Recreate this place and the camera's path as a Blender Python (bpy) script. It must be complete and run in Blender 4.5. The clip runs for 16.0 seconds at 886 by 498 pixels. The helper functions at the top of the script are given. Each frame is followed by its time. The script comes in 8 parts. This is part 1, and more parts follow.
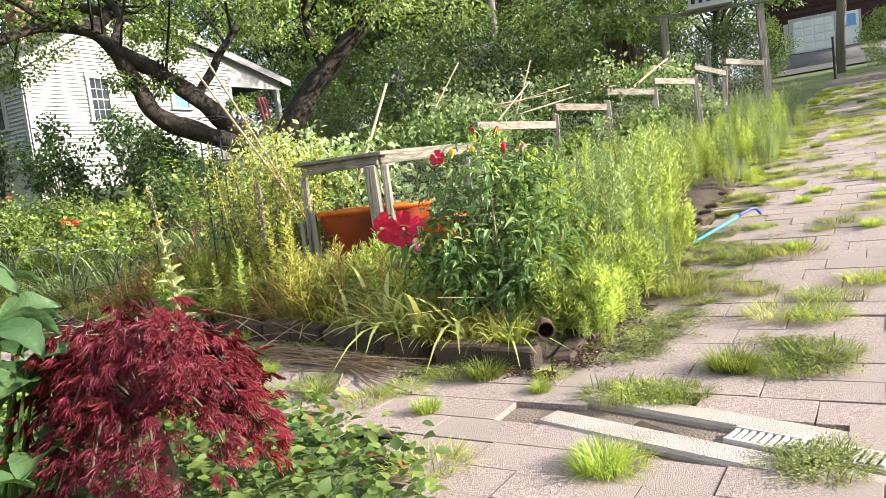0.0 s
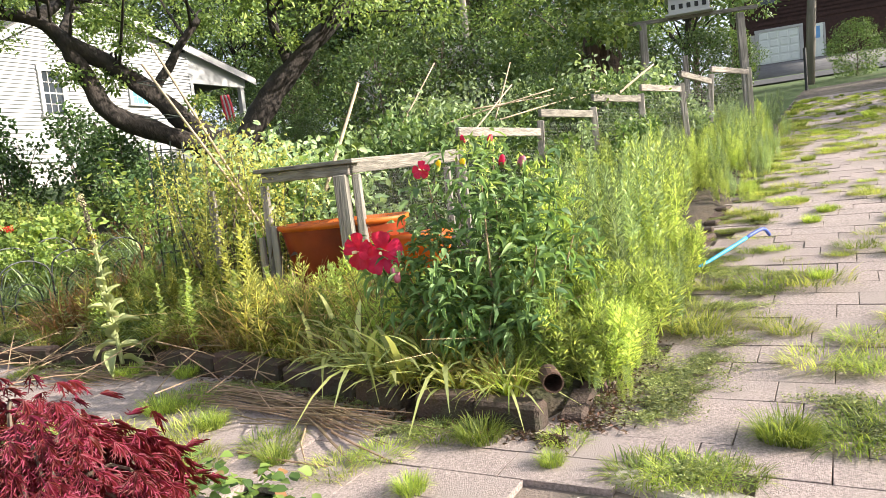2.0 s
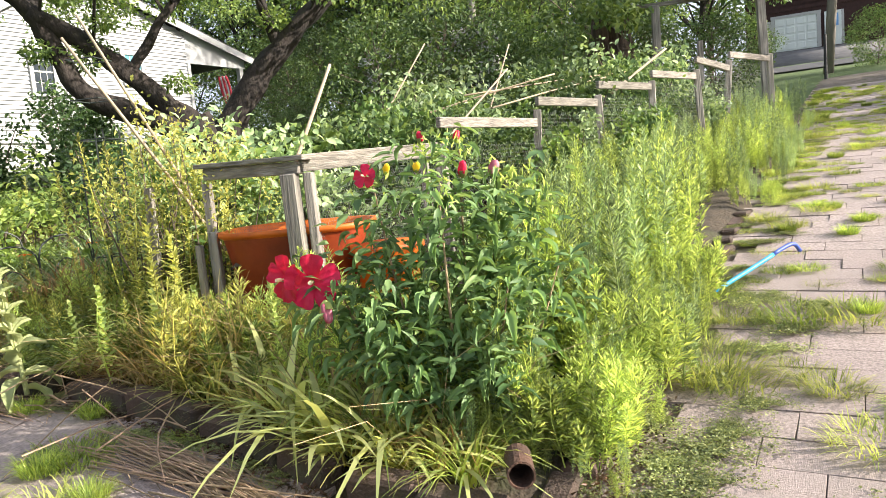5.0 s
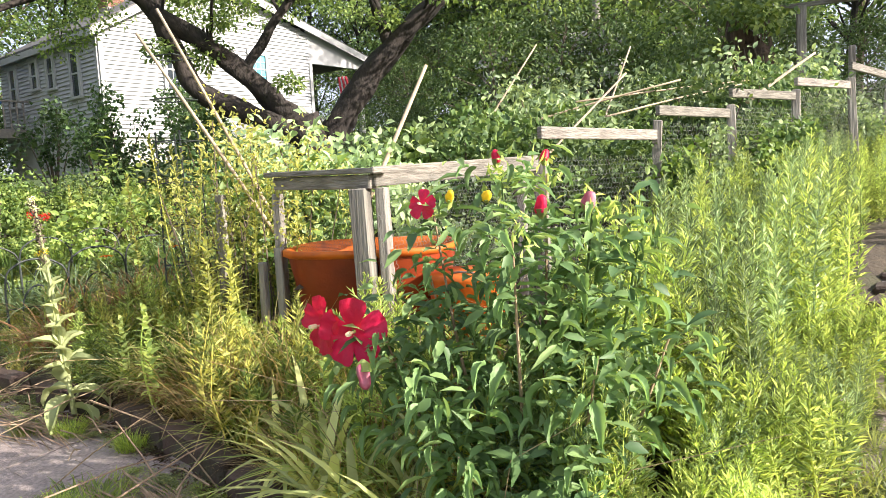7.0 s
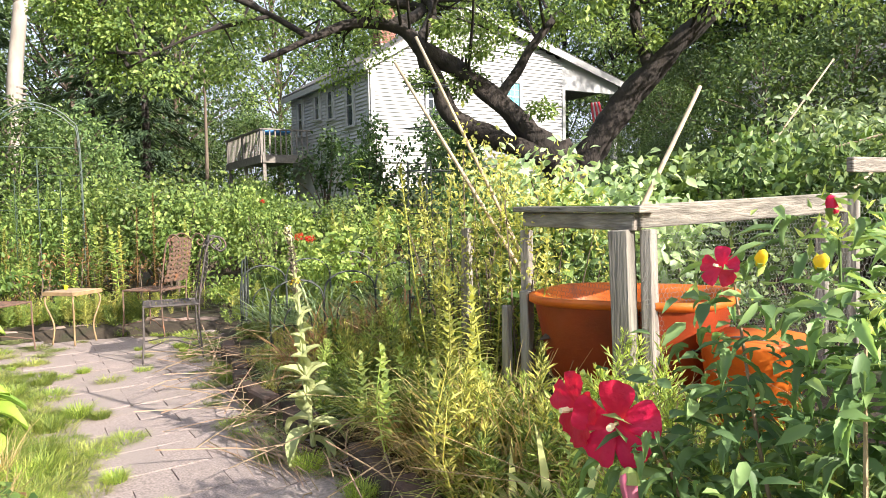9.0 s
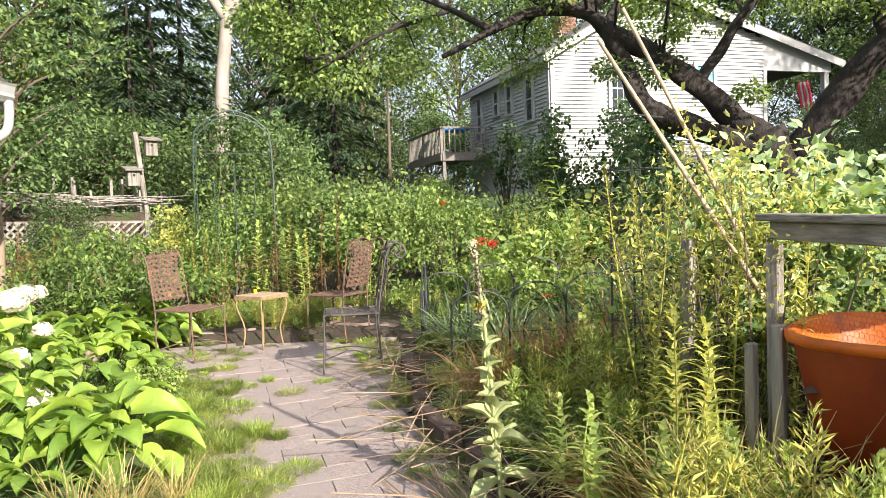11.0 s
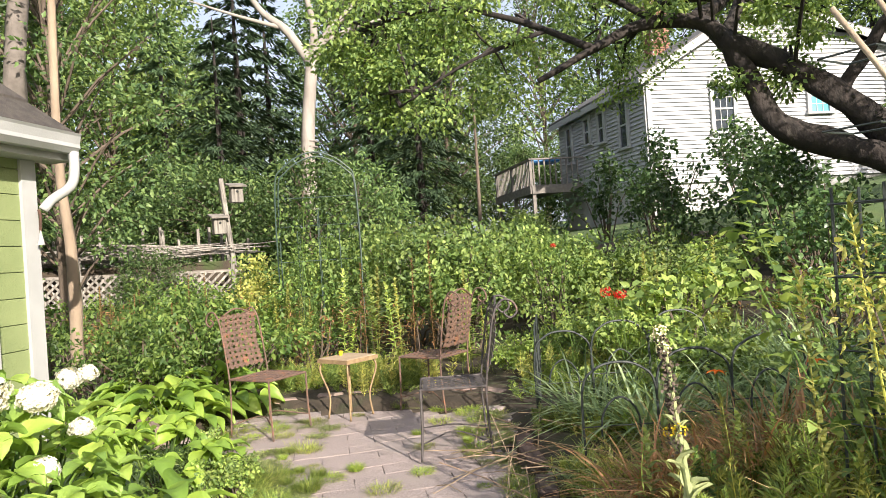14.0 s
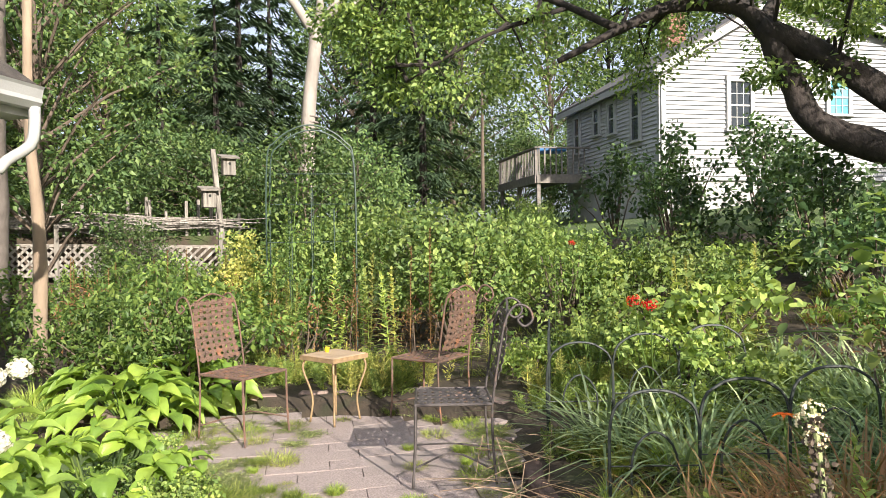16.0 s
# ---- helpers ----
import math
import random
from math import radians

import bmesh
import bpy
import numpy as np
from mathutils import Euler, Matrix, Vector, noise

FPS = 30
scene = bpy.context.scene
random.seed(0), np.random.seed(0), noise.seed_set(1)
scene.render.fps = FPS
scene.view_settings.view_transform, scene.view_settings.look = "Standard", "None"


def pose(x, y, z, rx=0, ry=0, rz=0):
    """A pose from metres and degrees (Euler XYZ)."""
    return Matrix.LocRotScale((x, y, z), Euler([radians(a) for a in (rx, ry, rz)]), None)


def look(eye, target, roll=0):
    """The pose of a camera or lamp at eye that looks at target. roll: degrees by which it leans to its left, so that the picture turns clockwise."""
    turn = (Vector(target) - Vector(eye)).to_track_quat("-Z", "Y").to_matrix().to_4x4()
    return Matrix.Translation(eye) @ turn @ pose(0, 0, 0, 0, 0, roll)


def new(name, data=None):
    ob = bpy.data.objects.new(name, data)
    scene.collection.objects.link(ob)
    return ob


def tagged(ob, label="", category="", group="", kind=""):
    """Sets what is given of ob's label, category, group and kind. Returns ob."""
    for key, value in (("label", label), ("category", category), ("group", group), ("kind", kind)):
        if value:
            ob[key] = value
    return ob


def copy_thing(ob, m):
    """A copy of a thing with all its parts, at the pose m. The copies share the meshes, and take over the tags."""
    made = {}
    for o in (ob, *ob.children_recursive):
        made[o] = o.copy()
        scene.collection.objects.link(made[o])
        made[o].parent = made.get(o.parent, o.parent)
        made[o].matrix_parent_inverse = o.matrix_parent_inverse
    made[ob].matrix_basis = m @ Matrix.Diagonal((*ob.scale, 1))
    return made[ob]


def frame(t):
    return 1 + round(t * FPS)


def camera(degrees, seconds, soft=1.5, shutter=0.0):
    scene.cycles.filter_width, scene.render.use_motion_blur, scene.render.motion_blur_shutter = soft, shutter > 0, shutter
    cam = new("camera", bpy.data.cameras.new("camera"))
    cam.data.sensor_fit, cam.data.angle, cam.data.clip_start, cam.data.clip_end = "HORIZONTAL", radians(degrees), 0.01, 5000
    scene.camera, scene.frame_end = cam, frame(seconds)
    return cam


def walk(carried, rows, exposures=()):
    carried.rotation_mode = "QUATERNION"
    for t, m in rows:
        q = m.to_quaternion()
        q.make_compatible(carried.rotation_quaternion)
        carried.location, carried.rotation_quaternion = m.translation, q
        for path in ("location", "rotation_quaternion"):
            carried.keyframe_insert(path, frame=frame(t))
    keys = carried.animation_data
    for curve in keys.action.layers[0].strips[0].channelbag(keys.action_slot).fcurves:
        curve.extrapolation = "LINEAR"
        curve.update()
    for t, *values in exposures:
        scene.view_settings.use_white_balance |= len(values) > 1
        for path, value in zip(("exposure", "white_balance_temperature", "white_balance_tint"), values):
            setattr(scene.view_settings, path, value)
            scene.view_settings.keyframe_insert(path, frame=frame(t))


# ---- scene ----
cam = camera(63.8, 16.0, soft=0.5)

PATH = [
    (0, (0.3, 0.481, 0.936), (-0.094, 2.433, 0.759), -6.9),
    (0.5, (0.287, 0.642, 0.979), (-0.063, 2.602, 0.792), -1.9),
    (1, (0.226, 0.8, 0.983), (-0.126, 2.761, 0.806), -3.1),
    (1.5, (0.158, 0.987, 1.018), (-0.2, 2.946, 0.831), -6.0),
    (2, (0.112, 1.057, 1.016), (-0.187, 3.027, 0.835), -5.9),
    (2.5, (0.094, 1.089, 1.011), (-0.172, 3.063, 0.832), -5.7),
    (3, (0.175, 1.248, 1.015), (-0.131, 3.215, 0.827), -5.9),
    (3.5, (0.221, 1.377, 1.026), (-0.096, 3.341, 0.826), -4.6),
    (4, (0.21, 1.579, 1.038), (-0.123, 3.54, 0.827), -6.1),
    (4.2, (0.187, 1.654, 1.066), (-0.088, 3.622, 0.84), -6.4),
    (6.3, (0.309, 2.193, 1.111), (-0.138, 4.131, 0.896), -2.3),
    (6.5, (0.286, 2.29, 1.122), (-0.177, 4.222, 0.892), -2.6),
    (7, (0.242, 2.438, 1.159), (-0.383, 4.329, 0.967), -2.9),
    (7.5, (0.236, 2.592, 1.188), (-0.748, 4.332, 1.107), -0.4),
    (8, (0.23, 2.687, 1.182), (-0.967, 4.287, 1.103), -0.6),
    (8.5, (0.129, 2.748, 1.198), (-1.097, 4.325, 1.106), -0.0),
    (9, (0.006, 2.802, 1.219), (-1.213, 4.384, 1.122), -1.3),
    (9.5, (-0.101, 2.934, 1.228), (-1.434, 4.423, 1.142), -1.5),
    (9.7, (-0.149, 2.996, 1.248), (-1.57, 4.401, 1.163), -0.6),
    (11.8, (-0.75, 3.344, 1.34), (-2.363, 4.525, 1.268), -2.0),
    (12, (-0.83, 3.417, 1.407), (-2.465, 4.568, 1.37), -1.6),
    (12.5, (-0.941, 3.515, 1.398), (-2.656, 4.541, 1.446), -0.6),
    (13, (-1.073, 3.56, 1.398), (-2.814, 4.544, 1.414), -0.5),
    (13.5, (-1.238, 3.571, 1.435), (-2.987, 4.543, 1.446), -2.7),
    (14, (-1.398, 3.642, 1.411), (-3.105, 4.684, 1.421), -3.9),
    (14.5, (-1.551, 3.785, 1.437), (-3.245, 4.848, 1.444), -1.3),
    (15, (-1.704, 3.913, 1.424), (-3.394, 4.983, 1.435), -0.4),
    (15.5, (-1.832, 3.951, 1.433), (-3.528, 5.009, 1.421), 1.1),
    (16, (-2.022, 3.952, 1.464), (-3.725, 5.001, 1.43), -0.8),
]
walk(cam, [(t, look(eye, target, roll)) for t, eye, target, roll in PATH], [(0.0, 1.32, 6250, 13), (4.0, 1.32, 6250, 13), (7.0, 1.36, 6150, 15), (9.5, 1.34, 6150, 15), (12.0, 1.06, 6200, 15), (16.0, 1.03, 6150, 15)])

# ---- world and sun ----
SUN_TO = Vector((0.905, -0.05, 0.425)).normalized()
world = bpy.data.worlds.new("sky")
scene.world = world
world.use_nodes = True
wn = world.node_tree
sky = wn.nodes.new("ShaderNodeTexSky")
sky.sky_type, sky.sun_disc = "NISHITA", False
sky.dust_density = 4.0
sky.sun_elevation = math.asin(SUN_TO.z)
sky.sun_rotation = math.atan2(SUN_TO.x, SUN_TO.y)
haze = wn.nodes.new("ShaderNodeMixRGB")
haze.inputs[0].default_value, haze.inputs[2].default_value = 0.5, (7.0, 7.4, 8.0, 1)
wn.links.new(sky.outputs[0], haze.inputs[1])
wn.links.new(haze.outputs[0], wn.nodes["Background"].inputs[0])
wn.nodes["Background"].inputs[1].default_value = 0.085
sun = new("sun", bpy.data.lights.new("sun", "SUN"))
sun.data.energy, sun.data.angle, sun.data.color = 5.0, radians(0.6), (1.0, 0.91, 0.75)
sun.matrix_world = look(Vector((0, 0, 30)), Vector((0, 0, 30)) - SUN_TO)

# ---- materials ----
RNG = np.random.default_rng(7)


def mat(name, c1, c2=None, scale=8.0, rough=0.8, bump=0.3, fine=60.0, metal=0.0, thru=0.0, vary="", spread=0.35, stain=None, spec=0.5, stretch=(1, 1, 1), world=False):
    """Two tones mixed by noise, fine relief, and a shift of brightness from piece to piece."""
    m = bpy.data.materials.new(name)
    m.use_nodes = True
    nt = m.node_tree
    N, L = nt.nodes, nt.links
    bsdf, out = N["Principled BSDF"], N["Material Output"]
    bsdf.inputs["Roughness"].default_value = rough
    bsdf.inputs["Metallic"].default_value = metal
    bsdf.inputs["Specular IOR Level"].default_value = spec
    c2 = c2 or tuple(0.7 * v for v in c1)
    tc, mp = N.new("ShaderNodeTexCoord"), N.new("ShaderNodeMapping")
    mp.inputs["Scale"].default_value = stretch
    L.new(N.new("ShaderNodeNewGeometry").outputs["Position"] if world else tc.outputs["Object"], mp.inputs["Vector"])
    n1 = N.new("ShaderNodeTexNoise")
    n1.inputs["Scale"].default_value, n1.inputs["Detail"].default_value = scale, 5
    L.new(mp.outputs[0], n1.inputs["Vector"])
    r1 = N.new("ShaderNodeValToRGB")
    r1.color_ramp.elements[0].position, r1.color_ramp.elements[1].position = 0.32, 0.68
    r1.color_ramp.elements[0].color, r1.color_ramp.elements[1].color = (*c1, 1), (*c2, 1)
    L.new(n1.outputs["Fac"], r1.inputs[0])
    col = r1.outputs[0]
    if stain:
        n3 = N.new("ShaderNodeTexNoise")
        n3.inputs["Scale"].default_value, n3.inputs["Detail"].default_value = stain[1], 4
        L.new(mp.outputs[0], n3.inputs["Vector"])
        r3 = N.new("ShaderNodeValToRGB")
        r3.color_ramp.elements[0].position, r3.color_ramp.elements[1].position = stain[2], stain[2] + 0.15
        L.new(n3.outputs["Fac"], r3.inputs[0])
        mx = N.new("ShaderNodeMixRGB")
        mx.inputs[2].default_value = (*stain[0], 1)
        L.new(r3.outputs[0], mx.inputs[0])
        L.new(col, mx.inputs[1])
        col = mx.outputs[0]
    if vary:
        if vary == "object":
            rnd = N.new("ShaderNodeObjectInfo").outputs["Random"]
        else:
            rnd = N.new("ShaderNodeNewGeometry").outputs["Random Per Island"]
        mr = N.new("ShaderNodeMapRange")
        mr.inputs["To Min"].default_value, mr.inputs["To Max"].default_value = 1 - spread, 1 + spread
        L.new(rnd, mr.inputs[0])
        hs = N.new("ShaderNodeHueSaturation")
        L.new(mr.outputs[0], hs.inputs["Value"])
        hr = N.new("ShaderNodeMapRange")
        hr.inputs["To Min"].default_value, hr.inputs["To Max"].default_value = 0.5 + spread * 0.05, 0.5 - spread * 0.05
        L.new(rnd, hr.inputs[0])
        L.new(hr.outputs[0], hs.inputs["Hue"])
        if vary == "island":
            oi, om, ml = N.new("ShaderNodeObjectInfo"), N.new("ShaderNodeMapRange"), N.new("ShaderNodeMath")
            om.inputs["To Min"].default_value, om.inputs["To Max"].default_value = 1 - spread * 0.8, 1 + spread * 0.8
            ml.operation = "MULTIPLY"
            L.new(oi.outputs["Random"], om.inputs[0])
            L.new(om.outputs[0], ml.inputs[0])
            L.new(mr.outputs[0], ml.inputs[1])
            L.new(ml.outputs[0], hs.inputs["Value"])
        L.new(col, hs.inputs["Color"])
        col = hs.outputs[0]
    L.new(col, bsdf.inputs["Base Color"])
    if bump:
        n2 = N.new("ShaderNodeTexNoise")
        n2.inputs["Scale"].default_value, n2.inputs["Detail"].default_value = fine, 4
        L.new(mp.outputs[0], n2.inputs["Vector"])
        bp = N.new("ShaderNodeBump")
        bp.inputs["Strength"].default_value, bp.inputs["Distance"].default_value = bump, 0.02
        L.new(n2.outputs["Fac"], bp.inputs["Height"])
        L.new(bp.outputs[0], bsdf.inputs["Normal"])
    if thru:
        tr = N.new("ShaderNodeBsdfTranslucent")
        ad = N.new("ShaderNodeMixShader")
        ad.inputs[0].default_value = thru
        warm = N.new("ShaderNodeMixRGB")
        warm.blend_type = "MULTIPLY"
        warm.inputs[0].default_value, warm.inputs[2].default_value = 1.0, (1.35, 1.28, 0.75, 1)
        L.new(col, warm.inputs[1])
        L.new(warm.outputs[0], tr.inputs[0])
        L.new(bsdf.outputs[0], ad.inputs[1])
        L.new(tr.outputs[0], ad.inputs[2])
        L.new(ad.outputs[0], out.inputs[0])
    return m


def leafy(name, c1, c2, thru=0.35, rough=0.5, spread=0.5):
    return mat(name, c1, c2, scale=1.3, rough=rough, bump=0, thru=thru, vary="island", spread=spread, spec=0.38)


M_SOIL = mat("soil", (0.075, 0.055, 0.035), (0.035, 0.027, 0.018), 6, 0.95, 0.8, 40, stain=((0.05, 0.07, 0.02), 1.5, 0.55))
M_LAWN = mat("rough_lawn", (0.10, 0.15, 0.04), (0.06, 0.095, 0.028), 3, 0.95, 0.9, 50, stain=((0.07, 0.055, 0.035), 0.8, 0.6))
M_JOINT = mat("joint_sand", (0.21, 0.165, 0.135), (0.10, 0.085, 0.065), 5, 0.95, 0.6, 90, stain=((0.07, 0.085, 0.03), 2.5, 0.56))
M_PAVER = mat("paver", (0.45, 0.365, 0.335), (0.22, 0.18, 0.165), 95, 0.95, 0.6, 240, vary="object", spread=0.05, stain=((0.33, 0.275, 0.25), 2.2, 0.5), world=True)
M_PAVER_FAR = mat("paver_far", (0.44, 0.36, 0.33), (0.235, 0.195, 0.18), 60, 0.95, 0.6, 160, vary="island", spread=0.07, stain=((0.32, 0.27, 0.245), 1.2, 0.5), world=True)
M_CONC = mat("concrete", (0.50, 0.44, 0.39), (0.36, 0.32, 0.28), 7, 0.9, 0.7, 140, stain=((0.24, 0.20, 0.17), 3, 0.6))
M_BRICK = mat("old_brick", (0.095, 0.06, 0.046), (0.055, 0.04, 0.032), 9, 0.92, 0.7, 70, vary="object", spread=0.25, stain=((0.09, 0.09, 0.05), 5, 0.55))
M_STONE = mat("edging_stone", (0.30, 0.22, 0.18), (0.20, 0.15, 0.125), 6, 0.92, 0.6, 60, vary="object", spread=0.25, stain=((0.30, 0.26, 0.21), 5, 0.6))
M_WOOD = mat("weathered_wood", (0.36, 0.33, 0.285), (0.13, 0.115, 0.10), 26, 0.9, 0.7, 60, vary="object", spread=0.15, stain=((0.13, 0.12, 0.105), 12, 0.58), stretch=(1, 1, 0.08))
M_DECK = mat("grey_deck_wood", (0.24, 0.215, 0.19), (0.16, 0.145, 0.13), 10, 0.9, 0.4, 50, vary="object", spread=0.1)
M_WOODX = mat("weathered_rail", (0.31, 0.28, 0.24), (0.14, 0.125, 0.105), 24, 0.9, 0.7, 60, vary="object", spread=0.2, stain=((0.12, 0.11, 0.095), 7, 0.58), stretch=(0.3, 0.3, 2.0))
M_STICK = mat("dry_stick", (0.42, 0.30, 0.19), (0.26, 0.18, 0.11), 20, 0.9, 0.3, 80, vary="island", spread=0.3)
M_POLE = mat("peeled_pole", (0.46, 0.36, 0.25), (0.33, 0.25, 0.17), 12, 0.8, 0.3, 60)
M_BARK = mat("apple_bark", (0.046, 0.036, 0.031), (0.019, 0.016, 0.014), 9, 0.95, 1.0, 26, stain=((0.10, 0.09, 0.075), 6, 0.66), stretch=(1, 1, 0.5))
M_BARK2 = mat("grey_bark", (0.15, 0.115, 0.085), (0.09, 0.068, 0.05), 7, 0.95, 0.8, 30, stretch=(1, 1, 0.3))
M_PALE = mat("pale_bark", (0.36, 0.325, 0.285), (0.25, 0.22, 0.19), 2.5, 0.9, 0.4, 20, stain=((0.20, 0.17, 0.145), 2.2, 0.6), stretch=(1, 1, 0.5))
M_BARK3 = mat("tan_bark", (0.34, 0.26, 0.18), (0.22, 0.165, 0.115), 6, 0.9, 0.6, 30, stretch=(1, 1, 0.3))
M_SIDE = mat("white_clapboard", (0.47, 0.47, 0.475), (0.41, 0.41, 0.415), 1.2, 0.6, 0.1, 50, stain=((0.38, 0.38, 0.38), 0.8, 0.6))
M_TRIM = mat("white_trim", (0.43, 0.43, 0.42), (0.38, 0.38, 0.37), 4, 0.55, 0.08, 60)
M_ROOF = mat("grey_shingle", (0.15, 0.145, 0.14), (0.09, 0.085, 0.08), 10, 0.95, 0.7, 60, vary="island", spread=0.25)
M_ROOFB = mat("brown_shingle", (0.10, 0.085, 0.07), (0.055, 0.045, 0.04), 12, 0.95, 0.8, 60, vary="island", spread=0.3)
M_CHIM = mat("chimney_brick", (0.36, 0.17, 0.12), (0.25, 0.12, 0.09), 9, 0.9, 0.4, 60, vary="object", spread=0.25)
M_MORTAR = mat("mortar", (0.42, 0.38, 0.34), (0.33, 0.30, 0.27), 20, 0.95, 0.4, 90)
M_FOUND = mat("foundation", (0.50, 0.49, 0.47), (0.38, 0.37, 0.35), 2, 0.9, 0.3, 40)
M_GLASS = mat("window_glass", (0.020, 0.026, 0.034), (0.05, 0.06, 0.075), 1.5, 0.06, 0, spec=0.8)
M_GLASSB = mat("blue_window_glass", (0.09, 0.33, 0.42), (0.20, 0.50, 0.58), 2.0, 0.08, 0, spec=0.8)
M_DARK = mat("dark_interior", (0.035, 0.038, 0.035), (0.02, 0.02, 0.02), 2, 0.9, 0)
M_GREEN = mat("sage_shingle", (0.245, 0.29, 0.125), (0.20, 0.245, 0.10), 3, 0.75, 0.3, 50, vary="object", spread=0.06)
M_SAGE = mat("dull_sage_paint", (0.30, 0.35, 0.24), (0.24, 0.29, 0.19), 5, 0.7, 0.2, 50)
M_LAV = mat("lavender_paint", (0.33, 0.32, 0.46), (0.28, 0.27, 0.40), 4, 0.6, 0.1, 50)
M_CREAM = mat("cream_frame", (0.74, 0.68, 0.50), (0.66, 0.60, 0.43), 4, 0.6, 0.1, 50)
M_IRON = mat("rusty_iron", (0.20, 0.12, 0.085), (0.11, 0.075, 0.06), 25, 0.7, 0.4, 120, metal=0.25, stain=((0.28, 0.13, 0.07), 14, 0.56))
M_GREYIRON = mat("grey_iron", (0.11, 0.095, 0.09), (0.07, 0.06, 0.058), 25, 0.6, 0.3, 120, metal=0.35, stain=((0.22, 0.13, 0.09), 12, 0.62))
M_BLACKWIRE = mat("black_wire", (0.02, 0.028, 0.026), (0.035, 0.04, 0.036), 20, 0.5, 0.1, 80)
M_GREENWIRE = mat("green_wire", (0.035, 0.06, 0.05), (0.05, 0.08, 0.06), 20, 0.5, 0.1, 80)
M_WIRE = mat("galvanised_wire", (0.20, 0.21, 0.20), (0.12, 0.13, 0.12), 30, 0.5, 0.1, 80, metal=0.6)
M_GALV = mat("drain_grate", (0.62, 0.61, 0.58), (0.46, 0.44, 0.41), 25, 0.55, 0.2, 90, metal=0.3)
# one orange plastic twice: shade put into the first colour, sunlight into the second
M_ORANGE_SHADE = mat("shaded_orange_plastic", (0.30, 0.040, 0.005), (0.16, 0.022, 0.005), 4, 0.5, 0.1, 50, thru=0.1, stain=((0.28, 0.05, 0.015), 5, 0.6))
M_ORANGE_LIT = mat("sunlit_orange_plastic", (0.72, 0.20, 0.02), (0.52, 0.11, 0.012), 5, 0.5, 0.15, 50, thru=0.25, stain=((0.30, 0.09, 0.03), 6, 0.6))
M_HOSE = mat("blue_hose", (0.02, 0.30, 0.62), (0.05, 0.42, 0.72), 16, 0.45, 0.15, 90)
M_BLUEW = mat("blue_sleeve", (0.05, 0.10, 0.42), (0.03, 0.06, 0.30), 18, 0.5, 0.1, 60)
M_RUBBER = mat("black_rubber", (0.02, 0.02, 0.022), (0.03, 0.03, 0.03), 12, 0.6, 0.2, 60)
M_PIPE = mat("rusty_pipe", (0.10, 0.05, 0.03), (0.055, 0.03, 0.02), 18, 0.85, 0.5, 80)
M_TABLE = mat("tan_table_top", (0.46, 0.34, 0.22), (0.34, 0.25, 0.16), 10, 0.6, 0.2, 60, stain=((0.55, 0.47, 0.36), 7, 0.58))
M_TABLEG = mat("gilt_iron", (0.38, 0.27, 0.14), (0.24, 0.16, 0.09), 18, 0.6, 0.3, 90, metal=0.2)
M_ASPHALT = mat("asphalt", (0.075, 0.075, 0.078), (0.055, 0.055, 0.058), 3, 0.9, 0.4, 90)
M_DRIVE = mat("worn_asphalt", (0.17, 0.165, 0.165), (0.12, 0.115, 0.115), 2, 0.9, 0.4, 60)
M_REDBROWN = mat("red_brown_shingle", (0.05, 0.022, 0.018), (0.03, 0.014, 0.012), 5, 0.9, 0.4, 20)
M_GDOOR = mat("garage_door_paint", (0.70, 0.74, 0.70), (0.62, 0.66, 0.63), 2, 0.6, 0.1, 30)
M_BLUED = mat("blue_door_paint", (0.16, 0.36, 0.66), (0.12, 0.30, 0.58), 3, 0.6, 0.1, 30)
M_UTIL = mat("utility_pole_wood", (0.29, 0.26, 0.235), (0.18, 0.16, 0.14), 4, 0.9, 0.5, 30, stretch=(1, 1, 0.1))
M_RED = mat("crimson_petal", (0.70, 0.010, 0.055), (0.56, 0.006, 0.06), 14, 0.5, 0.25, 45, thru=0.3, vary="object", spread=0.1)
M_PINK = mat("striped_bud", (0.40, 0.02, 0.09), (0.62, 0.30, 0.36), 22, 0.5, 0.2, 50, thru=0.25, stretch=(1, 1, 0.15))
M_CREAMF = mat("stamen_cream", (0.80, 0.66, 0.36), (0.85, 0.76, 0.52), 30, 0.6, 0.3, 90)
M_YELLOW = mat("yellow_petal", (0.85, 0.66, 0.02), (0.78, 0.55, 0.02), 20, 0.55, 0.1, 50, thru=0.3)
M_ORANGEF = mat("orange_petal", (0.85, 0.22, 0.01), (0.80, 0.12, 0.01), 20, 0.5, 0.1, 50, thru=0.35)
M_ROSE = mat("red_rose_petal", (0.70, 0.02, 0.012), (0.48, 0.01, 0.01), 20, 0.5, 0.1, 50, thru=0.3)
M_WHITEF = mat("white_floret", (0.82, 0.80, 0.74), (0.70, 0.70, 0.58), 8, 0.6, 0.1, 50, thru=0.25, vary="island", spread=0.12)
M_CLOTH_R = mat("red_cloth", (0.55, 0.05, 0.07), (0.42, 0.04, 0.05), 6, 0.85, 0.1, 60)
M_CLOTH_W = mat("white_cloth", (0.75, 0.72, 0.70), (0.65, 0.62, 0.60), 6, 0.85, 0.1, 60)
M_TARP = mat("blue_tarp", (0.05, 0.22, 0.50), (0.04, 0.16, 0.40), 5, 0.5, 0.2, 30)

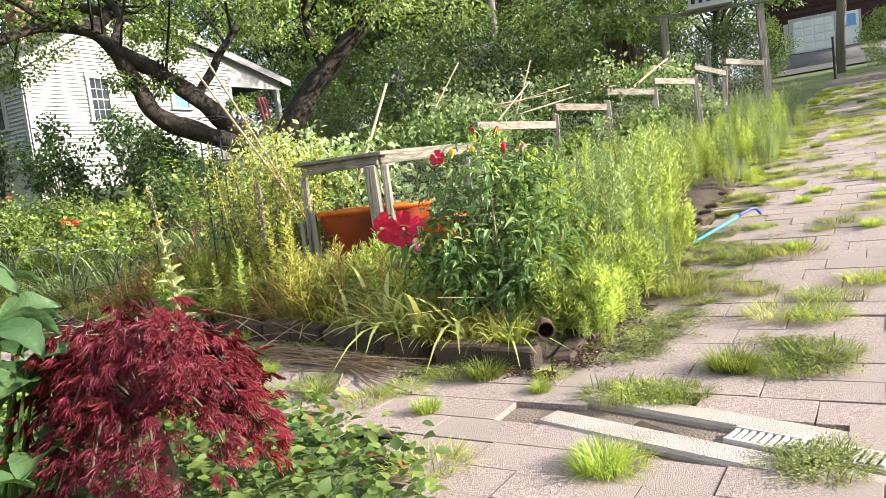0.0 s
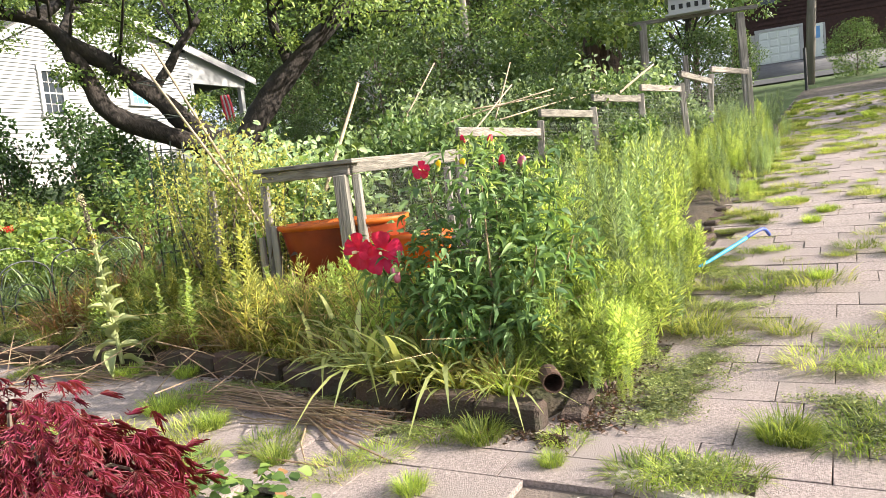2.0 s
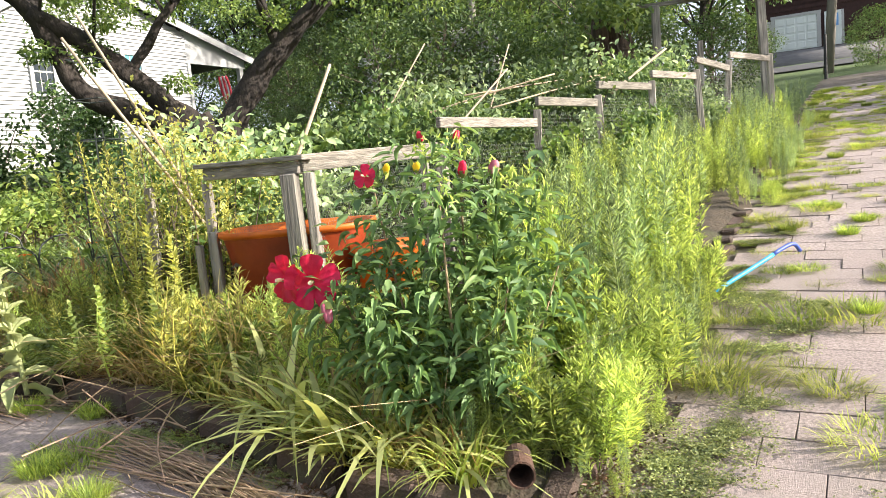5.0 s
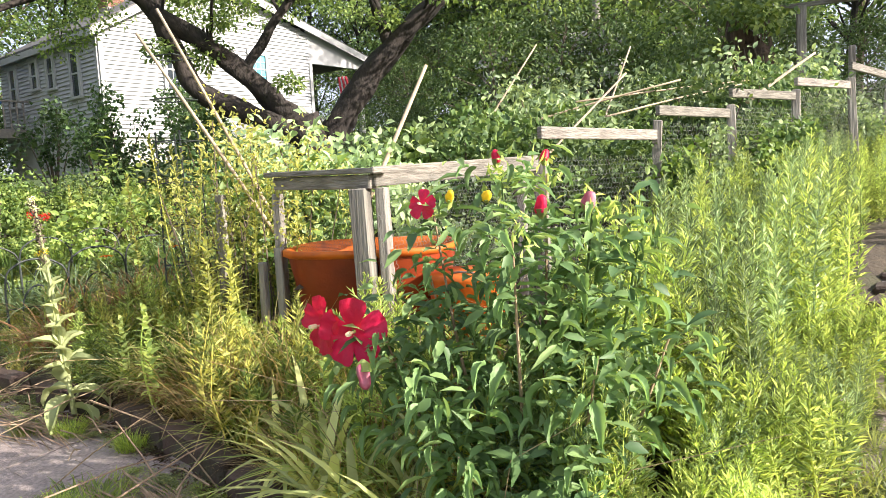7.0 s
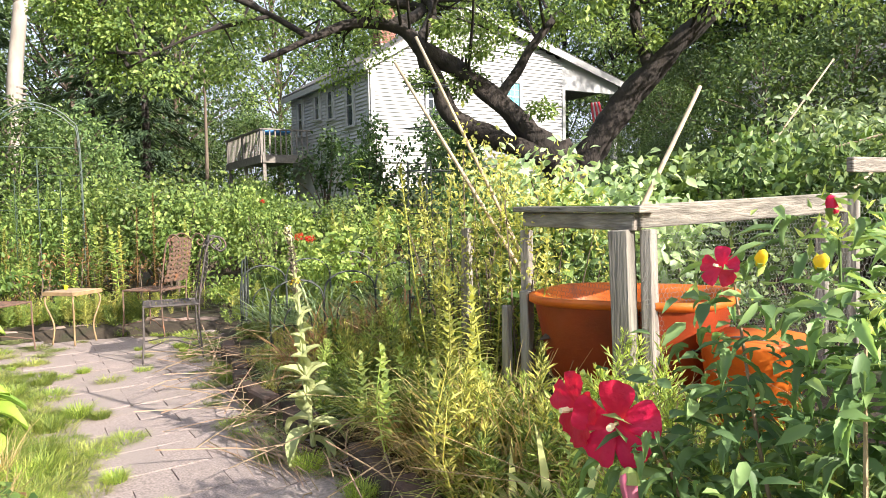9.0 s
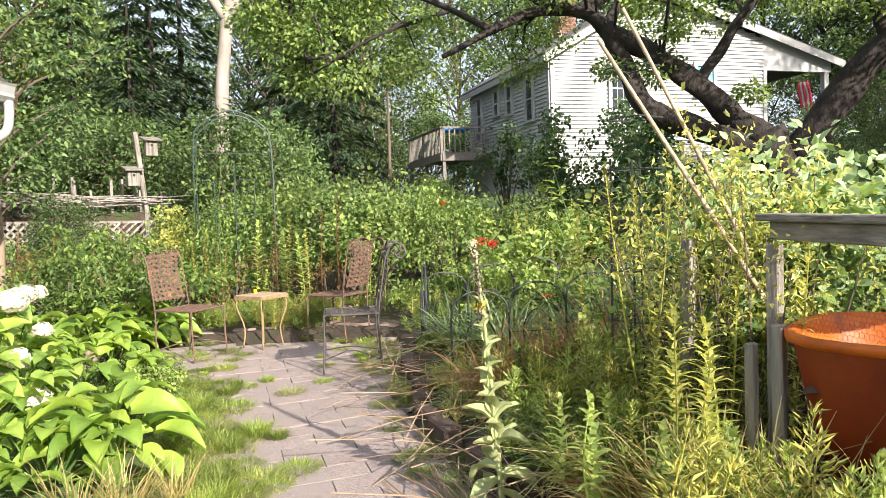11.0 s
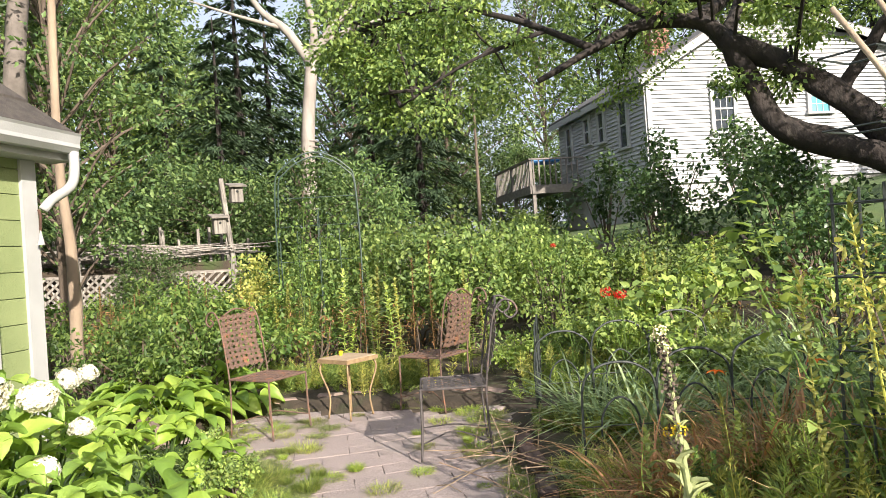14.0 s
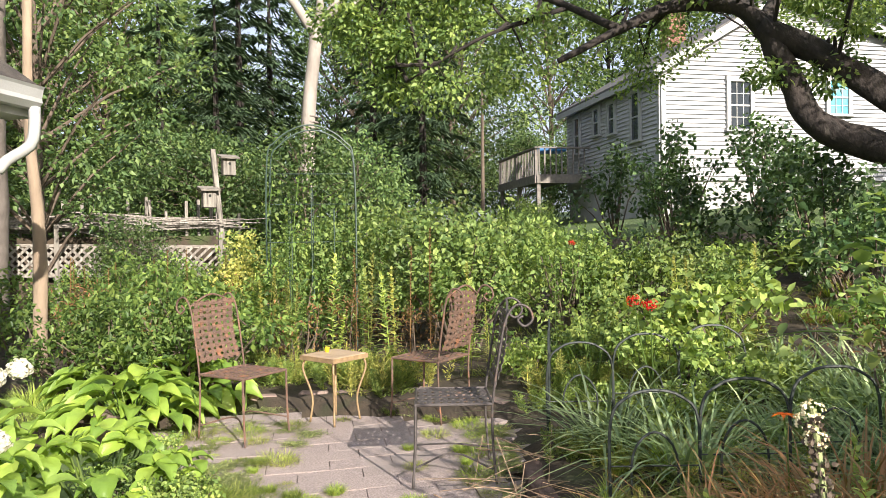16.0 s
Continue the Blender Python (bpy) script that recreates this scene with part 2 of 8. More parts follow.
G_LIME = leafy("lime_leaf", (0.45, 0.53, 0.175), (0.31, 0.42, 0.13), 0.52)
G_MID = leafy("mid_leaf", (0.150, 0.237, 0.053), (0.105, 0.171, 0.046), 0.35)
G_YEL = leafy("yellow_green_leaf", (0.47, 0.47, 0.14), (0.33, 0.37, 0.10), 0.48)
G_DARK = leafy("dark_leaf", (0.095, 0.165, 0.055), (0.060, 0.105, 0.042), 0.25, 0.36)
G_CONI = leafy("spruce_needle", (0.080, 0.135, 0.060), (0.050, 0.085, 0.045), 0.12)
G_BLUE = leafy("bluish_leaf", (0.35, 0.45, 0.23), (0.24, 0.34, 0.16), 0.34)
G_TREE = leafy("tree_leaf", (0.215, 0.30, 0.08), (0.125, 0.195, 0.058), 0.36)
G_CREEP = leafy("creeper_leaf", (0.30, 0.34, 0.14), (0.20, 0.24, 0.095), 0.35)
G_TREE2 = leafy("wood_leaf", (0.120, 0.190, 0.059), (0.080, 0.133, 0.046), 0.32)
G_HIB = leafy("hibiscus_leaf", (0.21, 0.33, 0.12), (0.12, 0.21, 0.08), 0.36, 0.5)
G_HOSTA = mat("hosta_leaf", (0.30, 0.43, 0.06), (0.20, 0.32, 0.052), 6, 0.45, 0.35, 35, thru=0.38, vary="object", spread=0.3)
G_HYDR = mat("hydrangea_leaf", (0.32, 0.45, 0.085), (0.23, 0.36, 0.068), 6, 0.45, 0.35, 35, thru=0.38, vary="object", spread=0.3)
G_BIG = mat("broad_green_leaf", (0.100, 0.190, 0.073), (0.070, 0.142, 0.059), 6, 0.45, 0.35, 35, thru=0.35, vary="object", spread=0.25)
G_MULL = mat("mullein_leaf", (0.44, 0.46, 0.22), (0.33, 0.38, 0.17), 8, 0.9, 0.3, 60, thru=0.2, vary="object", spread=0.15)
G_GRASS = leafy("grass_blade", (0.33, 0.42, 0.095), (0.22, 0.30, 0.075), 0.5)
G_IRIS = leafy("iris_blade", (0.50, 0.53, 0.22), (0.35, 0.41, 0.16), 0.5)
G_DRY = leafy("dry_blade", (0.60, 0.48, 0.24), (0.44, 0.32, 0.15), 0.45)
G_TURF = leafy("dry_turf", (0.36, 0.40, 0.12), (0.25, 0.30, 0.085), 0.45)
G_MIXD = leafy("half_dry_blade", (0.56, 0.52, 0.18), (0.37, 0.39, 0.13), 0.5)
G_MAPLE = leafy("maple_leaf", (0.36, 0.045, 0.065), (0.19, 0.026, 0.045), 0.35)
G_ROSEL = leafy("rose_leaf", (0.28, 0.37, 0.095), (0.19, 0.275, 0.075), 0.42)
M_STRAW = mat("straw", (0.60, 0.47, 0.25), (0.38, 0.26, 0.13), 20, 0.85, 0.3, 80, vary="island", spread=0.35)
G_WITHER = leafy("withered_blade", (0.40, 0.24, 0.10), (0.27, 0.15, 0.065), 0.3)
G_LITTER = leafy("leaf_litter", (0.15, 0.085, 0.045), (0.08, 0.05, 0.03), 0.15)
G_RUST = leafy("rusty_leaf", (0.24, 0.14, 0.055), (0.16, 0.095, 0.04), 0.3)


# ---- mesh helpers ----
def mesh_np(name, V, F, material, flat=False):
    me = bpy.data.meshes.new(name)
    V, F = np.asarray(V, np.float32), np.asarray(F, np.int32)
    k = F.shape[1]
    me.vertices.add(len(V))
    me.vertices.foreach_set("co", V.ravel())
    me.loops.add(F.size)
    me.loops.foreach_set("vertex_index", F.ravel())
    me.polygons.add(len(F))
    me.polygons.foreach_set("loop_start", np.arange(0, F.size, k, dtype=np.int32))
    me.update(calc_edges=True)
    me.materials.append(material)
    if flat:
        me.polygons.foreach_set("use_smooth", np.zeros(len(F), bool))
    return me


def put(name, me, parent=None, label="", at=None):
    ob = new(name, me)
    if parent is not None:
        ob.parent = parent
    if at is not None:
        ob.matrix_basis = at
    if label:
        ob["label"] = label
    return ob


def part(name, bm, material, parent=None, label="", smooth=False, at=None):
    me = bpy.data.meshes.new(name)
    if smooth:
        for f in bm.faces:
            f.smooth = True
    bm.to_mesh(me)
    bm.free()
    me.materials.append(material)
    return put(name, me, parent, label, at)


def thing(name, label, category, at=None, group="", kind=""):
    ob = new(name)
    ob.empty_display_size = 0.1
    if at is not None:
        ob.matrix_basis = at
    return tagged(ob, label, category, group, kind)


def add_box(bm, size, m=None, bevel=0.0):
    r = bmesh.ops.create_cube(bm, size=1.0, matrix=(m or Matrix()) @ Matrix.Diagonal((*size, 1)))
    if bevel:
        es = list({e for v in r["verts"] for e in v.link_edges})
        bmesh.ops.bevel(bm, geom=es, offset=bevel, segments=1, affect="EDGES")
    return bm


def box(size, m=None, bevel=0.0):
    return add_box(bmesh.new(), size, m, bevel)


def beam(p, q, w, h, bevel=0.004, bm=None):
    """A squared timber from p to q."""
    p, q = Vector(p), Vector(q)
    d = q - p
    x = d.normalized()
    up = Vector((0, 0, 1)) if abs(x.z) < 0.95 else Vector((0, 1, 0))
    y = up.cross(x).normalized()
    z = x.cross(y)
    m = Matrix((x, y, z)).transposed().to_4x4()
    m.translation = (p + q) / 2
    return add_box(bm or bmesh.new(), (d.length, w, h), m, bevel)


def tube(points, radii, sides=8, bm=None, wob=0.0):
    """A tapered round limb along points."""
    bm = bm or bmesh.new()
    P = [Vector(p) for p in points]
    if not hasattr(radii, "__len__"):
        radii = [radii] * len(P)
    rings = []
    side = None
    for i, p in enumerate(P):
        t = (P[min(i + 1, len(P) - 1)] - P[max(i - 1, 0)]).normalized()
        if side is None:
            side = t.orthogonal().normalized()
        side = (side - t * side.dot(t)).normalized()
        other = t.cross(side)
        ring = []
        for k in range(sides):
            a = 2 * math.pi * k / sides
            r = radii[i] * (1 + (wob * (noise.noise(p * 2.3 + Vector((k * 1.7, 0, 0)))) if wob else 0))
            ring.append(bm.verts.new(p + (side * math.cos(a) + other * math.sin(a)) * r))
        rings.append(ring)
    for a, b in zip(rings, rings[1:]):
        for k in range(sides):
            bm.faces.new((a[k], a[(k + 1) % sides], b[(k + 1) % sides], b[k]))
    bm.faces.new(rings[0][::-1])
    bm.faces.new(rings[-1])
    return bm


def bend(points, n=6):
    """A smooth line through points."""
    P = [Vector(p) for p in points]
    P = [2 * P[0] - P[1]] + P + [2 * P[-1] - P[-2]]
    out = []
    for a, b, c, d in zip(P, P[1:], P[2:], P[3:]):
        for k in range(n):
            t = k / n
            out.append(0.5 * (2 * b + (c - a) * t + (2 * a - 5 * b + 4 * c - d) * t * t + (3 * b - a - 3 * c + d) * t**3))
    out.append(P[-2])
    return out


# ---- foliage helpers ----
LEAF = (np.array([(0, 0, 0), (-0.5, 0.42, 0.10), (0, 1, -0.08), (0.5, 0.42, 0.10)]), np.array([(0, 3, 2), (0, 2, 1)]))
BROAD = (np.array([(0, 0, 0), (-0.42, 0.22, 0.09), (-0.46, 0.55, 0.08), (0, 1, -0.14), (0.46, 0.55, 0.08), (0.42, 0.22, 0.09), (0, 0.5, 0.0)]),
         np.array([(0, 6, 1), (1, 6, 2), (2, 6, 3), (3, 6, 4), (4, 6, 5), (5, 6, 0)]))
BLADE = (np.array([(-0.5, 0, 0), (0.5, 0, 0), (-0.45, 0.4, 0.06), (0.45, 0.4, 0.06), (-0.3, 0.75, 0.0), (0.3, 0.75, 0.0), (0, 1, -0.16)]),
         np.array([(0, 1, 3), (0, 3, 2), (2, 3, 5), (2, 5, 4), (4, 5, 6)]))


def unit(a):
    return a / np.maximum(np.linalg.norm(a, axis=-1, keepdims=True), 1e-9)


def scatter(tpl, pos, axis, up, length, width):
    """Copies of a small leaf: its base at pos, its length along axis, its face towards up."""
    v, f = tpl
    y = unit(np.asarray(axis, float))
    x = unit(np.cross(y, np.asarray(up, float) + 1e-4))
    z = np.cross(x, y)
    ln, wd = np.broadcast_to(length, len(pos)), np.broadcast_to(width, len(pos))
    V = (np.asarray(pos)[:, None] + v[None, :, 0:1] * (x * wd[:, None])[:, None] + v[None, :, 1:2] * (y * ln[:, None])[:, None] + v[None, :, 2:3] * (z * ln[:, None])[:, None])
    F = f[None] + (np.arange(len(pos)) * len(v))[:, None, None]
    return V.reshape(-1, 3), F.reshape(-1, 3)


def join_np(parts):
    V, F, n = [], [], 0
    for v, f in parts:
        V.append(v)
        F.append(f + n)
        n += len(v)
    return np.concatenate(V), np.concatenate(F)


def arching(rng, pos, heading, length, width, rise, droop, seg=5):
    """Grass-like blades: strips that rise and bow over."""
    n = len(pos)
    t = np.linspace(0, 1, seg + 1)
    h = np.stack([np.cos(heading), np.sin(heading), 0 * heading], -1)
    out = length[:, None] * (np.cos(rise)[:, None] * t + droop[:, None] * 0.5 * t**2)
    up = length[:, None] * (np.sin(rise)[:, None] * t - droop[:, None] * 0.8 * t**2.4)
    c = pos[:, None] + h[:, None] * out[..., None] + np.array((0, 0, 1.0)) * up[..., None]
    side = np.stack([-np.sin(heading), np.cos(heading), 0 * heading], -1)
    w = width[:, None] * (1 - t**2.2)[None] * 0.5 + 0.0006
    a, b = c - side[:, None] * w[..., None], c + side[:, None] * w[..., None]
    V = np.stack([a, b], 2).reshape(n, -1, 3)
    f = np.array([(2 * k, 2 * k + 1, 2 * k + 3, 2 * k + 2) for k in range(seg)])
    F = f[None] + (np.arange(n) * 2 * (seg + 1))[:, None, None]
    return V.reshape(-1, 3), F.reshape(-1, 4)


# ---- ground ----
def smooth_step(a, b, x):
    t = min(1.0, max(0.0, (x - a) / (b - a)))
    return t * t * (3 - 2 * t)


def ground_z(x, y):
    """The slope climbs along the driveway towards the road, with a rise under the white house."""
    s = 0.4 * x + 0.917 * (y - 3.7)
    f = s if s > 1 else (max(s, -1) + 1) ** 2 / 4
    f = f if f < 46 else 46 + (f - 46) * 0.2
    z = 0.12 * f
    z += 1.0 * smooth_step(10, 18, y) * smooth_step(-5, -11, x)
    z += 0.6 * smooth_step(-12, -18, x) * smooth_step(16, 8, y)
    z -= 0.10 * smooth_step(2.4, 0.4, y) * smooth_step(-6, -2, x)
    return z


def lerp_axis(fine0, fine1, step, far):
    a = list(np.arange(fine0, fine1 + 1e-6, step))
    d, lo, hi = step, [], []
    x = fine1
    y = fine0
    while x < far:
        d *= 1.25
        x += d
        y -= d
        hi.append(x)
        lo.append(y)
    return lo[::-1] + a + hi


def build_ground():
    xs, ys = lerp_axis(-14, 9, 0.35, 900), lerp_axis(-3, 16, 0.35, 900)
    V = np.array([(x, y, ground_z(x, y) - 0.05 + 0.02 * noise.noise((x * 0.9, y * 0.9, 0))) for y in ys for x in xs])
    nx = len(xs)
    F = np.array([(j * nx + i, j * nx + i + 1, (j + 1) * nx + i + 1, (j + 1) * nx + i) for j in range(len(ys) - 1) for i in range(nx - 1)])
    me = mesh_np("ground", V, F, M_LAWN)
    me.polygons.foreach_set("use_smooth", np.ones(len(F), bool))
    tagged(put("ground", me), "rough lawn and soil sloping up towards the road", "ground", kind="structure")


build_ground()

# Edge of the planted bed: along the path in front and along the driveway.
DRV = Vector((0.365, 0.931, 0)).normalized()
BED = [(-6.3, 7.15), (-5.25, 6.5), (-4.5, 6.08), (-3.9, 5.68), (-3.1, 5.4), (-2.4, 5.2), (-1.3, 4.62), (-0.5, 4.02), (0.1, 3.72)]


def edge_y(x):
    """The bed's front edge, as y over x."""
    return float(np.interp(x, [p[0] for p in BED], [p[1] for p in BED]))


def drive_off(x, y):
    """How far right of the bed's driveway edge a place lies."""
    return (x - 0.1) * DRV.y - (y - 3.72) * DRV.x


PATH_LEFT = [(-8.4, 4.75), (-7.1, 4.95), (-5.4, 4.75), (-4.2, 4.35), (-3.2, 4.05), (-2.2, 3.75), (-1.4, 3.45), (-0.85, 3.3), (-0.5, 2.9), (-0.2, 2.5), (-0.05, 1.2)]


def left_y(x):
    return float(np.interp(x, [p[0] for p in PATH_LEFT], [p[1] for p in PATH_LEFT]))


def paved(x, y):
    """Whether a place lies on the driveway, the path or the patio."""
    if x > 0.1 or y < 3.72:
        if drive_off(x, y) > 0 and x > -0.1:
            return True
    if x <= 0.15 and x > -7.9:
        back = edge_y(x) if x > -6.3 else 7.15 - (-6.3 - x) * 0.75
        return left_y(x) < y < back
    return False


# ---- white house ----
HP, HD, HN = Vector((-16.15, 20.06, 0)), Vector((0.353, 0.935, 0)).normalized(), Vector((-0.935, 0.353, 0)).normalized()


def hpos(u, v, z):
    """A place of the house: u along the gable wall, v back along the side, z up."""
    return HP + HD * u + HN * v + Vector((0, 0, z))


HM = Matrix((HD, HN, Vector((0, 0, 1)))).transposed().to_4x4()


def hbox(size, u, v, z, bevel=0.0, bm=None):
    m = HM.copy()
    m.translation = hpos(u, v, z)
    return add_box(bm or bmesh.new(), size, m, bevel)


def roof_z(u):
    return 6.25 + u * 0.58 if u < 3.78 else 8.44 - (u - 3.78) * 0.285


def sash(parent, u, v, z0, z1, w, glass, side=False):
    """A double-hung window with casing, sill and muntins, on the gable wall or on the long wall."""
    def b(du, dv, z, su, sv, sz, bm=None):
        return hbox((sv, su, sz), u + dv, v + du, z, 0, bm) if side else hbox((su, sv, sz), u + du, v + dv, z, 0, bm)
    h, zc = z1 - z0, (z0 + z1) / 2
    win = part("window", b(0, -0.045, zc, w, 0.02, h), glass, parent)
    fr = bmesh.new()
    for du, z, su, sz in ((-w / 2 - 0.06, zc, 0.12, h + 0.02), (w / 2 + 0.06, zc, 0.12, h + 0.02), (0, z1 + 0.08, w + 0.28, 0.16)):
        b(du, -0.07, z, su, 0.08, sz, fr)
    part("window_frame", fr, M_TRIM, win)
    part("window_sill", b(0, -0.09, z0 - 0.04, w + 0.34, 0.14, 0.07), M_TRIM, win)
    mu = bmesh.new()
    b(0, -0.062, zc, w, 0.03, 0.05, mu)
    if not side:
        for k in (-1, 1):
            b(k * w / 6, -0.06, zc, 0.022, 0.02, h, mu)
        for z in (zc - h / 4, zc + h / 4):
            b(0, -0.06, z, w, 0.02, 0.022, mu)
    part("muntin", mu, M_TRIM, win)


def build_house():
    h = thing("white_house", "white clapboard house with a grey shingle roof and brick chimney", "house", Matrix.Translation(hpos(5, 4, 1.5)))
    inv = h.matrix_basis.inverted()
    kids = []
    W, DEEP = 11.3, 7.4
    kids.append(part("foundation", hbox((W - 0.1, DEEP - 0.1, 2.2), W / 2, DEEP / 2, 2.05), M_FOUND, None))
    core = bmesh.new()
    vs = [core.verts.new(hpos(u, v, z)) for v in (0.06, DEEP) for u, z in ((0.05, 2.95), (8.2, 2.95), (8.2, roof_z(8.2) - 0.08), (3.78, 8.34), (0.05, 6.2))]
    core.faces.new(vs[:5])
    core.faces.new(vs[5:][::-1])
    for k in range(5):
        core.faces.new((vs[k], vs[5 + k], vs[5 + (k + 1) % 5], vs[(k + 1) % 5]))
    kids.append(part("wall", core, M_SIDE))
    # clapboards, each lapped over the one below
    z, step = 3.0, 0.128
    while z < 8.2:
        uL, uR = 0.0, 8.25
        if z > 6.15:
            uL = (z + 0.1 - 6.25) / 0.58
            uR = min(8.25, 3.78 + (8.40 - z - step) / 0.285)
        if uR - uL > 0.25:
            bm = bmesh.new()
            q = [(0.0, -0.05), (0.0, 0.02), (step, 0.02), (step, 0.0)]
            a = [bm.verts.new(hpos(uL, v, z + dz)) for dz, v in q]
            c = [bm.verts.new(hpos(uR, v, z + dz)) for dz, v in q]
            for k in range(4):
                bm.faces.new((a[k], a[(k + 1) % 4], c[(k + 1) % 4], c[k]))
            bm.faces.new(a[::-1])
            bm.faces.new(c)
            kids.append(part("clapboard", bm, M_SIDE))
        if z < 6.1:
            bm = bmesh.new()
            q = [(0.0, -0.05), (0.0, 0.02), (step, 0.02), (step, 0.0)]
            a = [bm.verts.new(hpos(u + 0.0, 0.0, z + dz)) for dz, u in q]
            c = [bm.verts.new(hpos(u + 0.0, DEEP, z + dz)) for dz, u in q]
            for k in range(4):
                bm.faces.new((a[k], a[(k + 1) % 4], c[(k + 1) % 4], c[k]))
            bm.faces.new(a[::-1])
            bm.faces.new(c)
            kids.append(part("clapboard", bm, M_SIDE))
        z += step
    kids.append(part("corner_board", hbox((0.14, 0.03, 3.25), 0.05, -0.058, 4.6), M_TRIM))
    kids.append(part("corner_board", hbox((0.03, 0.14, 3.25), -0.058, 0.05, 4.6), M_TRIM))
    kids.append(part("corner_board", hbox((0.14, 0.03, 2.9), 8.28, -0.058, 4.5), M_TRIM))
    # roof slabs and rake boards
    for u0, u1, nm in ((-0.3, 3.78, "roof"), (3.78, 11.6, "roof")):
        bm = bmesh.new()
        vs = [bm.verts.new(hpos(u, v, roof_z(u) + dz)) for v in (-0.3, DEEP + 0.3) for u, dz in ((u0, 0.02), (u1, 0.02), (u1, 0.16), (u0, 0.16))]
        for k in range(4):
            bm.faces.new((vs[k], vs[(k + 1) % 4], vs[4 + (k + 1) % 4], vs[4 + k]))
        bm.faces.new(vs[:4][::-1])
        bm.faces.new(vs[4:])
        kids.append(part(nm, bm, M_ROOF))
        rb = bmesh.new()
        vs = [rb.verts.new(hpos(u, v, roof_z(u) + dz)) for v in (-0.34, -0.305) for u, dz in ((u0, -0.16), (u1, -0.16), (u1, 0.10), (u0, 0.10))]
        for k in range(4):
            rb.faces.new((vs[k], vs[(k + 1) % 4], vs[4 + (k + 1) % 4], vs[4 + k]))
        rb.faces.new(vs[:4][::-1])
        rb.faces.new(vs[4:])
        kids.append(part("rake_board", rb, M_TRIM))
    kids.append(part("eave_board", hbox((0.05, DEEP + 0.6, 0.2), -0.32, DEEP / 2, 6.04), M_TRIM))
    # open porch under the long roof
    kids.append(part("porch_floor", hbox((3.0, DEEP, 0.25), 9.75, DEEP / 2, 2.95), M_WOOD))
    pw = bmesh.new()
    vs = [pw.verts.new(hpos(u, v, z)) for v in (-0.02, 0.1) for u, z in ((8.2, 5.95), (11.25, 5.95), (11.25, 6.28), (8.2, roof_z(8.2) + 0.0))]
    for k in range(4):
        pw.faces.new((vs[k], vs[(k + 1) % 4], vs[4 + (k + 1) % 4], vs[4 + k]))
    pw.faces.new(vs[:4][::-1])
    pw.faces.new(vs[4:])
    kids.append(part("porch_gable", pw, M_SIDE))
    for v in (0.08, DEEP - 0.2):
        kids.append(part("porch_column", hbox((0.2, 0.2, 2.95), 11.05, v, 4.5, 0.01), M_TRIM))
    kids.append(part("porch_back", hbox((3.0, 0.1, 3.0), 9.75, 4.6, 4.5), M_DARK))
    kids.append(part("porch_chair", hbox((0.7, 0.5, 0.9), 9.2, 0.9, 3.6, 0.05), M_TRIM))
    for k in kids:
        k.parent = h
        k.matrix_parent_inverse = inv
    carrier = h
    for u, z0, z1, g in ((2.48, 4.5, 5.88, M_GLASS), (5.78, 5.0, 6.0, M_GLASSB)):
        sash(carrier, u, 0, z0, z1, 0.64, g)
    for v, z0, z1, w in ((1.48, 4.35, 5.78, 0.5), (3.2, 4.8, 5.77, 0.42), (4.45, 4.93, 5.8, 0.42), (6.25, 4.5, 5.78, 0.45)):
        sash(carrier, 0, v, z0, z1, w, M_GLASS, True)
    for o in h.children:
        if o.name.startswith("window"):
            o.matrix_parent_inverse = inv
    ch = part("chimney", hbox((0.66, 0.66, 2.6), 3.25, 5.2, 9.0), M_MORTAR, h)
    ch.matrix_parent_inverse = inv
    bb = hbox((0.2, 0.1, 0.062), 0, 0, 0, 0.004)
    me = bpy.data.meshes.new("brick")
    m0 = HM.copy()
    m0.translation = hpos(0, 0, 0)
    bmesh.ops.transform(bb, matrix=m0.inverted(), verts=bb.verts)
    bb.to_mesh(me)
    bb.free()
    me.materials.append(M_CHIM)
    for row in range(26):
        for side in range(2):
            for k in range(3):
                o = row % 2 * 0.1
                m = HM.copy()
                uu, vv = (-0.22 + k * 0.215 + o * 0.5, -0.31) if side == 0 else (-0.31, -0.22 + k * 0.215 + o * 0.5)
                m.translation = hpos(3.25 + uu, 5.2 + vv, 8.25 + row * 0.078)
                if side:
                    m = m @ pose(0, 0, 0, 0, 0, 90)
                o2 = put("brick", me, ch)
                o2.matrix_basis = m
    part("chimney_cap", hbox((0.78, 0.78, 0.12), 3.25, 5.2, 10.3), M_MORTAR, ch)
    return h


build_house()


def build_flag():
    f = thing("flag", "red and white striped flag hanging furled from the porch", "flag", Matrix.Translation(hpos(9.9, -0.1, 4.8)))
    for k in range(5):
        part("stripe", tube(bend([(k * 0.07 - 0.15, 0.0, 0.75), (k * 0.09 - 0.12, 0.05 * (k % 2), 0.3), (k * 0.07 + 0.02, 0, -0.35)], 4), [0.05, 0.06, 0.05, 0.05, 0.05, 0.05, 0.05, 0.06, 0.03], 6), (M_CLOTH_R, M_CLOTH_W)[k % 2], f, smooth=True)
    part("flag_pole", tube([(-0.35, 0, 1.0), (0.35, 0, 0.55)], 0.015, 6), M_WIRE, f)


build_flag()


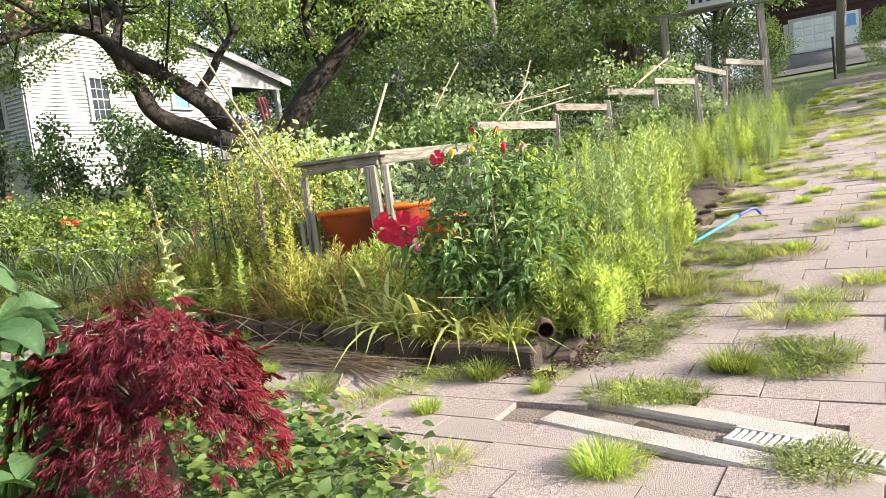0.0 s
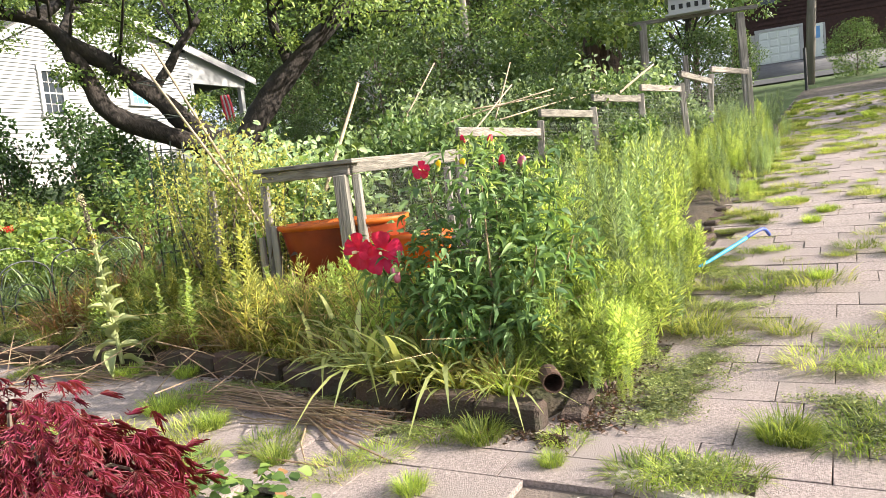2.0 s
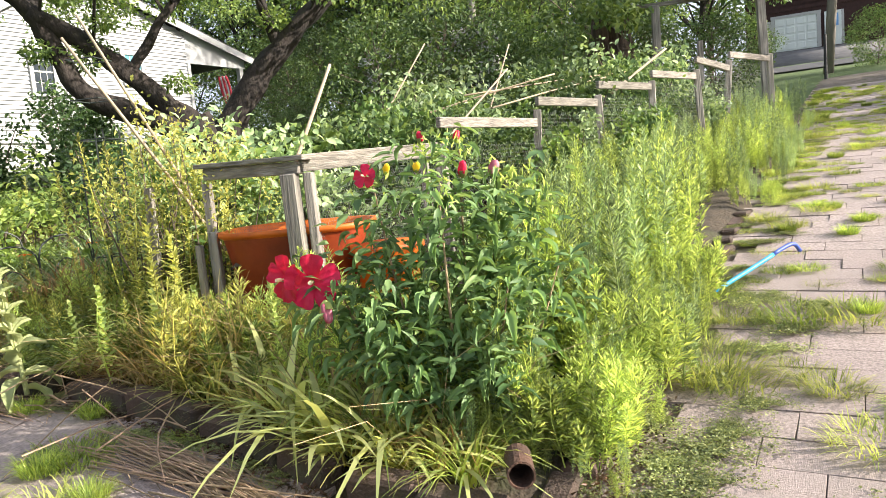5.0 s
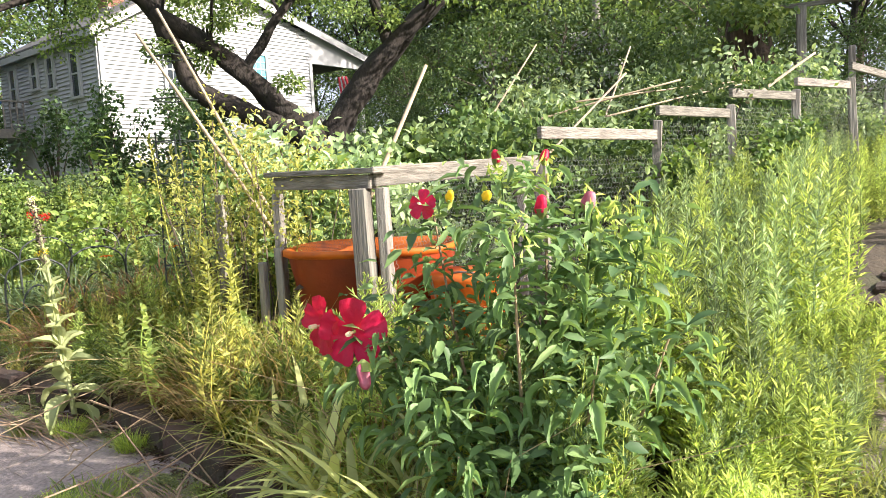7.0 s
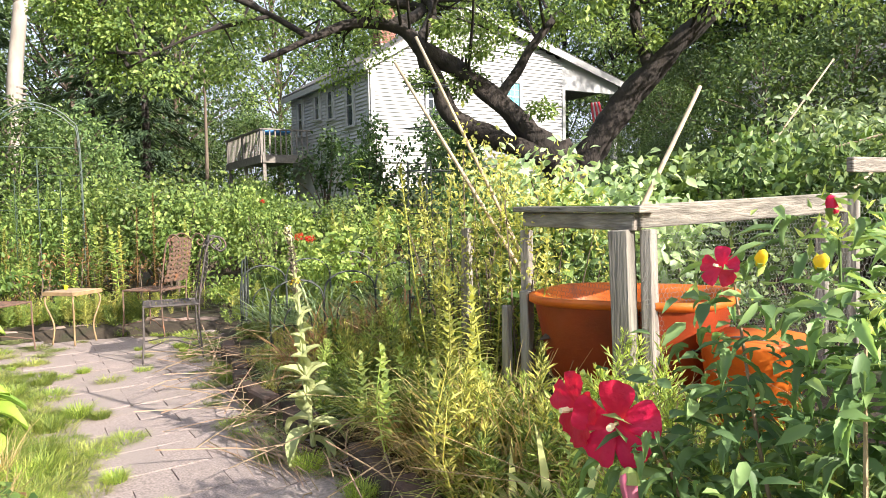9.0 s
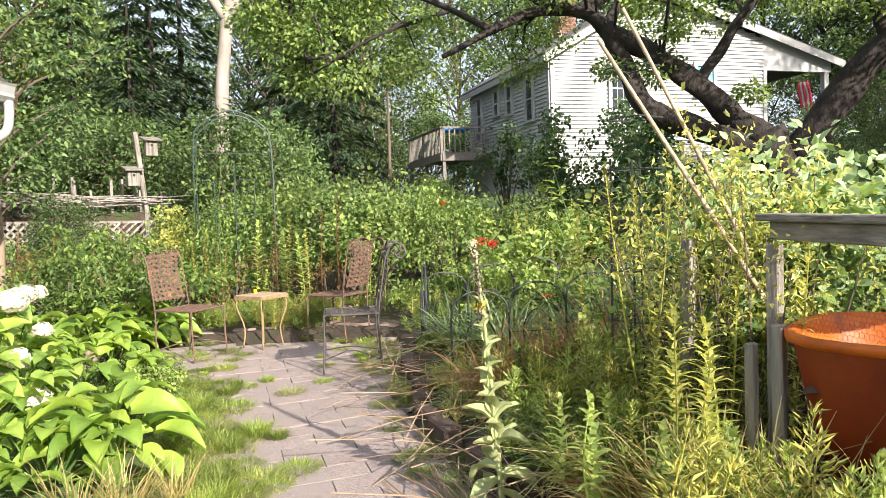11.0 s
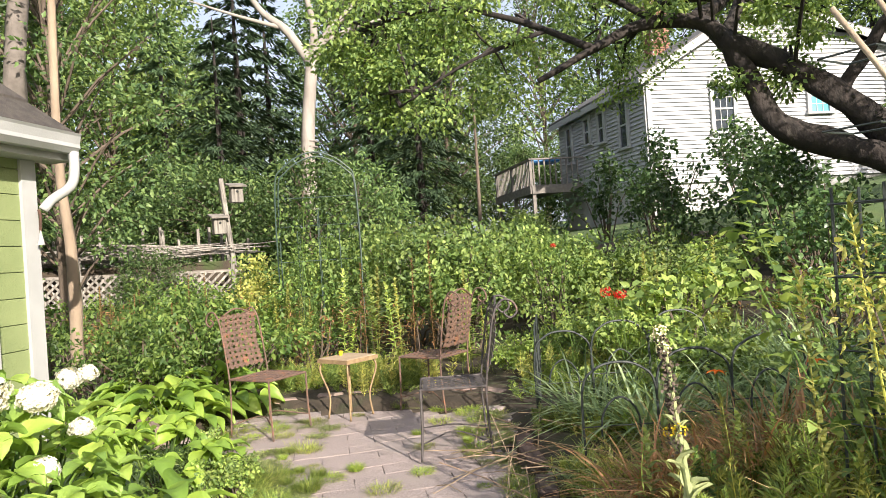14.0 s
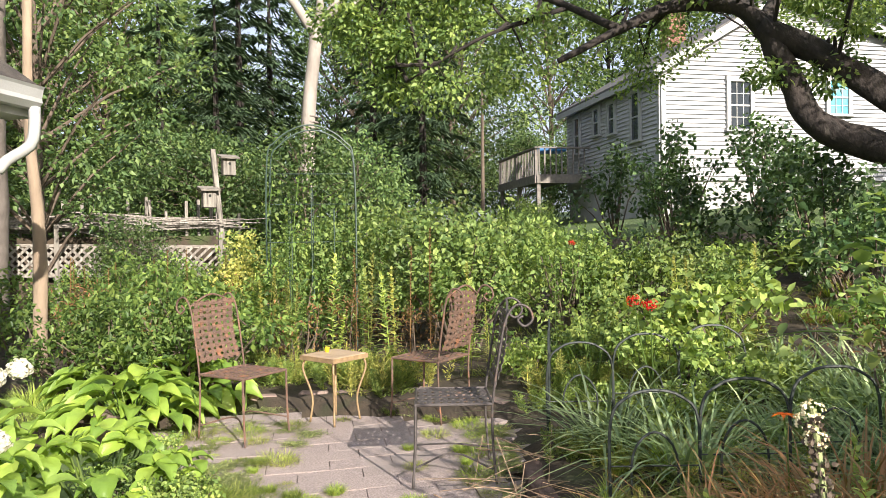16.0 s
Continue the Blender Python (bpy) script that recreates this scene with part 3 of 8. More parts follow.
def build_deck():
    dk = thing("deck", "grey wooden deck on posts with lattice railing beside the house", "deck", Matrix.Translation(hpos(-1.2, 7.5, 2)))
    inv = dk.matrix_basis.inverted()

    def b(nm, size, u, v, z, m=M_DECK):
        o = part(nm, hbox(size, u, v, z), m, dk)
        o.matrix_parent_inverse = inv
        return o
    # the deck leans on the long wall and runs past its end
    U0, U1, V0, V1, Z = -2.1, -0.1, 4.95, 9.8, 3.55
    b("deck_floor", (U1 - U0, V1 - V0, 0.12), (U0 + U1) / 2, (V0 + V1) / 2, Z)
    b("rim_board", (0.05, V1 - V0, 0.26), U0 - 0.03, (V0 + V1) / 2, Z - 0.12)
    b("rim_board", (U1 - U0, 0.05, 0.26), (U0 + U1) / 2, V0 - 0.03, Z - 0.12)
    for v in (V0 + 0.1, (V0 + V1) / 2, V1 - 0.1):
        b("post", (0.12, 0.12, 2.2), U0 + 0.1, v, 2.35)
        b("rail_post", (0.1, 0.1, 1.05), U0 + 0.02, v, Z + 0.5)
    b("top_rail", (0.14, V1 - V0 + 0.1, 0.05), U0, (V0 + V1) / 2, Z + 1.0)
    b("top_rail", (U1 - U0, 0.14, 0.05), (U0 + U1) / 2, V0 + 0.02, Z + 1.0)
    for k in range(26):
        v = V0 + 0.12 + k * (V1 - V0) / 26
        b("baluster", (0.025, 0.05, 0.9), U0 + 0.05, v, Z + 0.52)
    for k in range(9):
        b("baluster", (0.05, 0.025, 0.9), U0 + 0.12 + k * 0.21, V0 + 0.05, Z + 0.52)
    tp = part("tarp", hbox((1.2, 0.9, 0.14), -1.2, 6.3, Z + 1.06, 0.05), M_TARP)
    tagged(tp, "blue tarp bundled on the deck railing", "tarp")


build_deck()


# ---- wire and wood garden fence ----
FENCE = [((-1.12, 5.55), 1.18), ((-0.55, 6.83), 1.27), ((0.12, 8.15), 1.53), ((0.7, 9.1), 1.68), ((1.33, 9.95), 1.84), ((1.95, 10.75), 1.99), ((2.5, 11.5), 2.14), ((3.26, 12.48), 2.28)]


def bed_z(x, y):
    return ground_z(x, y) + 0.05


def build_fence():
    f = thing("garden_fence", "weathered grey timber fence with wire netting round the vegetable garden", "fence", Matrix.Translation((-1.1, 5.56, 0)))
    inv = f.matrix_basis.inverted()

    def keep(o):
        o.parent = f
        o.matrix_parent_inverse = inv
        return o
    for i, ((x, y), z) in enumerate(FENCE):
        lean = (0.04, 0, -0.05, 0.03, 0, 0.06, -0.1, 0.02)[i]
        top = z + (0.0 if i else -0.04)
        if i == 0:
            x, lean = x - 0.07, 0.03
        keep(part("post", beam((x + lean, y, bed_z(x, y) - 0.1), (x, y, top), 0.085 if i < 2 else 0.07, 0.085 if i < 2 else 0.07, 0.006), M_WOOD))
        if i == 1:
            keep(part("post", beam((x - 0.1 + lean, y - 0.12, bed_z(x, y) - 0.1), (x - 0.1, y - 0.12, top - 0.12), 0.05, 0.07, 0.005), M_WOOD))
    keep(part("post", beam((-1.08, 5.60, 0.1), (-1.10, 5.61, 1.14), 0.05, 0.07, 0.005), M_WOOD))
    for i in range(7):
        (x0, y0), z0 = FENCE[i]
        (x1, y1), z1 = FENCE[i + 1]
        a, b = z0 + 0.012, z0 + 0.055
        if i > 0:
            a = b = (z0 + z1) / 2 + (0.02 if i % 2 else 0.0)
        if i == 5:
            a, b = z0 + 0.12, z1 - 0.1
        keep(part("rail", beam((x0, y0, a), (x1 - 0.02, y1 - 0.03, b), 0.04, 0.095 if i == 0 else 0.075, 0.005), M_WOODX))
    keep(part("rail", beam((-1.12, 5.55, 1.17), (-1.86, 5.92, 1.185), 0.045, 0.07, 0.005), M_WOODX))
    keep(part("cap_rail", beam((-1.06, 5.53, 1.221), (-1.9, 5.94, 1.236), 0.11, 0.028, 0.004), M_WOODX))
    keep(part("post", beam((-1.86, 5.92, 0.1), (-1.86, 5.92, 1.13), 0.05, 0.05, 0.005), M_WOOD))
    keep(part("post", beam((-1.72, 5.68, 0.1), (-1.74, 5.70, 0.85), 0.045, 0.045, 0.005), M_WOOD))
    keep(part("post", beam((-1.80, 5.62, 0.1), (-1.82, 5.66, 0.78), 0.035, 0.045, 0.005), M_WOOD))
    keep(part("post", beam((-2.35, 6.05, 0.1), (-2.33, 6.06, 1.14), 0.05, 0.05, 0.005), M_WOOD))
    # hexagonal netting of thin wire
    R = 0.0125
    for i in range(-1, 7):
        (x0, y0), z0 = FENCE[max(i, 0)]
        (x1, y1), z1 = FENCE[i + 1] if i >= 0 else ((-1.86, 5.92), 1.18)
        ln = math.hypot(x1 - x0, y1 - y0)
        dx, dy = (x1 - x0) / ln, (y1 - y0) / ln
        r = R * (1.0 if i < 1 else 1.7)
        segs = []
        nx, nz = int(ln / (r * 1.732)), int((min(z0, z1) - bed_z(x0, y0)) / (r * 1.5))
        for a in range(nx):
            for b in range(nz):
                cx = (a + (0.5 if b % 2 else 0)) * r * 1.732
                cz = bed_z(x0, y0) + 0.03 + b * r * 1.5
                p = [(cx, cz + r / 2), (cx, cz - r / 2), (cx + r * 0.866, cz - r), (cx - r * 0.866, cz - r)]
                segs += [(p[0], p[1]), (p[1], p[2]), (p[1], p[3])]
        S = np.array(segs)
        w = 0.0006 if i < 1 else 0.0009
        d = unit(S[:, 1] - S[:, 0])
        q = np.stack([-d[:, 1], d[:, 0]], -1) * w
        Q = np.stack([S[:, 0] - q, S[:, 0] + q, S[:, 1] + q, S[:, 1] - q], 1).reshape(-1, 2)
        V3 = np.stack([x0 + dx * Q[:, 0] + 0.03 * dy, y0 + dy * Q[:, 0] - 0.03 * dx, Q[:, 1]], -1)
        F = np.arange(len(V3)).reshape(-1, 4)
        o = keep(put("wire_netting", mesh_np("wire_netting", V3, F, M_WIRE)))
        o["kind"] = "stuff"


build_fence()


def pole(name, label, p, q, r0, r1, material=M_POLE, sides=8):
    a, b = Vector(p), Vector(q)
    mid = (a + b) / 2 + Vector((0.01, -0.008, 0.012))
    ob = part(name, tube(bend([Vector((0, 0, 0)), mid - a, b - a], 3), [r0 + (r1 - r0) * k / 6 for k in range(7)], sides), material, smooth=True, at=Matrix.Translation(a))
    return tagged(ob, label, "pole")


pole("wooden_pole", "long peeled pole leaning over the climbing shrub", (-1.74, 6.46, 0.15), (-2.56, 5.74, 2.05), 0.013, 0.009)
pole("wooden_pole", "long peeled pole leaning beside its twin", (-1.85, 6.55, 0.15), (-2.62, 6.0, 2.24), 0.013, 0.009)
pole("bean_stick", "pale stick leaning up out of the bean vines", (-1.7, 6.8, 1.05), (-1.48, 7.47, 2.0), 0.018, 0.013)
pole("bean_stick", "bamboo cane leaning among the vines", (-0.95, 7.6, 1.0), (-0.15, 8.9, 2.0), 0.011, 0.008)
pole("bean_stick", "bare branch lying across the vine tops", (-0.3, 8.6, 1.62), (0.9, 10.4, 1.98), 0.009, 0.006)
pole("bean_stick", "pale branch propped above the fence", (0.9, 9.9, 1.75), (1.6, 10.6, 2.25), 0.018, 0.012)
pole("bean_stick", "bleached cane leaning over the vines", (-1.2, 8.9, 1.6), (0.3, 9.3, 1.95), 0.010, 0.008)
pole("bean_stick", "bleached cane leaning over the vines", (-0.6, 9.6, 1.2), (-0.2, 10.6, 2.5), 0.012, 0.008)
pole("bean_stick", "bleached cane leaning over the vines", (-1.7, 9.0, 1.3), (-1.1, 9.9, 2.5), 0.011, 0.008)
pole("bean_stick", "horizontal cane tied along the vine row", (-0.6, 9.0, 1.80), (1.2, 11.2, 2.1), 0.009, 0.007)


# ---- orange tub behind the corner post ----
def build_tub():
    t = thing("orange_tub", "orange plastic garden tub half full of dark compost", "tub", Matrix.Translation((-1.31, 5.96, 0.24)) @ pose(0, 0, 0, 0, 0, 10))
    ring = []
    bm = bmesh.new()
    n = 28
    prof = [(0.30, 0.26, 0.0), (0.38, 0.33, 0.30), (0.43, 0.38, 0.56), (0.455, 0.405, 0.575), (0.455, 0.405, 0.60), (0.425, 0.375, 0.60), (0.415, 0.365, 0.55), (0.30, 0.26, 0.03)]
    for a, b, z in prof:
        r = []
        for k in range(n):
            th = 2 * math.pi * k / n
            c, s = math.cos(th), math.sin(th)
            q = (abs(c) ** 3.5 + abs(s) ** 3.5) ** (-1 / 3.5)
            r.append(bm.verts.new((a * q * c, b * q * s, z)))
        ring.append(r)
    for p, q in zip(ring[:3], ring[1:3]):
        for k in range(n):
            bm.faces.new((p[k], p[(k + 1) % n], q[(k + 1) % n], q[k]))
    bm.faces.new(ring[0][::-1])
    inner = bmesh.new()
    loops = [[inner.verts.new(v.co) for v in r] for r in ring[2:]]
    bmesh.ops.delete(bm, geom=[v for r in ring[3:] for v in r], context="VERTS")
    for p, q in zip(loops, loops[1:]):
        for k in range(n):
            inner.faces.new((p[k], p[(k + 1) % n], q[(k + 1) % n], q[k]))
    inner.faces.new(loops[-1])
    # the wall's shade and the rim's sunlight are put into their colours
    part("shell", bm, M_ORANGE_SHADE, t, "orange outer wall, its colour darkened for shade", smooth=True)
    part("rim", inner, M_ORANGE_LIT, t, "orange rolled rim and inside, the colour brightened for sunlight", smooth=True)
    cp = bmesh.new()
    bmesh.ops.create_grid(cp, x_segments=16, y_segments=10, size=1.0)
    for v in cp.verts:
        v.co = Vector((v.co.x * 0.36, v.co.y * 0.31, 0.40 + 0.09 * noise.noise(v.co * 4) + 0.07 * (1 - abs(v.co.x))))
    part("compost", cp, M_SOIL, t, "dark crumbly compost", smooth=True)
    b = thing("orange_bucket", "small orange plastic bucket beside the tub", "bucket", Matrix.Translation((-0.74, 5.78, 0.26)))
    # the bucket's sunlit brightness is put into its colour too
    part("shell", tube([(0, 0, 0), (0, 0, 0.40), (0, 0, 0.42), (0, 0, 0.45)], [0.14, 0.20, 0.215, 0.215], 18), M_ORANGE_LIT, b, smooth=True)
    part("handle", tube(bend([(-0.19, 0, 0.4), (0, -0.12, 0.46), (0.19, 0, 0.4)], 5), 0.005, 6), M_WIRE, b)


build_tub()


# ---- patio furniture ----
def strap_panel(w, h, nx, ny, bow=0.0, lean=0.0):
    """A woven panel of flat straps: nx upright and ny across, passing over and under, with depth."""
    out = []
    for k in range(nx):
        x = -w / 2 + w * (k + 0.5) / nx
        bm = bmesh.new()
        n = ny * 2
        rings = []
        for j in range(n + 1):
            v = j / n
            y, z = bow * math.sin(math.pi * v) + 0.004 * math.cos(math.pi * (j + k)), h * v
            rings.append([bm.verts.new((x + sx * w / nx * 0.30, y + sy * 0.0015, z)) for sx, sy in ((-1, -1), (1, -1), (1, 1), (-1, 1))])
        for a, b in zip(rings, rings[1:]):
            for q in range(4):
                bm.faces.new((a[q], a[(q + 1) % 4], b[(q + 1) % 4], b[q]))
        out.append(bm)
    for j in range(ny):
        v = (j + 0.5) / ny
        z = h * v
        y = bow * math.sin(math.pi * v)
        out.append(add_box(bmesh.new(), (w, 0.004, h / ny * 0.55), Matrix.Translation((0, y, z))))
    return out


def build_chair(material):
    """Seat facing +y, the back at -y."""
    c = thing("patio_chair", "rusty wrought-iron patio chair with woven strap seat and scrolled back", "chair", group="patio chairs")
    W, Dp, Hs = 0.44, 0.44, 0.475
    for bm in strap_panel(W - 0.02, Dp - 0.02, 9, 9):
        bmesh.ops.transform(bm, matrix=Matrix.Translation((0, -Dp / 2 + 0.01, Hs)) @ Matrix.Rotation(-math.pi / 2, 4, "X"), verts=bm.verts)
        part("seat_strap", bm, material, c)
    part("seat_frame", tube([(-W / 2, -Dp / 2, Hs), (W / 2, -Dp / 2, Hs), (W / 2, Dp / 2, Hs), (-W / 2, Dp / 2, Hs), (-W / 2, -Dp / 2, Hs)], 0.009, 6), material, c)
    back = Matrix.Translation((0, -Dp / 2 - 0.015, Hs + 0.08)) @ Matrix.Rotation(radians(9), 4, "X")
    for bm in strap_panel(W - 0.05, 0.46, 7, 10, -0.03):
        bmesh.ops.transform(bm, matrix=back, verts=bm.verts)
        part("back_strap", bm, material, c)
    for s in (-1, 1):
        x = s * W / 2
        pts = [(x, -Dp / 2 - 0.02, 0.0), (x, -Dp / 2, 0.25), (x, -Dp / 2, Hs), (x, -Dp / 2 - 0.04, 0.75), (x, -Dp / 2 - 0.08, 0.95), (x, -Dp / 2 - 0.14, 1.035), (x, -Dp / 2 - 0.21, 1.02), (x, -Dp / 2 - 0.235, 0.955), (x, -Dp / 2 - 0.19, 0.915), (x, -Dp / 2 - 0.15, 0.95), (x, -Dp / 2 - 0.18, 0.975)]
        part("back_upright", tube(bend(pts, 4), 0.008, 6), material, c, smooth=True)
        part("leg", tube(bend([(x, Dp / 2, Hs), (x, Dp / 2 + 0.005, 0.2), (x * 1.02, Dp / 2 + 0.02, 0.0)], 3), 0.0085, 6), material, c)
        part("foot_brace", tube(bend([(x, Dp / 2, 0.12), (x * 0.45, 0, 0.16), (x, -Dp / 2, 0.1)], 5), 0.006, 5), material, c)
    part("top_rail", tube(bend([(-W / 2, -Dp / 2 - 0.09, 0.97), (0, -Dp / 2 - 0.11, 1.05), (W / 2, -Dp / 2 - 0.09, 0.97)], 5), 0.008, 6), material, c)
    return c


def place_at(ob, x, y, rz, z=None):
    ob.matrix_basis = pose(x, y, ground_z(x, y) if z is None else z, 0, 0, rz)
    return ob


def chair_pose(fl, fr):
    """Where a chair stands: from its two front feet on the ground."""
    a, b = Vector((*fl, 0)), Vector((*fr, 0))
    x = (b - a).normalized()
    y = Vector((-x.y, x.x, 0))
    o = (a + b) / 2 - y * 0.235
    return o.x, o.y, math.degrees(math.atan2(x.y, x.x))


chair = build_chair(M_IRON)
place_at(chair, -7.32, 5.45, -62)
chair_b = copy_thing(chair, Matrix())
place_at(chair_b, -6.92, 6.84, 115)
chair_c = build_chair(M_GREYIRON)
tagged(chair_c, "grey wrought-iron patio chair with woven strap seat and scrolled back", "chair", "patio chairs")
place_at(chair_c, -5.62, 6.22, 150)


def build_table():
    t = thing("side_table", "small square tan side table with curved gilt legs", "table")
    part("tabletop", box((0.37, 0.37, 0.03), Matrix.Translation((0, 0, 0.525)), 0.008), M_TABLE, t)
    rim = bmesh.new()
    for k in range(4):
        add_box(rim, (0.38, 0.012, 0.035), Matrix.Rotation(k * math.pi / 2, 4, "Z") @ Matrix.Translation((0, 0.186, 0.518)))
    part("rim", rim, M_TABLEG, t)
    for sx in (-1, 1):
        for sy in (-1, 1):
            part("leg", tube(bend([(sx * 0.16, sy * 0.16, 0.51), (sx * 0.175, sy * 0.175, 0.42), (sx * 0.125, sy * 0.125, 0.2), (sx * 0.14, sy * 0.14, 0.0)], 4), 0.009, 7), M_TABLEG, t, smooth=True)
    cup = part("cup", tube([(0, 0, 0), (0, 0, 0.04), (0, 0, 0.045)], [0.014, 0.019, 0.018], 12), M_YELLOW, at=pose(-7.42, 6.16, 0.541))
    tagged(cup, "small yellow cup standing on the side table", "cup")
    return t


place_at(build_table(), -7.32, 6.18, 20)


# ---- garden arch ----
def build_arch():
    a = thing("garden_arch", "tall green wire garden arch overgrown with vines", "trellis", pose(-10.75, 7.35, 0.02, 0, 0, 66))
    for y in (-0.22, 0.22):
        pts = [(-0.55, y, 0), (-0.55, y, 2.25), (-0.42, y, 2.68), (0, y, 2.88), (0.42, y, 2.68), (0.55, y, 2.25), (0.55, y, 0)]
        part("hoop", tube(bend(pts, 5), 0.010, 6), M_GREENWIRE, a)
        for x in (-0.28, 0, 0.28):
            part("upright", tube([(x, y, 0), (x, y, 2.1 - abs(x))], 0.006, 5), M_GREENWIRE, a)
    for z in (0.4, 0.9, 1.4, 1.9, 2.3):
        for x in (-0.55, 0.55):
            part("rung", tube([(x, -0.22, z), (x, 0.22, z)], 0.007, 5), M_GREENWIRE, a)
        part("rung", tube([(-0.55, 0.22, z), (0.55, 0.22, z)], 0.006, 5), M_GREENWIRE, a)


build_arch()


def build_hoops(points, h, w, name="border_hoop", label="black wire hoop of a low garden border fence"):
    """One panel of interlaced hoops for each step of the line."""
    base = None
    for (x0, y0), (x1, y1) in zip(points, points[1:]):
        n = max(1, round(math.hypot(x1 - x0, y1 - y0) / w))
        for k in range(n):
            t = (k + 0.5) / n
            x, y = x0 + (x1 - x0) * t, y0 + (y1 - y0) * t
            m = pose(x, y, ground_z(x, y), 0, 0, math.degrees(math.atan2(y1 - y0, x1 - x0)))
            if base is None:
                base = thing(name, label, "border fence", group="border fence hoops")
                part("hoop", tube(bend([(-w * 0.5, 0, 0), (-w * 0.5, 0, h * 0.75), (-w * 0.3, 0, h * 0.95), (0, 0, h), (w * 0.3, 0, h * 0.95), (w * 0.5, 0, h * 0.75), (w * 0.5, 0, 0)], 4), 0.0075, 6), M_BLACKWIRE, base)
                part("hoop", tube(bend([(-w * 0.25, 0, 0), (-w * 0.25, 0, h * 0.5), (0, 0, h * 0.68), (w * 0.25, 0, h * 0.5), (w * 0.25, 0, 0)], 4), 0.006, 6), M_BLACKWIRE, base)
                part("rung", tube([(-w * 0.5, 0, h * 0.42), (w * 0.5, 0, h * 0.42)], 0.004, 5), M_BLACKWIRE, base)
                base.matrix_basis = m
            else:
                copy_thing(base, m)


build_hoops([(-6.3, 7.55), (-5.6, 6.95)], 0.72, 0.42)
build_hoops([(-5.58, 6.92), (-4.9, 8.0)], 0.66, 0.42)
build_hoops([(-4.47, 6.37), (-3.8, 7.47)], 0.62, 0.42)


def build_obelisk(x, y, h=1.9):
    o = thing("wire_obelisk", "black wire plant support standing in the bed", "plant support", pose(x, y, bed_z(x, y)))
    for sx in (-1, 1):
        for sy in (-1, 1):
            part("upright", tube([(sx * 0.1, sy * 0.1, 0), (sx * 0.09, sy * 0.09, h)], 0.006, 5), M_BLACKWIRE, o)
    for k in range(7):
        z = 0.25 + k * 0.26
        part("rung", tube([(-0.1, -0.1, z), (0.1, -0.1, z), (0.1, 0.1, z), (-0.1, 0.1, z), (-0.1, -0.1, z)], 0.004, 5), M_BLACKWIRE, o)


build_obelisk(-2.75, 6.25, 1.35)


# ---- green building with gutter ----
SP, SD = Vector((-8.26, 3.86, 0)), Vector((0.74, -0.67, 0)).normalized()
SN = Vector((0.67, 0.74, 0)).normalized()
TALL = 1.085
SM = Matrix((SD, SN, Vector((0, 0, 1)))).transposed().to_4x4()


def spos(u, v, z):
    return SP + SD * u + SN * v + Vector((0, 0, z * TALL))


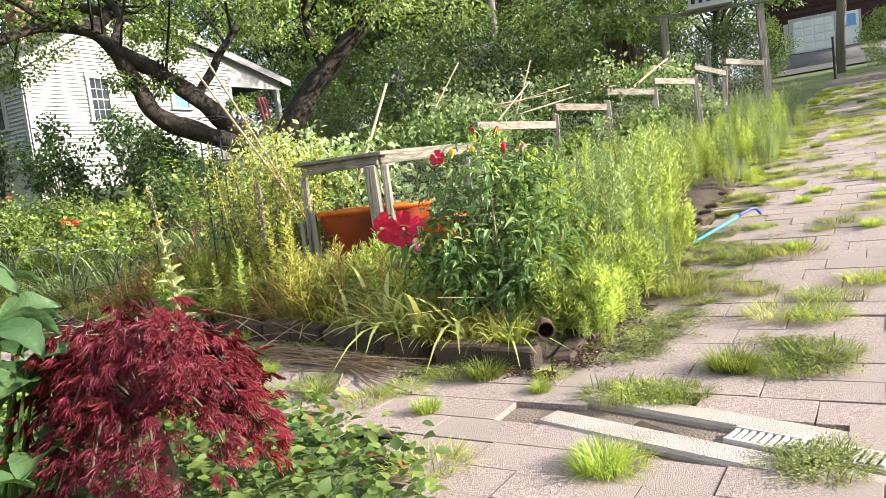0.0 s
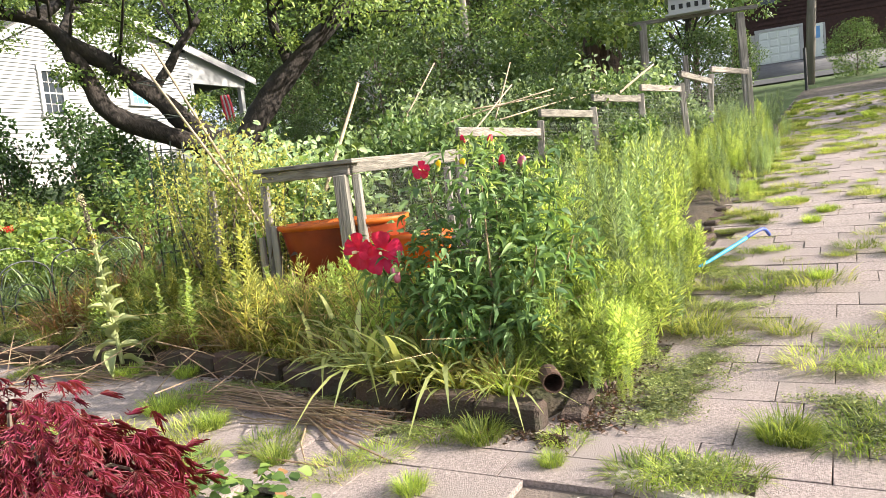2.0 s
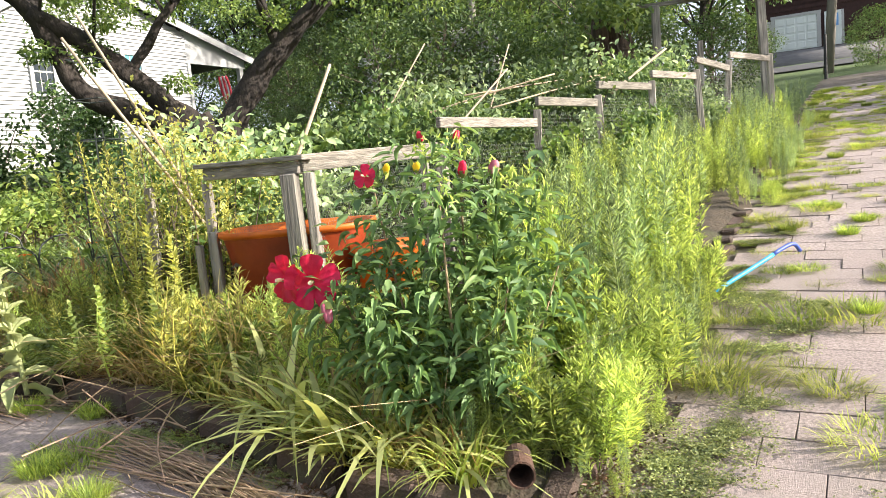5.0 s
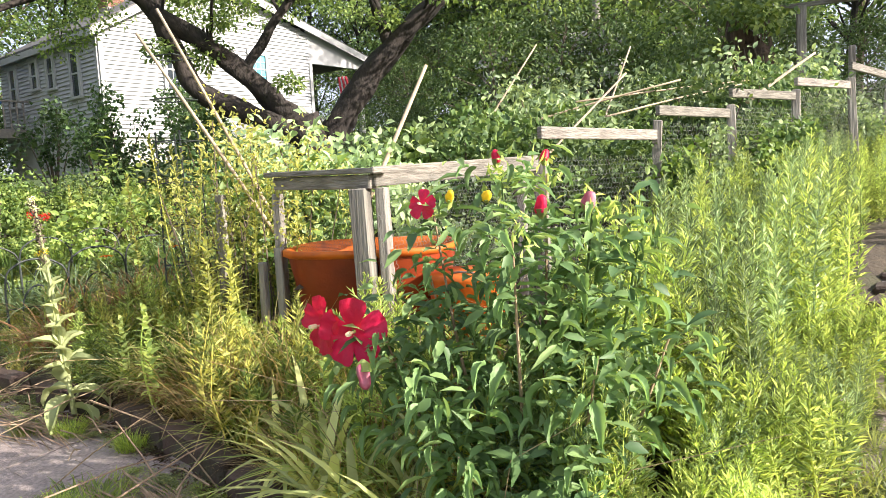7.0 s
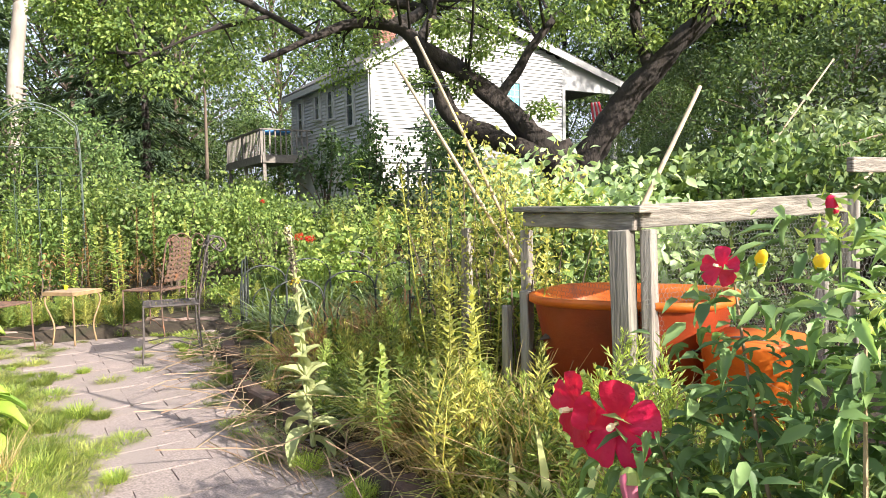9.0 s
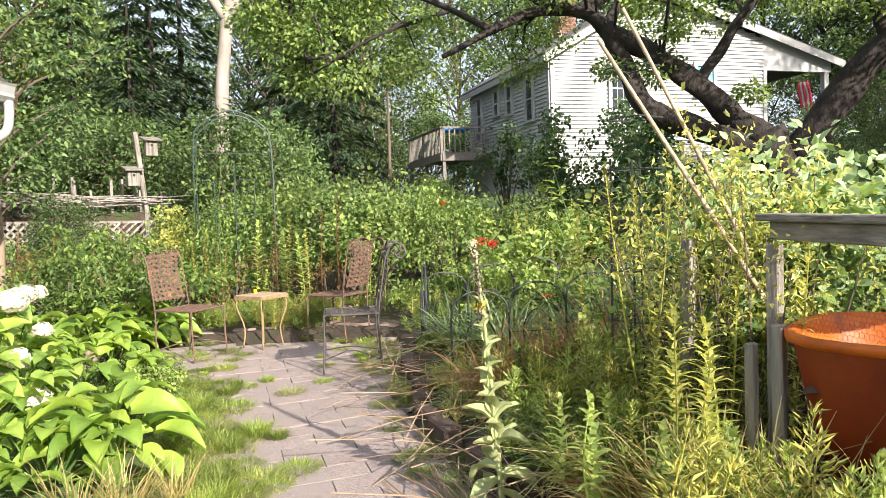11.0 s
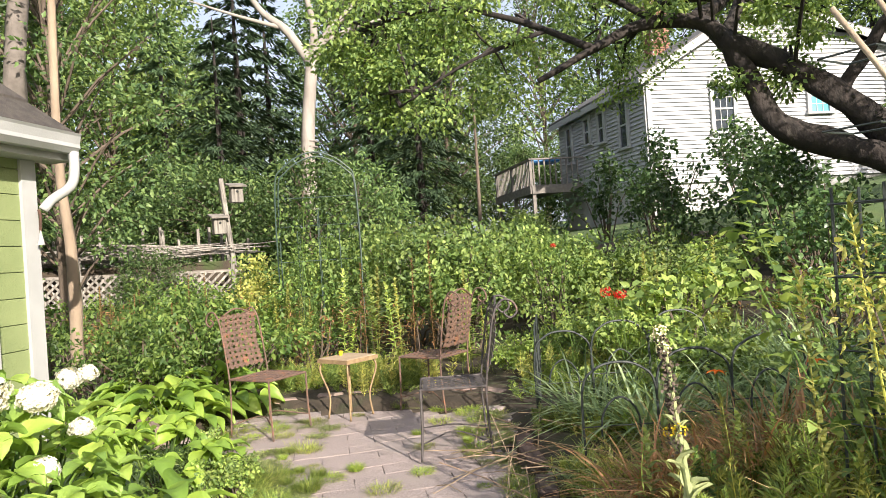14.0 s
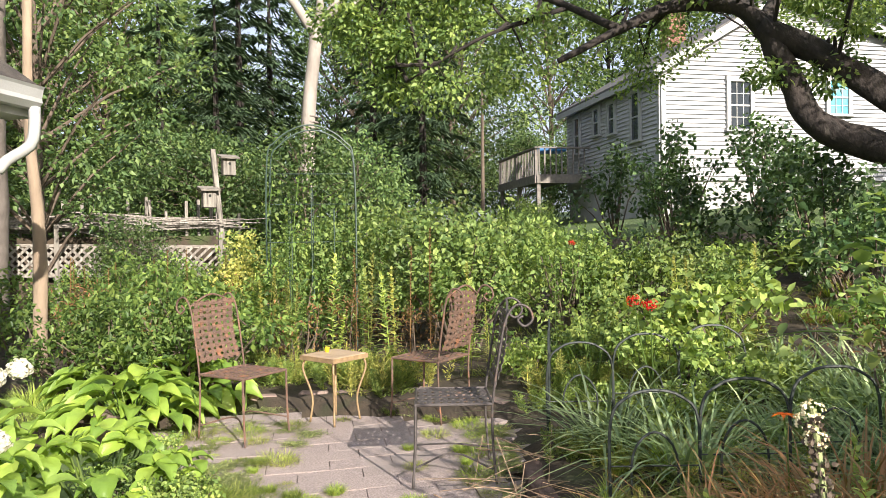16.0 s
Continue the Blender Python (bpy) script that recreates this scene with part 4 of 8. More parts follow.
def build_shed():
    s = thing("green_house", "sage-green shingled house with white trim and brown roof", "house", Matrix.Translation((-8, 3, 0)))
    inv = s.matrix_basis.inverted()

    def b(nm, size, u, v, z, m, parent=None, bevel=0.0):
        mm = SM.copy()
        mm.translation = spos(u, v, z)
        o = part(nm, add_box(bmesh.new(), (size[0], size[1], size[2] * TALL), mm, bevel), m, parent or s)
        o.matrix_parent_inverse = inv
        return o
    LN = 2.9
    b("wall", (LN, 2.4, 2.7), LN / 2, -1.25, 1.25, M_GREEN)
    for k in range(12):
        z = 0.1 + k * 0.195
        b("shingle_course", (0.44, 0.022, 0.19), 0.30, -0.036, z, M_GREEN, bevel=0.003)
        b("shingle_course", (0.8, 0.022, 0.19), 2.49, -0.036, z, M_GREEN, bevel=0.003)
        b("shingle_course", (0.022, 2.3, 0.19), -0.01, -1.25, z, M_GREEN, bevel=0.003)
    b("corner_board", (0.16, 0.05, 2.45), 0.06, -0.02, 1.2, M_TRIM)
    d = b("door_frame", (0.26, 0.09, 2.1), 0.63, -0.005, 1.15, M_TRIM)
    b("door_frame", (0.26, 0.09, 2.1), 1.95, -0.005, 1.15, M_TRIM)
    b("door_frame", (1.58, 0.09, 0.14), 1.29, 0.0, 2.17, M_TRIM)
    b("door", (1.1, 0.05, 2.0), 1.29, -0.03, 1.1, M_LAV)
    b("window_frame", (0.07, 0.05, 1.3), 1.0, 0.012, 1.5, M_CREAM)
    b("window_frame", (0.07, 0.05, 1.3), 1.68, 0.012, 1.5, M_CREAM)
    b("window_frame", (0.75, 0.05, 0.07), 1.34, 0.012, 2.12, M_CREAM)
    b("window_frame", (0.75, 0.05, 0.07), 1.34, 0.012, 0.88, M_CREAM)
    b("window_pane", (0.64, 0.02, 1.2), 1.34, 0.0, 1.5, M_GLASS)
    for k in range(2):
        b("muntin", (0.02, 0.03, 1.2), 1.24 + k * 0.2, 0.008, 1.5, M_IRON)
    b("fascia", (LN + 0.3, 0.03, 0.16), LN / 2 - 0.1, 0.20, 2.30, M_TRIM)
    b("soffit", (LN + 0.3, 0.26, 0.03), LN / 2 - 0.1, 0.08, 2.24, M_TRIM)
    g = bmesh.new()
    prof = [(0.22, 2.27), (0.30, 2.27), (0.34, 2.31), (0.335, 2.34), (0.35, 2.40), (0.365, 2.42), (0.34, 2.42), (0.335, 2.40), (0.22, 2.40)]
    ra = [g.verts.new(spos(-0.16, v, z)) for v, z in prof]
    rb = [g.verts.new(spos(LN + 0.1, v, z)) for v, z in prof]
    for k in range(len(prof)):
        g.faces.new((ra[k], ra[(k + 1) % len(prof)], rb[(k + 1) % len(prof)], rb[k]))
    g.faces.new(ra[::-1])
    g.faces.new(rb)
    o = part("gutter", g, M_TRIM, s)
    o.matrix_parent_inverse = inv
    dn = tube(bend([spos(-0.12, 0.30, 2.28), spos(-0.12, 0.30, 2.16), spos(-0.12, 0.26, 2.02), spos(-0.08, 0.10, 1.92), spos(-0.03, 0.05, 1.84)], 3), 0.042, 8)
    o = part("downspout", dn, M_TRIM, s, smooth=True)
    o.matrix_parent_inverse = inv
    br = tube([spos(0.0, 0.03, 1.84), spos(0.03, 0.07, 1.78), spos(0.03, 0.06, 1.68)], 0.012, 6)
    o = part("hook", br, M_PIPE, s)
    o.matrix_parent_inverse = inv
    bell = tube([spos(0.03, 0.06, 1.68), spos(0.03, 0.06, 1.64), spos(0.03, 0.06, 1.58), spos(0.03, 0.06, 1.57)], [0.006, 0.012, 0.026, 0.030], 10)
    o = part("bell", bell, M_GALV, s)
    o.matrix_parent_inverse = inv
    rows = 9
    for k in range(rows):
        bm = bmesh.new()
        v0, v1 = 0.30 - k * 0.28, 0.30 - (k + 1) * 0.28 - 0.05
        z0, z1 = 2.42 + k * 0.25, 2.42 + (k + 1) * 0.25 + 0.02
        hip = 0.16 - k * 0.2
        vs = [bm.verts.new(spos(u, v, z + dz)) for dz in (0.02, -0.012) for u, v, z in ((-hip, v0, z0), (LN + 0.1, v0, z0), (LN + 0.1, v1, z1), (-hip + 0.22, v1, z1))]
        bm.faces.new(vs[:4])
        bm.faces.new(vs[4:][::-1])
        for q in range(4):
            bm.faces.new((vs[q], vs[4 + q], vs[4 + (q + 1) % 4], vs[(q + 1) % 4]))
        o = part("roof_strip", bm, M_ROOFB, s)
        o.matrix_parent_inverse = inv


build_shed()


# ---- lattice fence, birdhouse, far things ----
def build_lattice(p, q, h):
    f = thing("lattice_fence", "low weathered lattice fence with brushwood piled on top", "fence", Matrix.Translation((*p, ground_z(*p))))
    inv = f.matrix_basis.inverted()
    a, b = Vector((*p, ground_z(*p))), Vector((*q, ground_z(*q)))
    d = (b - a)
    ln = d.length
    d = d.normalized()

    def k_(o):
        o.parent = f
        o.matrix_parent_inverse = inv
    z0 = 0.55
    for z in (z0, z0 + h):
        k_(part("rail", beam(a + Vector((0, 0, z)), b + Vector((0, 0, z)), 0.03, 0.05, 0.0), M_WOODX))
    n = int(ln / 0.14)
    for i in range(n):
        for sgn in (1, -1):
            x0 = i * 0.14
            x1 = x0 + sgn * h
            pa = a + d * max(0, min(ln, x0)) + Vector((0.012 * sgn, 0, z0))
            tt = 1.0
            if x1 < 0:
                tt = x0 / h
            elif x1 > ln:
                tt = (ln - x0) / h
            if tt > 0.1:
                pb = a + d * (x0 + sgn * h * tt) + Vector((0.012 * sgn, 0, z0 + h * tt))
                k_(part("lath", beam(pa, pb, 0.008, 0.04, 0.0), M_WOOD))
    for i in range(int(ln / 1.3) + 1):
        c = a + d * min(ln, i * 1.3)
        k_(part("post", beam(c - Vector((0, 0, 0.1)), c + Vector((0, 0, z0 + h + 0.25 + 0.1 * (i % 3))), 0.07, 0.07, 0.0), M_WOOD))


build_lattice((-15.6, 3.4), (-14.95, 7.4), 0.5)


def build_brush():
    rng = np.random.default_rng(5)
    bm = bmesh.new()
    for _ in range(130):
        t = rng.random()
        c = Vector((-16.2 + rng.normal(0, 0.4), 3.2 + t * 4.3, 1.62 + rng.random() * 0.28 * (1 - abs(t - 0.5)) + 0.05 * t))
        a = rng.normal(1.45, 0.35)
        dv = Vector((math.cos(a), math.sin(a), rng.normal(0, 0.06))) * rng.uniform(0.5, 1.3)
        tube([c - dv, c + Vector((0, 0, 0.03)), c + dv], [0.018, 0.016, 0.008], 5, bm)
    bm2 = part("brush_pile", bm, M_WOOD)
    tagged(bm2, "pile of bleached grey brushwood heaped behind the lattice", "brush pile", kind="stuff")
    for i in range(16):
        x, y = -17 + rng.normal(0, 0.3), 4.2 + i * 0.25 + rng.normal(0, 0.05)
        st = part("stake", beam((x, y, 0.6), (x, y, 2.0 + rng.random() * 0.3), 0.07, 0.05, 0.0), M_WOOD)
        tagged(st, "rough bleached wooden stake in the back fence", "stake", "back fence stakes")
    hb = part("brush_base", box((1.4, 4.6, 1.2), Matrix.Translation((-16.3, 5.4, 0.95)), 0.2), M_SOIL)
    tagged(hb, "dark heap of garden debris under the brushwood", "heap")


build_brush()


def build_birdhouse(x, y, z):
    b = thing("birdhouse_post", "bleached leaning post with two small wooden birdhouses", "birdhouse", Matrix.Translation((x, y, ground_z(x, y))))
    g = ground_z(x, y)
    part("post", beam((0.25, 0.15, 0), (-0.05, -0.02, z - g), 0.11, 0.09, 0.01), M_WOOD, b)
    for dy, dz, s in ((0.24, -0.33, 1.0), (-0.14, -0.95, 1.0)):
        hs = part("nest_box", box((0.2, 0.24, 0.34), Matrix.Translation((0.08, dy, z - g + dz)), 0.008), M_WOOD, b)
        part("roof", box((0.34, 0.36, 0.035), Matrix.Translation((0.10, dy, z - g + dz + 0.19)) @ pose(0, 0, 0, 0, 14, 0), 0.005), M_WOODX, hs)
        part("entrance", tube([(0.17, dy, z - g + dz + 0.05), (0.19, dy, z - g + dz + 0.05)], 0.025, 10), M_DARK, hs)


build_birdhouse(-15.9, 7.4, 3.2)


def build_gantry():
    g = thing("birdhouse_stand", "weathered timber stand carrying a white multi-room birdhouse", "birdhouse", Matrix.Translation((4.0, 15.5, 0)))
    inv = g.matrix_basis.inverted()

    def k_(nm, bm, m, parent=None):
        o = part(nm, bm, m, parent or g)
        if parent is None:
            o.matrix_parent_inverse = inv
        return o
    k_("post", beam((4.05, 15.45, 1.7), (4.0, 15.5, 3.63), 0.13, 0.13), M_WOOD)
    k_("post", beam((2.26, 15.8, 1.6), (2.26, 15.8, 3.72), 0.14, 0.14), M_WOOD)
    k_("post", beam((3.3, 17.2, 1.9), (3.3, 17.2, 3.2), 0.1, 0.1), M_WOOD)
    k_("beam", beam((1.95, 15.9, 3.75), (4.3, 15.42, 3.70), 0.06, 0.07), M_WOODX)
    T_ = Matrix.Translation((3.13, 15.68, 0)) @ pose(0, 0, 0, 0, 0, -12)
    hs = k_("house_body", box((0.74, 0.46, 0.3), T_ @ Matrix.Translation((0, 0, 3.92)), 0.008), M_TRIM)
    k_("house_base", box((0.86, 0.56, 0.035), T_ @ Matrix.Translation((0, 0, 3.765)), 0.005), M_TRIM, hs)
    k_("ledge", box((0.86, 0.56, 0.035), T_ @ Matrix.Translation((0, 0, 4.085)), 0.005), M_TRIM, hs)
    k_("upper_storey", box((0.74, 0.46, 0.28), T_ @ Matrix.Translation((0, 0, 4.24)), 0.008), M_SAGE, hs)
    k_("roof", box((0.9, 0.6, 0.07), T_ @ Matrix.Translation((0, 0, 4.41)), 0.03), M_SAGE, hs)
    for z in (3.90, 4.23):
        for k in range(5):
            k_("entrance", box((0.07, 0.02, 0.09), T_ @ Matrix.Translation((-0.28 + k * 0.14, -0.235, z)), 0.004), M_DARK, hs)
        for k in range(2):
            k_("entrance", box((0.02, 0.07, 0.09), T_ @ Matrix.Translation((0.375, -0.1 + k * 0.2, z)), 0.004), M_DARK, hs)


build_gantry()


def build_garage():
    g = thing("garage_building", "dark red-brown shingled garage with a pale door beyond the road", "garage", Matrix.Translation((16.5, 52, 0)))
    inv = g.matrix_basis.inverted()
    X = Vector((0.953, -0.30, 0)).normalized()
    Y = Vector((0.30, 0.953, 0)).normalized()
    M = Matrix((X, Y, Vector((0, 0, 1)))).transposed().to_4x4()
    O = Vector((15.0, 52.2, 6.72))

    def b(nm, size, u, v, z, m, parent=None, bevel=0.0):
        mm = M.copy()
        mm.translation = O + X * u + Y * v + Vector((0, 0, z))
        o = part(nm, add_box(bmesh.new(), size, mm, bevel), m, parent or g)
        if parent is None:
            o.matrix_parent_inverse = inv
        return o
    b("wall", (12.5, 6, 8.0), 4.5, 3.1, 2.5, M_REDBROWN)
    wv = np.array([(u, v, z) for u in (-2.0, 7.0) for v, z in ((0.05, -0.02), (-8.0, -1.5), (-8.0, -3.0), (0.05, -3.0))])
    wv = np.array([tuple(O + X * p[0] + Y * p[1] + Vector((0, 0, p[2]))) for p in wv])
    fo = put("forecourt", mesh_np("forecourt", wv, np.array([(0, 1, 5, 4), (1, 2, 6, 5), (0, 3, 2, 1), (4, 5, 6, 7), (2, 3, 7, 6)]), M_DRIVE), g)
    fo.matrix_parent_inverse = inv
    for k in range(16):
        b("siding_course", (12.5, 0.04, 0.36), 4.5, 0.07, 2.7 + k * 0.25, M_REDBROWN)
    b("door_frame", (2.9, 0.12, 0.16), 1.2, 0.0, 2.18, M_TRIM)
    b("door_frame", (0.22, 0.12, 2.1), -0.12, 0.0, 1.05, M_TRIM)
    b("door_frame", (0.22, 0.12, 2.1), 2.52, 0.0, 1.05, M_TRIM)
    d = b("garage_door", (2.4, 0.1, 2.1), 1.2, 0.04, 1.05, M_GDOOR)
    for r in range(4):
        for c in range(4):
            b("panel", (0.48, 0.04, 0.40), 0.3 + c * 0.6, -0.02, 0.27 + r * 0.51, M_GDOOR, d, 0.02)
    b("side_panel", (0.3, 0.1, 2.0), -0.4, 0.02, 1.0, M_FOUND)
    dd = b("side_door", (0.95, 0.1, 2.1), 3.3, 0.0, 1.05, M_GDOOR)
    b("window_pane", (0.6, 0.04, 0.75), 3.3, -0.06, 1.55, M_BLUED, dd)
    b("door_frame", (0.12, 0.12, 2.1), 3.85, 0.0, 1.05, M_TRIM)
    for k in range(3):
        w = b("window", (1.0, 0.1, 1.1), 0.6 + k * 2.6, 0.02, 4.4, M_GLASS)
        b("window_frame", (1.15, 0.06, 0.08), 0.6 + k * 2.6, -0.03, 4.98, M_TRIM, w)


build_garage()


def build_neighbour():
    n = thing("neighbour_house", "low grey-roofed neighbouring house behind the vines", "house", Matrix.Translation((-5, 31, 3)))
    inv = n.matrix_basis.inverted()

    def k_(nm, bm, m):
        o = part(nm, bm, m, n)
        o.matrix_parent_inverse = inv
        return o
    k_("wall", box((5.2, 4, 3.2), Matrix.Translation((-4.4, 32.6, 4.2))), M_FOUND)
    bm = bmesh.new()
    vs = [bm.verts.new(p) for p in ((-7.2, 30.2, 5.65), (-1.5, 30.6, 5.85), (-1.7, 33.0, 7.0), (-6.4, 32.6, 6.9), (-7.2, 30.2, 5.5), (-1.5, 30.6, 5.7), (-1.7, 33.0, 6.85), (-6.4, 32.6, 6.75))]
    bm.faces.new(vs[:4])
    bm.faces.new(vs[4:][::-1])
    for q in range(4):
        bm.faces.new((vs[q], vs[4 + q], vs[4 + (q + 1) % 4], vs[(q + 1) % 4]))
    k_("roof", bm, M_ROOF)
    k_("window", box((0.8, 0.06, 0.9), Matrix.Translation((-5.9, 30.58, 4.95))), M_GLASS)
    k_("fascia", beam((-7.2, 30.18, 5.56), (-1.5, 30.58, 5.76), 0.05, 0.2, 0.0), M_TRIM)


build_neighbour()
UT = part("utility_pole", tube([(0, 0, -0.3), (0.32, 0, 4), (0.75, 0, 9)], [0.17, 0.15, 0.13], 12), M_UTIL, smooth=True, at=Matrix.Translation((9.98, 29.3, ground_z(9.98, 29.3))))
tagged(UT, "dark wooden utility pole standing beside the road", "utility pole")
UT = part("utility_pole", tube([(0, 0, -0.3), (0, 0, 5), (0, 0, 10)], [0.19, 0.17, 0.15], 12), M_PALE, smooth=True, at=Matrix.Translation((-3.0, 35.8, ground_z(-3, 35.8))))
tagged(UT, "pale utility pole among the far trees", "utility pole")
for dz in (0, 0.5, 1.1):
    cb = part("cable", tube(bend([(-60, 30, 9.5 + dz), (-3.0, 35.8, 9.0 + dz), (10.1, 29.3, 9.6 + dz), (60, 22, 11 + dz)], 8), 0.012, 5), M_RUBBER)
    tagged(cb, "thin black utility cable strung between poles", "cable")


def build_road():
    V, F = [], []
    X, Y = Vector((0.953, -0.30, 0)), Vector((0.30, 0.953, 0))
    C = Vector((11.9, 38.0, 0))
    n = 60
    for i in range(n + 1):
        for j in range(5):
            p = C + X * (i - n / 2) * 2.0 + Y * (j - 2) * 1.7
            V.append((p.x, p.y, ground_z(p.x, p.y) + 0.02))
    for i in range(n):
        for j in range(4):
            F.append((i * 5 + j, (i + 1) * 5 + j, (i + 1) * 5 + j + 1, i * 5 + j + 1))
    tagged(put("road", mesh_np("road", V, F, M_ASPHALT)), "dark asphalt road crossing behind the gardens", "road", kind="structure")
    mk = part("road_marker", tube([(0, 0, 0), (0, 0, 1.3)], 0.05, 8), M_RUBBER, at=Matrix.Translation((8.4, 25.0, ground_z(8.4, 25.0))))
    tagged(mk, "slim black marker post at the driveway's end", "post")


build_road()


# ---- planting bed, pavement ----
def build_bed():
    xs, ys = np.arange(-14, 6.01, 0.2), np.arange(3.4, 15.01, 0.2)
    V = []
    for y in ys:
        for x in xs:
            e = edge_y(x) if x > -6.3 else 7.15 - (-6.3 - x) * 0.75
            inside = min(y - e, -drive_off(x, y)) if x > -8.2 else 1.0
            h = 0.07 * smooth_step(0.0, 0.15, inside) - 0.10 * smooth_step(0.05, -0.1, inside)
            V.append((x, y, ground_z(x, y) + h + 0.03 * noise.noise((x * 2, y * 2, 1))))
    nx = len(xs)
    F = np.array([(j * nx + i, j * nx + i + 1, (j + 1) * nx + i + 1, (j + 1) * nx + i) for j in range(len(ys) - 1) for i in range(nx - 1)])
    me = mesh_np("planting_bed", V, F, M_SOIL)
    me.polygons.foreach_set("use_smooth", np.ones(len(F), bool))
    tagged(put("planting_bed", me), "raised bed of dark soil and leaf litter", "garden bed", kind="structure")


build_bed()

ROW = Vector((DRV.y, -DRV.x, 0))


# ---- foliage builders ----
def shrub_np(rng, r, h, n, ln, wd, low=0.05, tpl=LEAF, flat=0.6):
    """Leaves over a lumpy mound: most near its skin, with gaps between the lumps."""
    k = max(6, int(n / 75))
    cen = unit(rng.normal(size=(k, 3)))
    cen[:, 2] = np.abs(cen[:, 2])
    cen = cen * rng.uniform(0.45, 0.95, (k, 1)) * np.array((r, r, h * 0.62)) + np.array((0, 0, h * 0.30))
    idx = rng.integers(0, k, n)
    off = unit(rng.normal(size=(n, 3))) * (rng.random((n, 1)) ** 0.5) * np.array((r, r, h * 0.55)) * 0.30
    pos = cen[idx] + off
    pos[:, 2] = np.maximum(pos[:, 2], low + rng.random(n) * 0.1)
    ax = unit(off / np.array((r, r, h)) + rng.normal(0, 0.5, (n, 3)) + np.array((0, 0, -0.1)))
    up = unit(rng.normal(0, 0.5, (n, 3)) + np.array((0.3, -0.1, flat)))
    return scatter(tpl, pos, ax, up, ln * rng.uniform(0.6, 1.25, n), wd * rng.uniform(0.7, 1.2, n)), cen


def stems_bm(rng, cen, r0=0.012, sides=5):
    bm = bmesh.new()
    for c in cen:
        c = Vector(c)
        a = Vector((c.x * 0.15 + rng.normal(0, 0.03), c.y * 0.15 + rng.normal(0, 0.03), 0))
        m = (a + c) / 2 + Vector((rng.normal(0, 0.04), rng.normal(0, 0.04), 0.08 * c.length))
        tube([a, m, c], [r0, r0 * 0.75, r0 * 0.35], sides, bm)
    return bm


def make_shrub(name, label, category, r, h, n, ln, wd, material, seed, tpl=LEAF, stem=M_BARK2, r0=0.012):
    rng = np.random.default_rng(seed)
    t = thing(name, label, category)
    (V, F), cen = shrub_np(rng, r, h, n, ln, wd, tpl=tpl)
    put("foliage", mesh_np("foliage", V, F, material), t)["kind"] = "stuff"
    part("stem_tangle", stems_bm(rng, cen[:14], r0), stem, t)["kind"] = "stuff"
    return t


def spread(base, spots, first=True, label=None):
    """Stands copies of a plant at spots of x, y, scale and turn."""
    out = []
    for i, (x, y, s, a) in enumerate(spots):
        m = pose(x, y, ground_z(x, y) + 0.02, 0, 0, a) @ Matrix.Diagonal((s, s, s, 1))
        if i == 0 and first:
            base.matrix_basis = m
            out.append(base)
        else:
            o = copy_thing(base, m)
            o.matrix_basis = m
            out.append(o)
    return out


# -- lime weeds along the driveway
def make_weed(seed, h, n, material, label, name="tall_weed", group="tall weeds beside the driveway"):
    rng = np.random.default_rng(seed)
    t = thing(name, label, "weed", group=group)
    stems, parts = bmesh.new(), []
    for k in range(7):
        # an upright plume: narrow rising leaves all round the stem, short side shoots above
        b = rng.normal(0, 0.10, 2)
        hh = h * rng.uniform(0.5, 1.1)
        base = np.array((b[0], b[1], 0.0))
        tip = np.array((b[0] * 1.25 + rng.normal(0, 0.05), b[1] * 1.25 + rng.normal(0, 0.05), hh))
        mid = (base + tip) / 2 + rng.normal(0, 0.02, 3)
        tube([base, mid, tip], [0.0035, 0.0028, 0.0012], 4, stems)
        m = int(n * 1.35)
        u = 0.08 + 0.92 * rng.random(m) ** 0.8
        c = base * ((1 - u) ** 2)[:, None] + mid * (2 * u * (1 - u))[:, None] + tip * (u * u)[:, None]
        shoot = rng.integers(0, 22, m)
        a = shoot * 2.4 + rng.normal(0, 0.45, m)
        out = np.stack([np.cos(a), np.sin(a), 0 * a], -1)
        reach = np.interp(u, (0.08, 0.5, 0.85, 1.0), (0.02, 0.055, 0.035, 0.0)) * rng.random(m) ** 1.5
        pos = c + out * reach[:, None] + np.array((0, 0, 1.0)) * (reach * 0.8)[:, None]
        ax = out * np.interp(u, (0, 0.7, 1), (1.1, 0.8, 0.25))[:, None] + np.array((0, 0, 0.75)) + rng.normal(0, 0.22, (m, 3))
        ln = np.interp(u, (0, 0.3, 0.8, 1), (0.045, 0.060, 0.045, 0.028)) * rng.uniform(0.6, 1.25, m)
        parts.append(scatter(LEAF, pos, ax, np.tile((0.35, 0, 0.7), (m, 1)) + rng.normal(0, 0.5, (m, 3)), ln, ln * rng.uniform(0.11, 0.19, m)))
    V, F = join_np(parts)
    put("leaves", mesh_np("leaves", V, F, material), t)["kind"] = "stuff"
    part("stem_tangle", stems, material, t)["kind"] = "stuff"
    return t


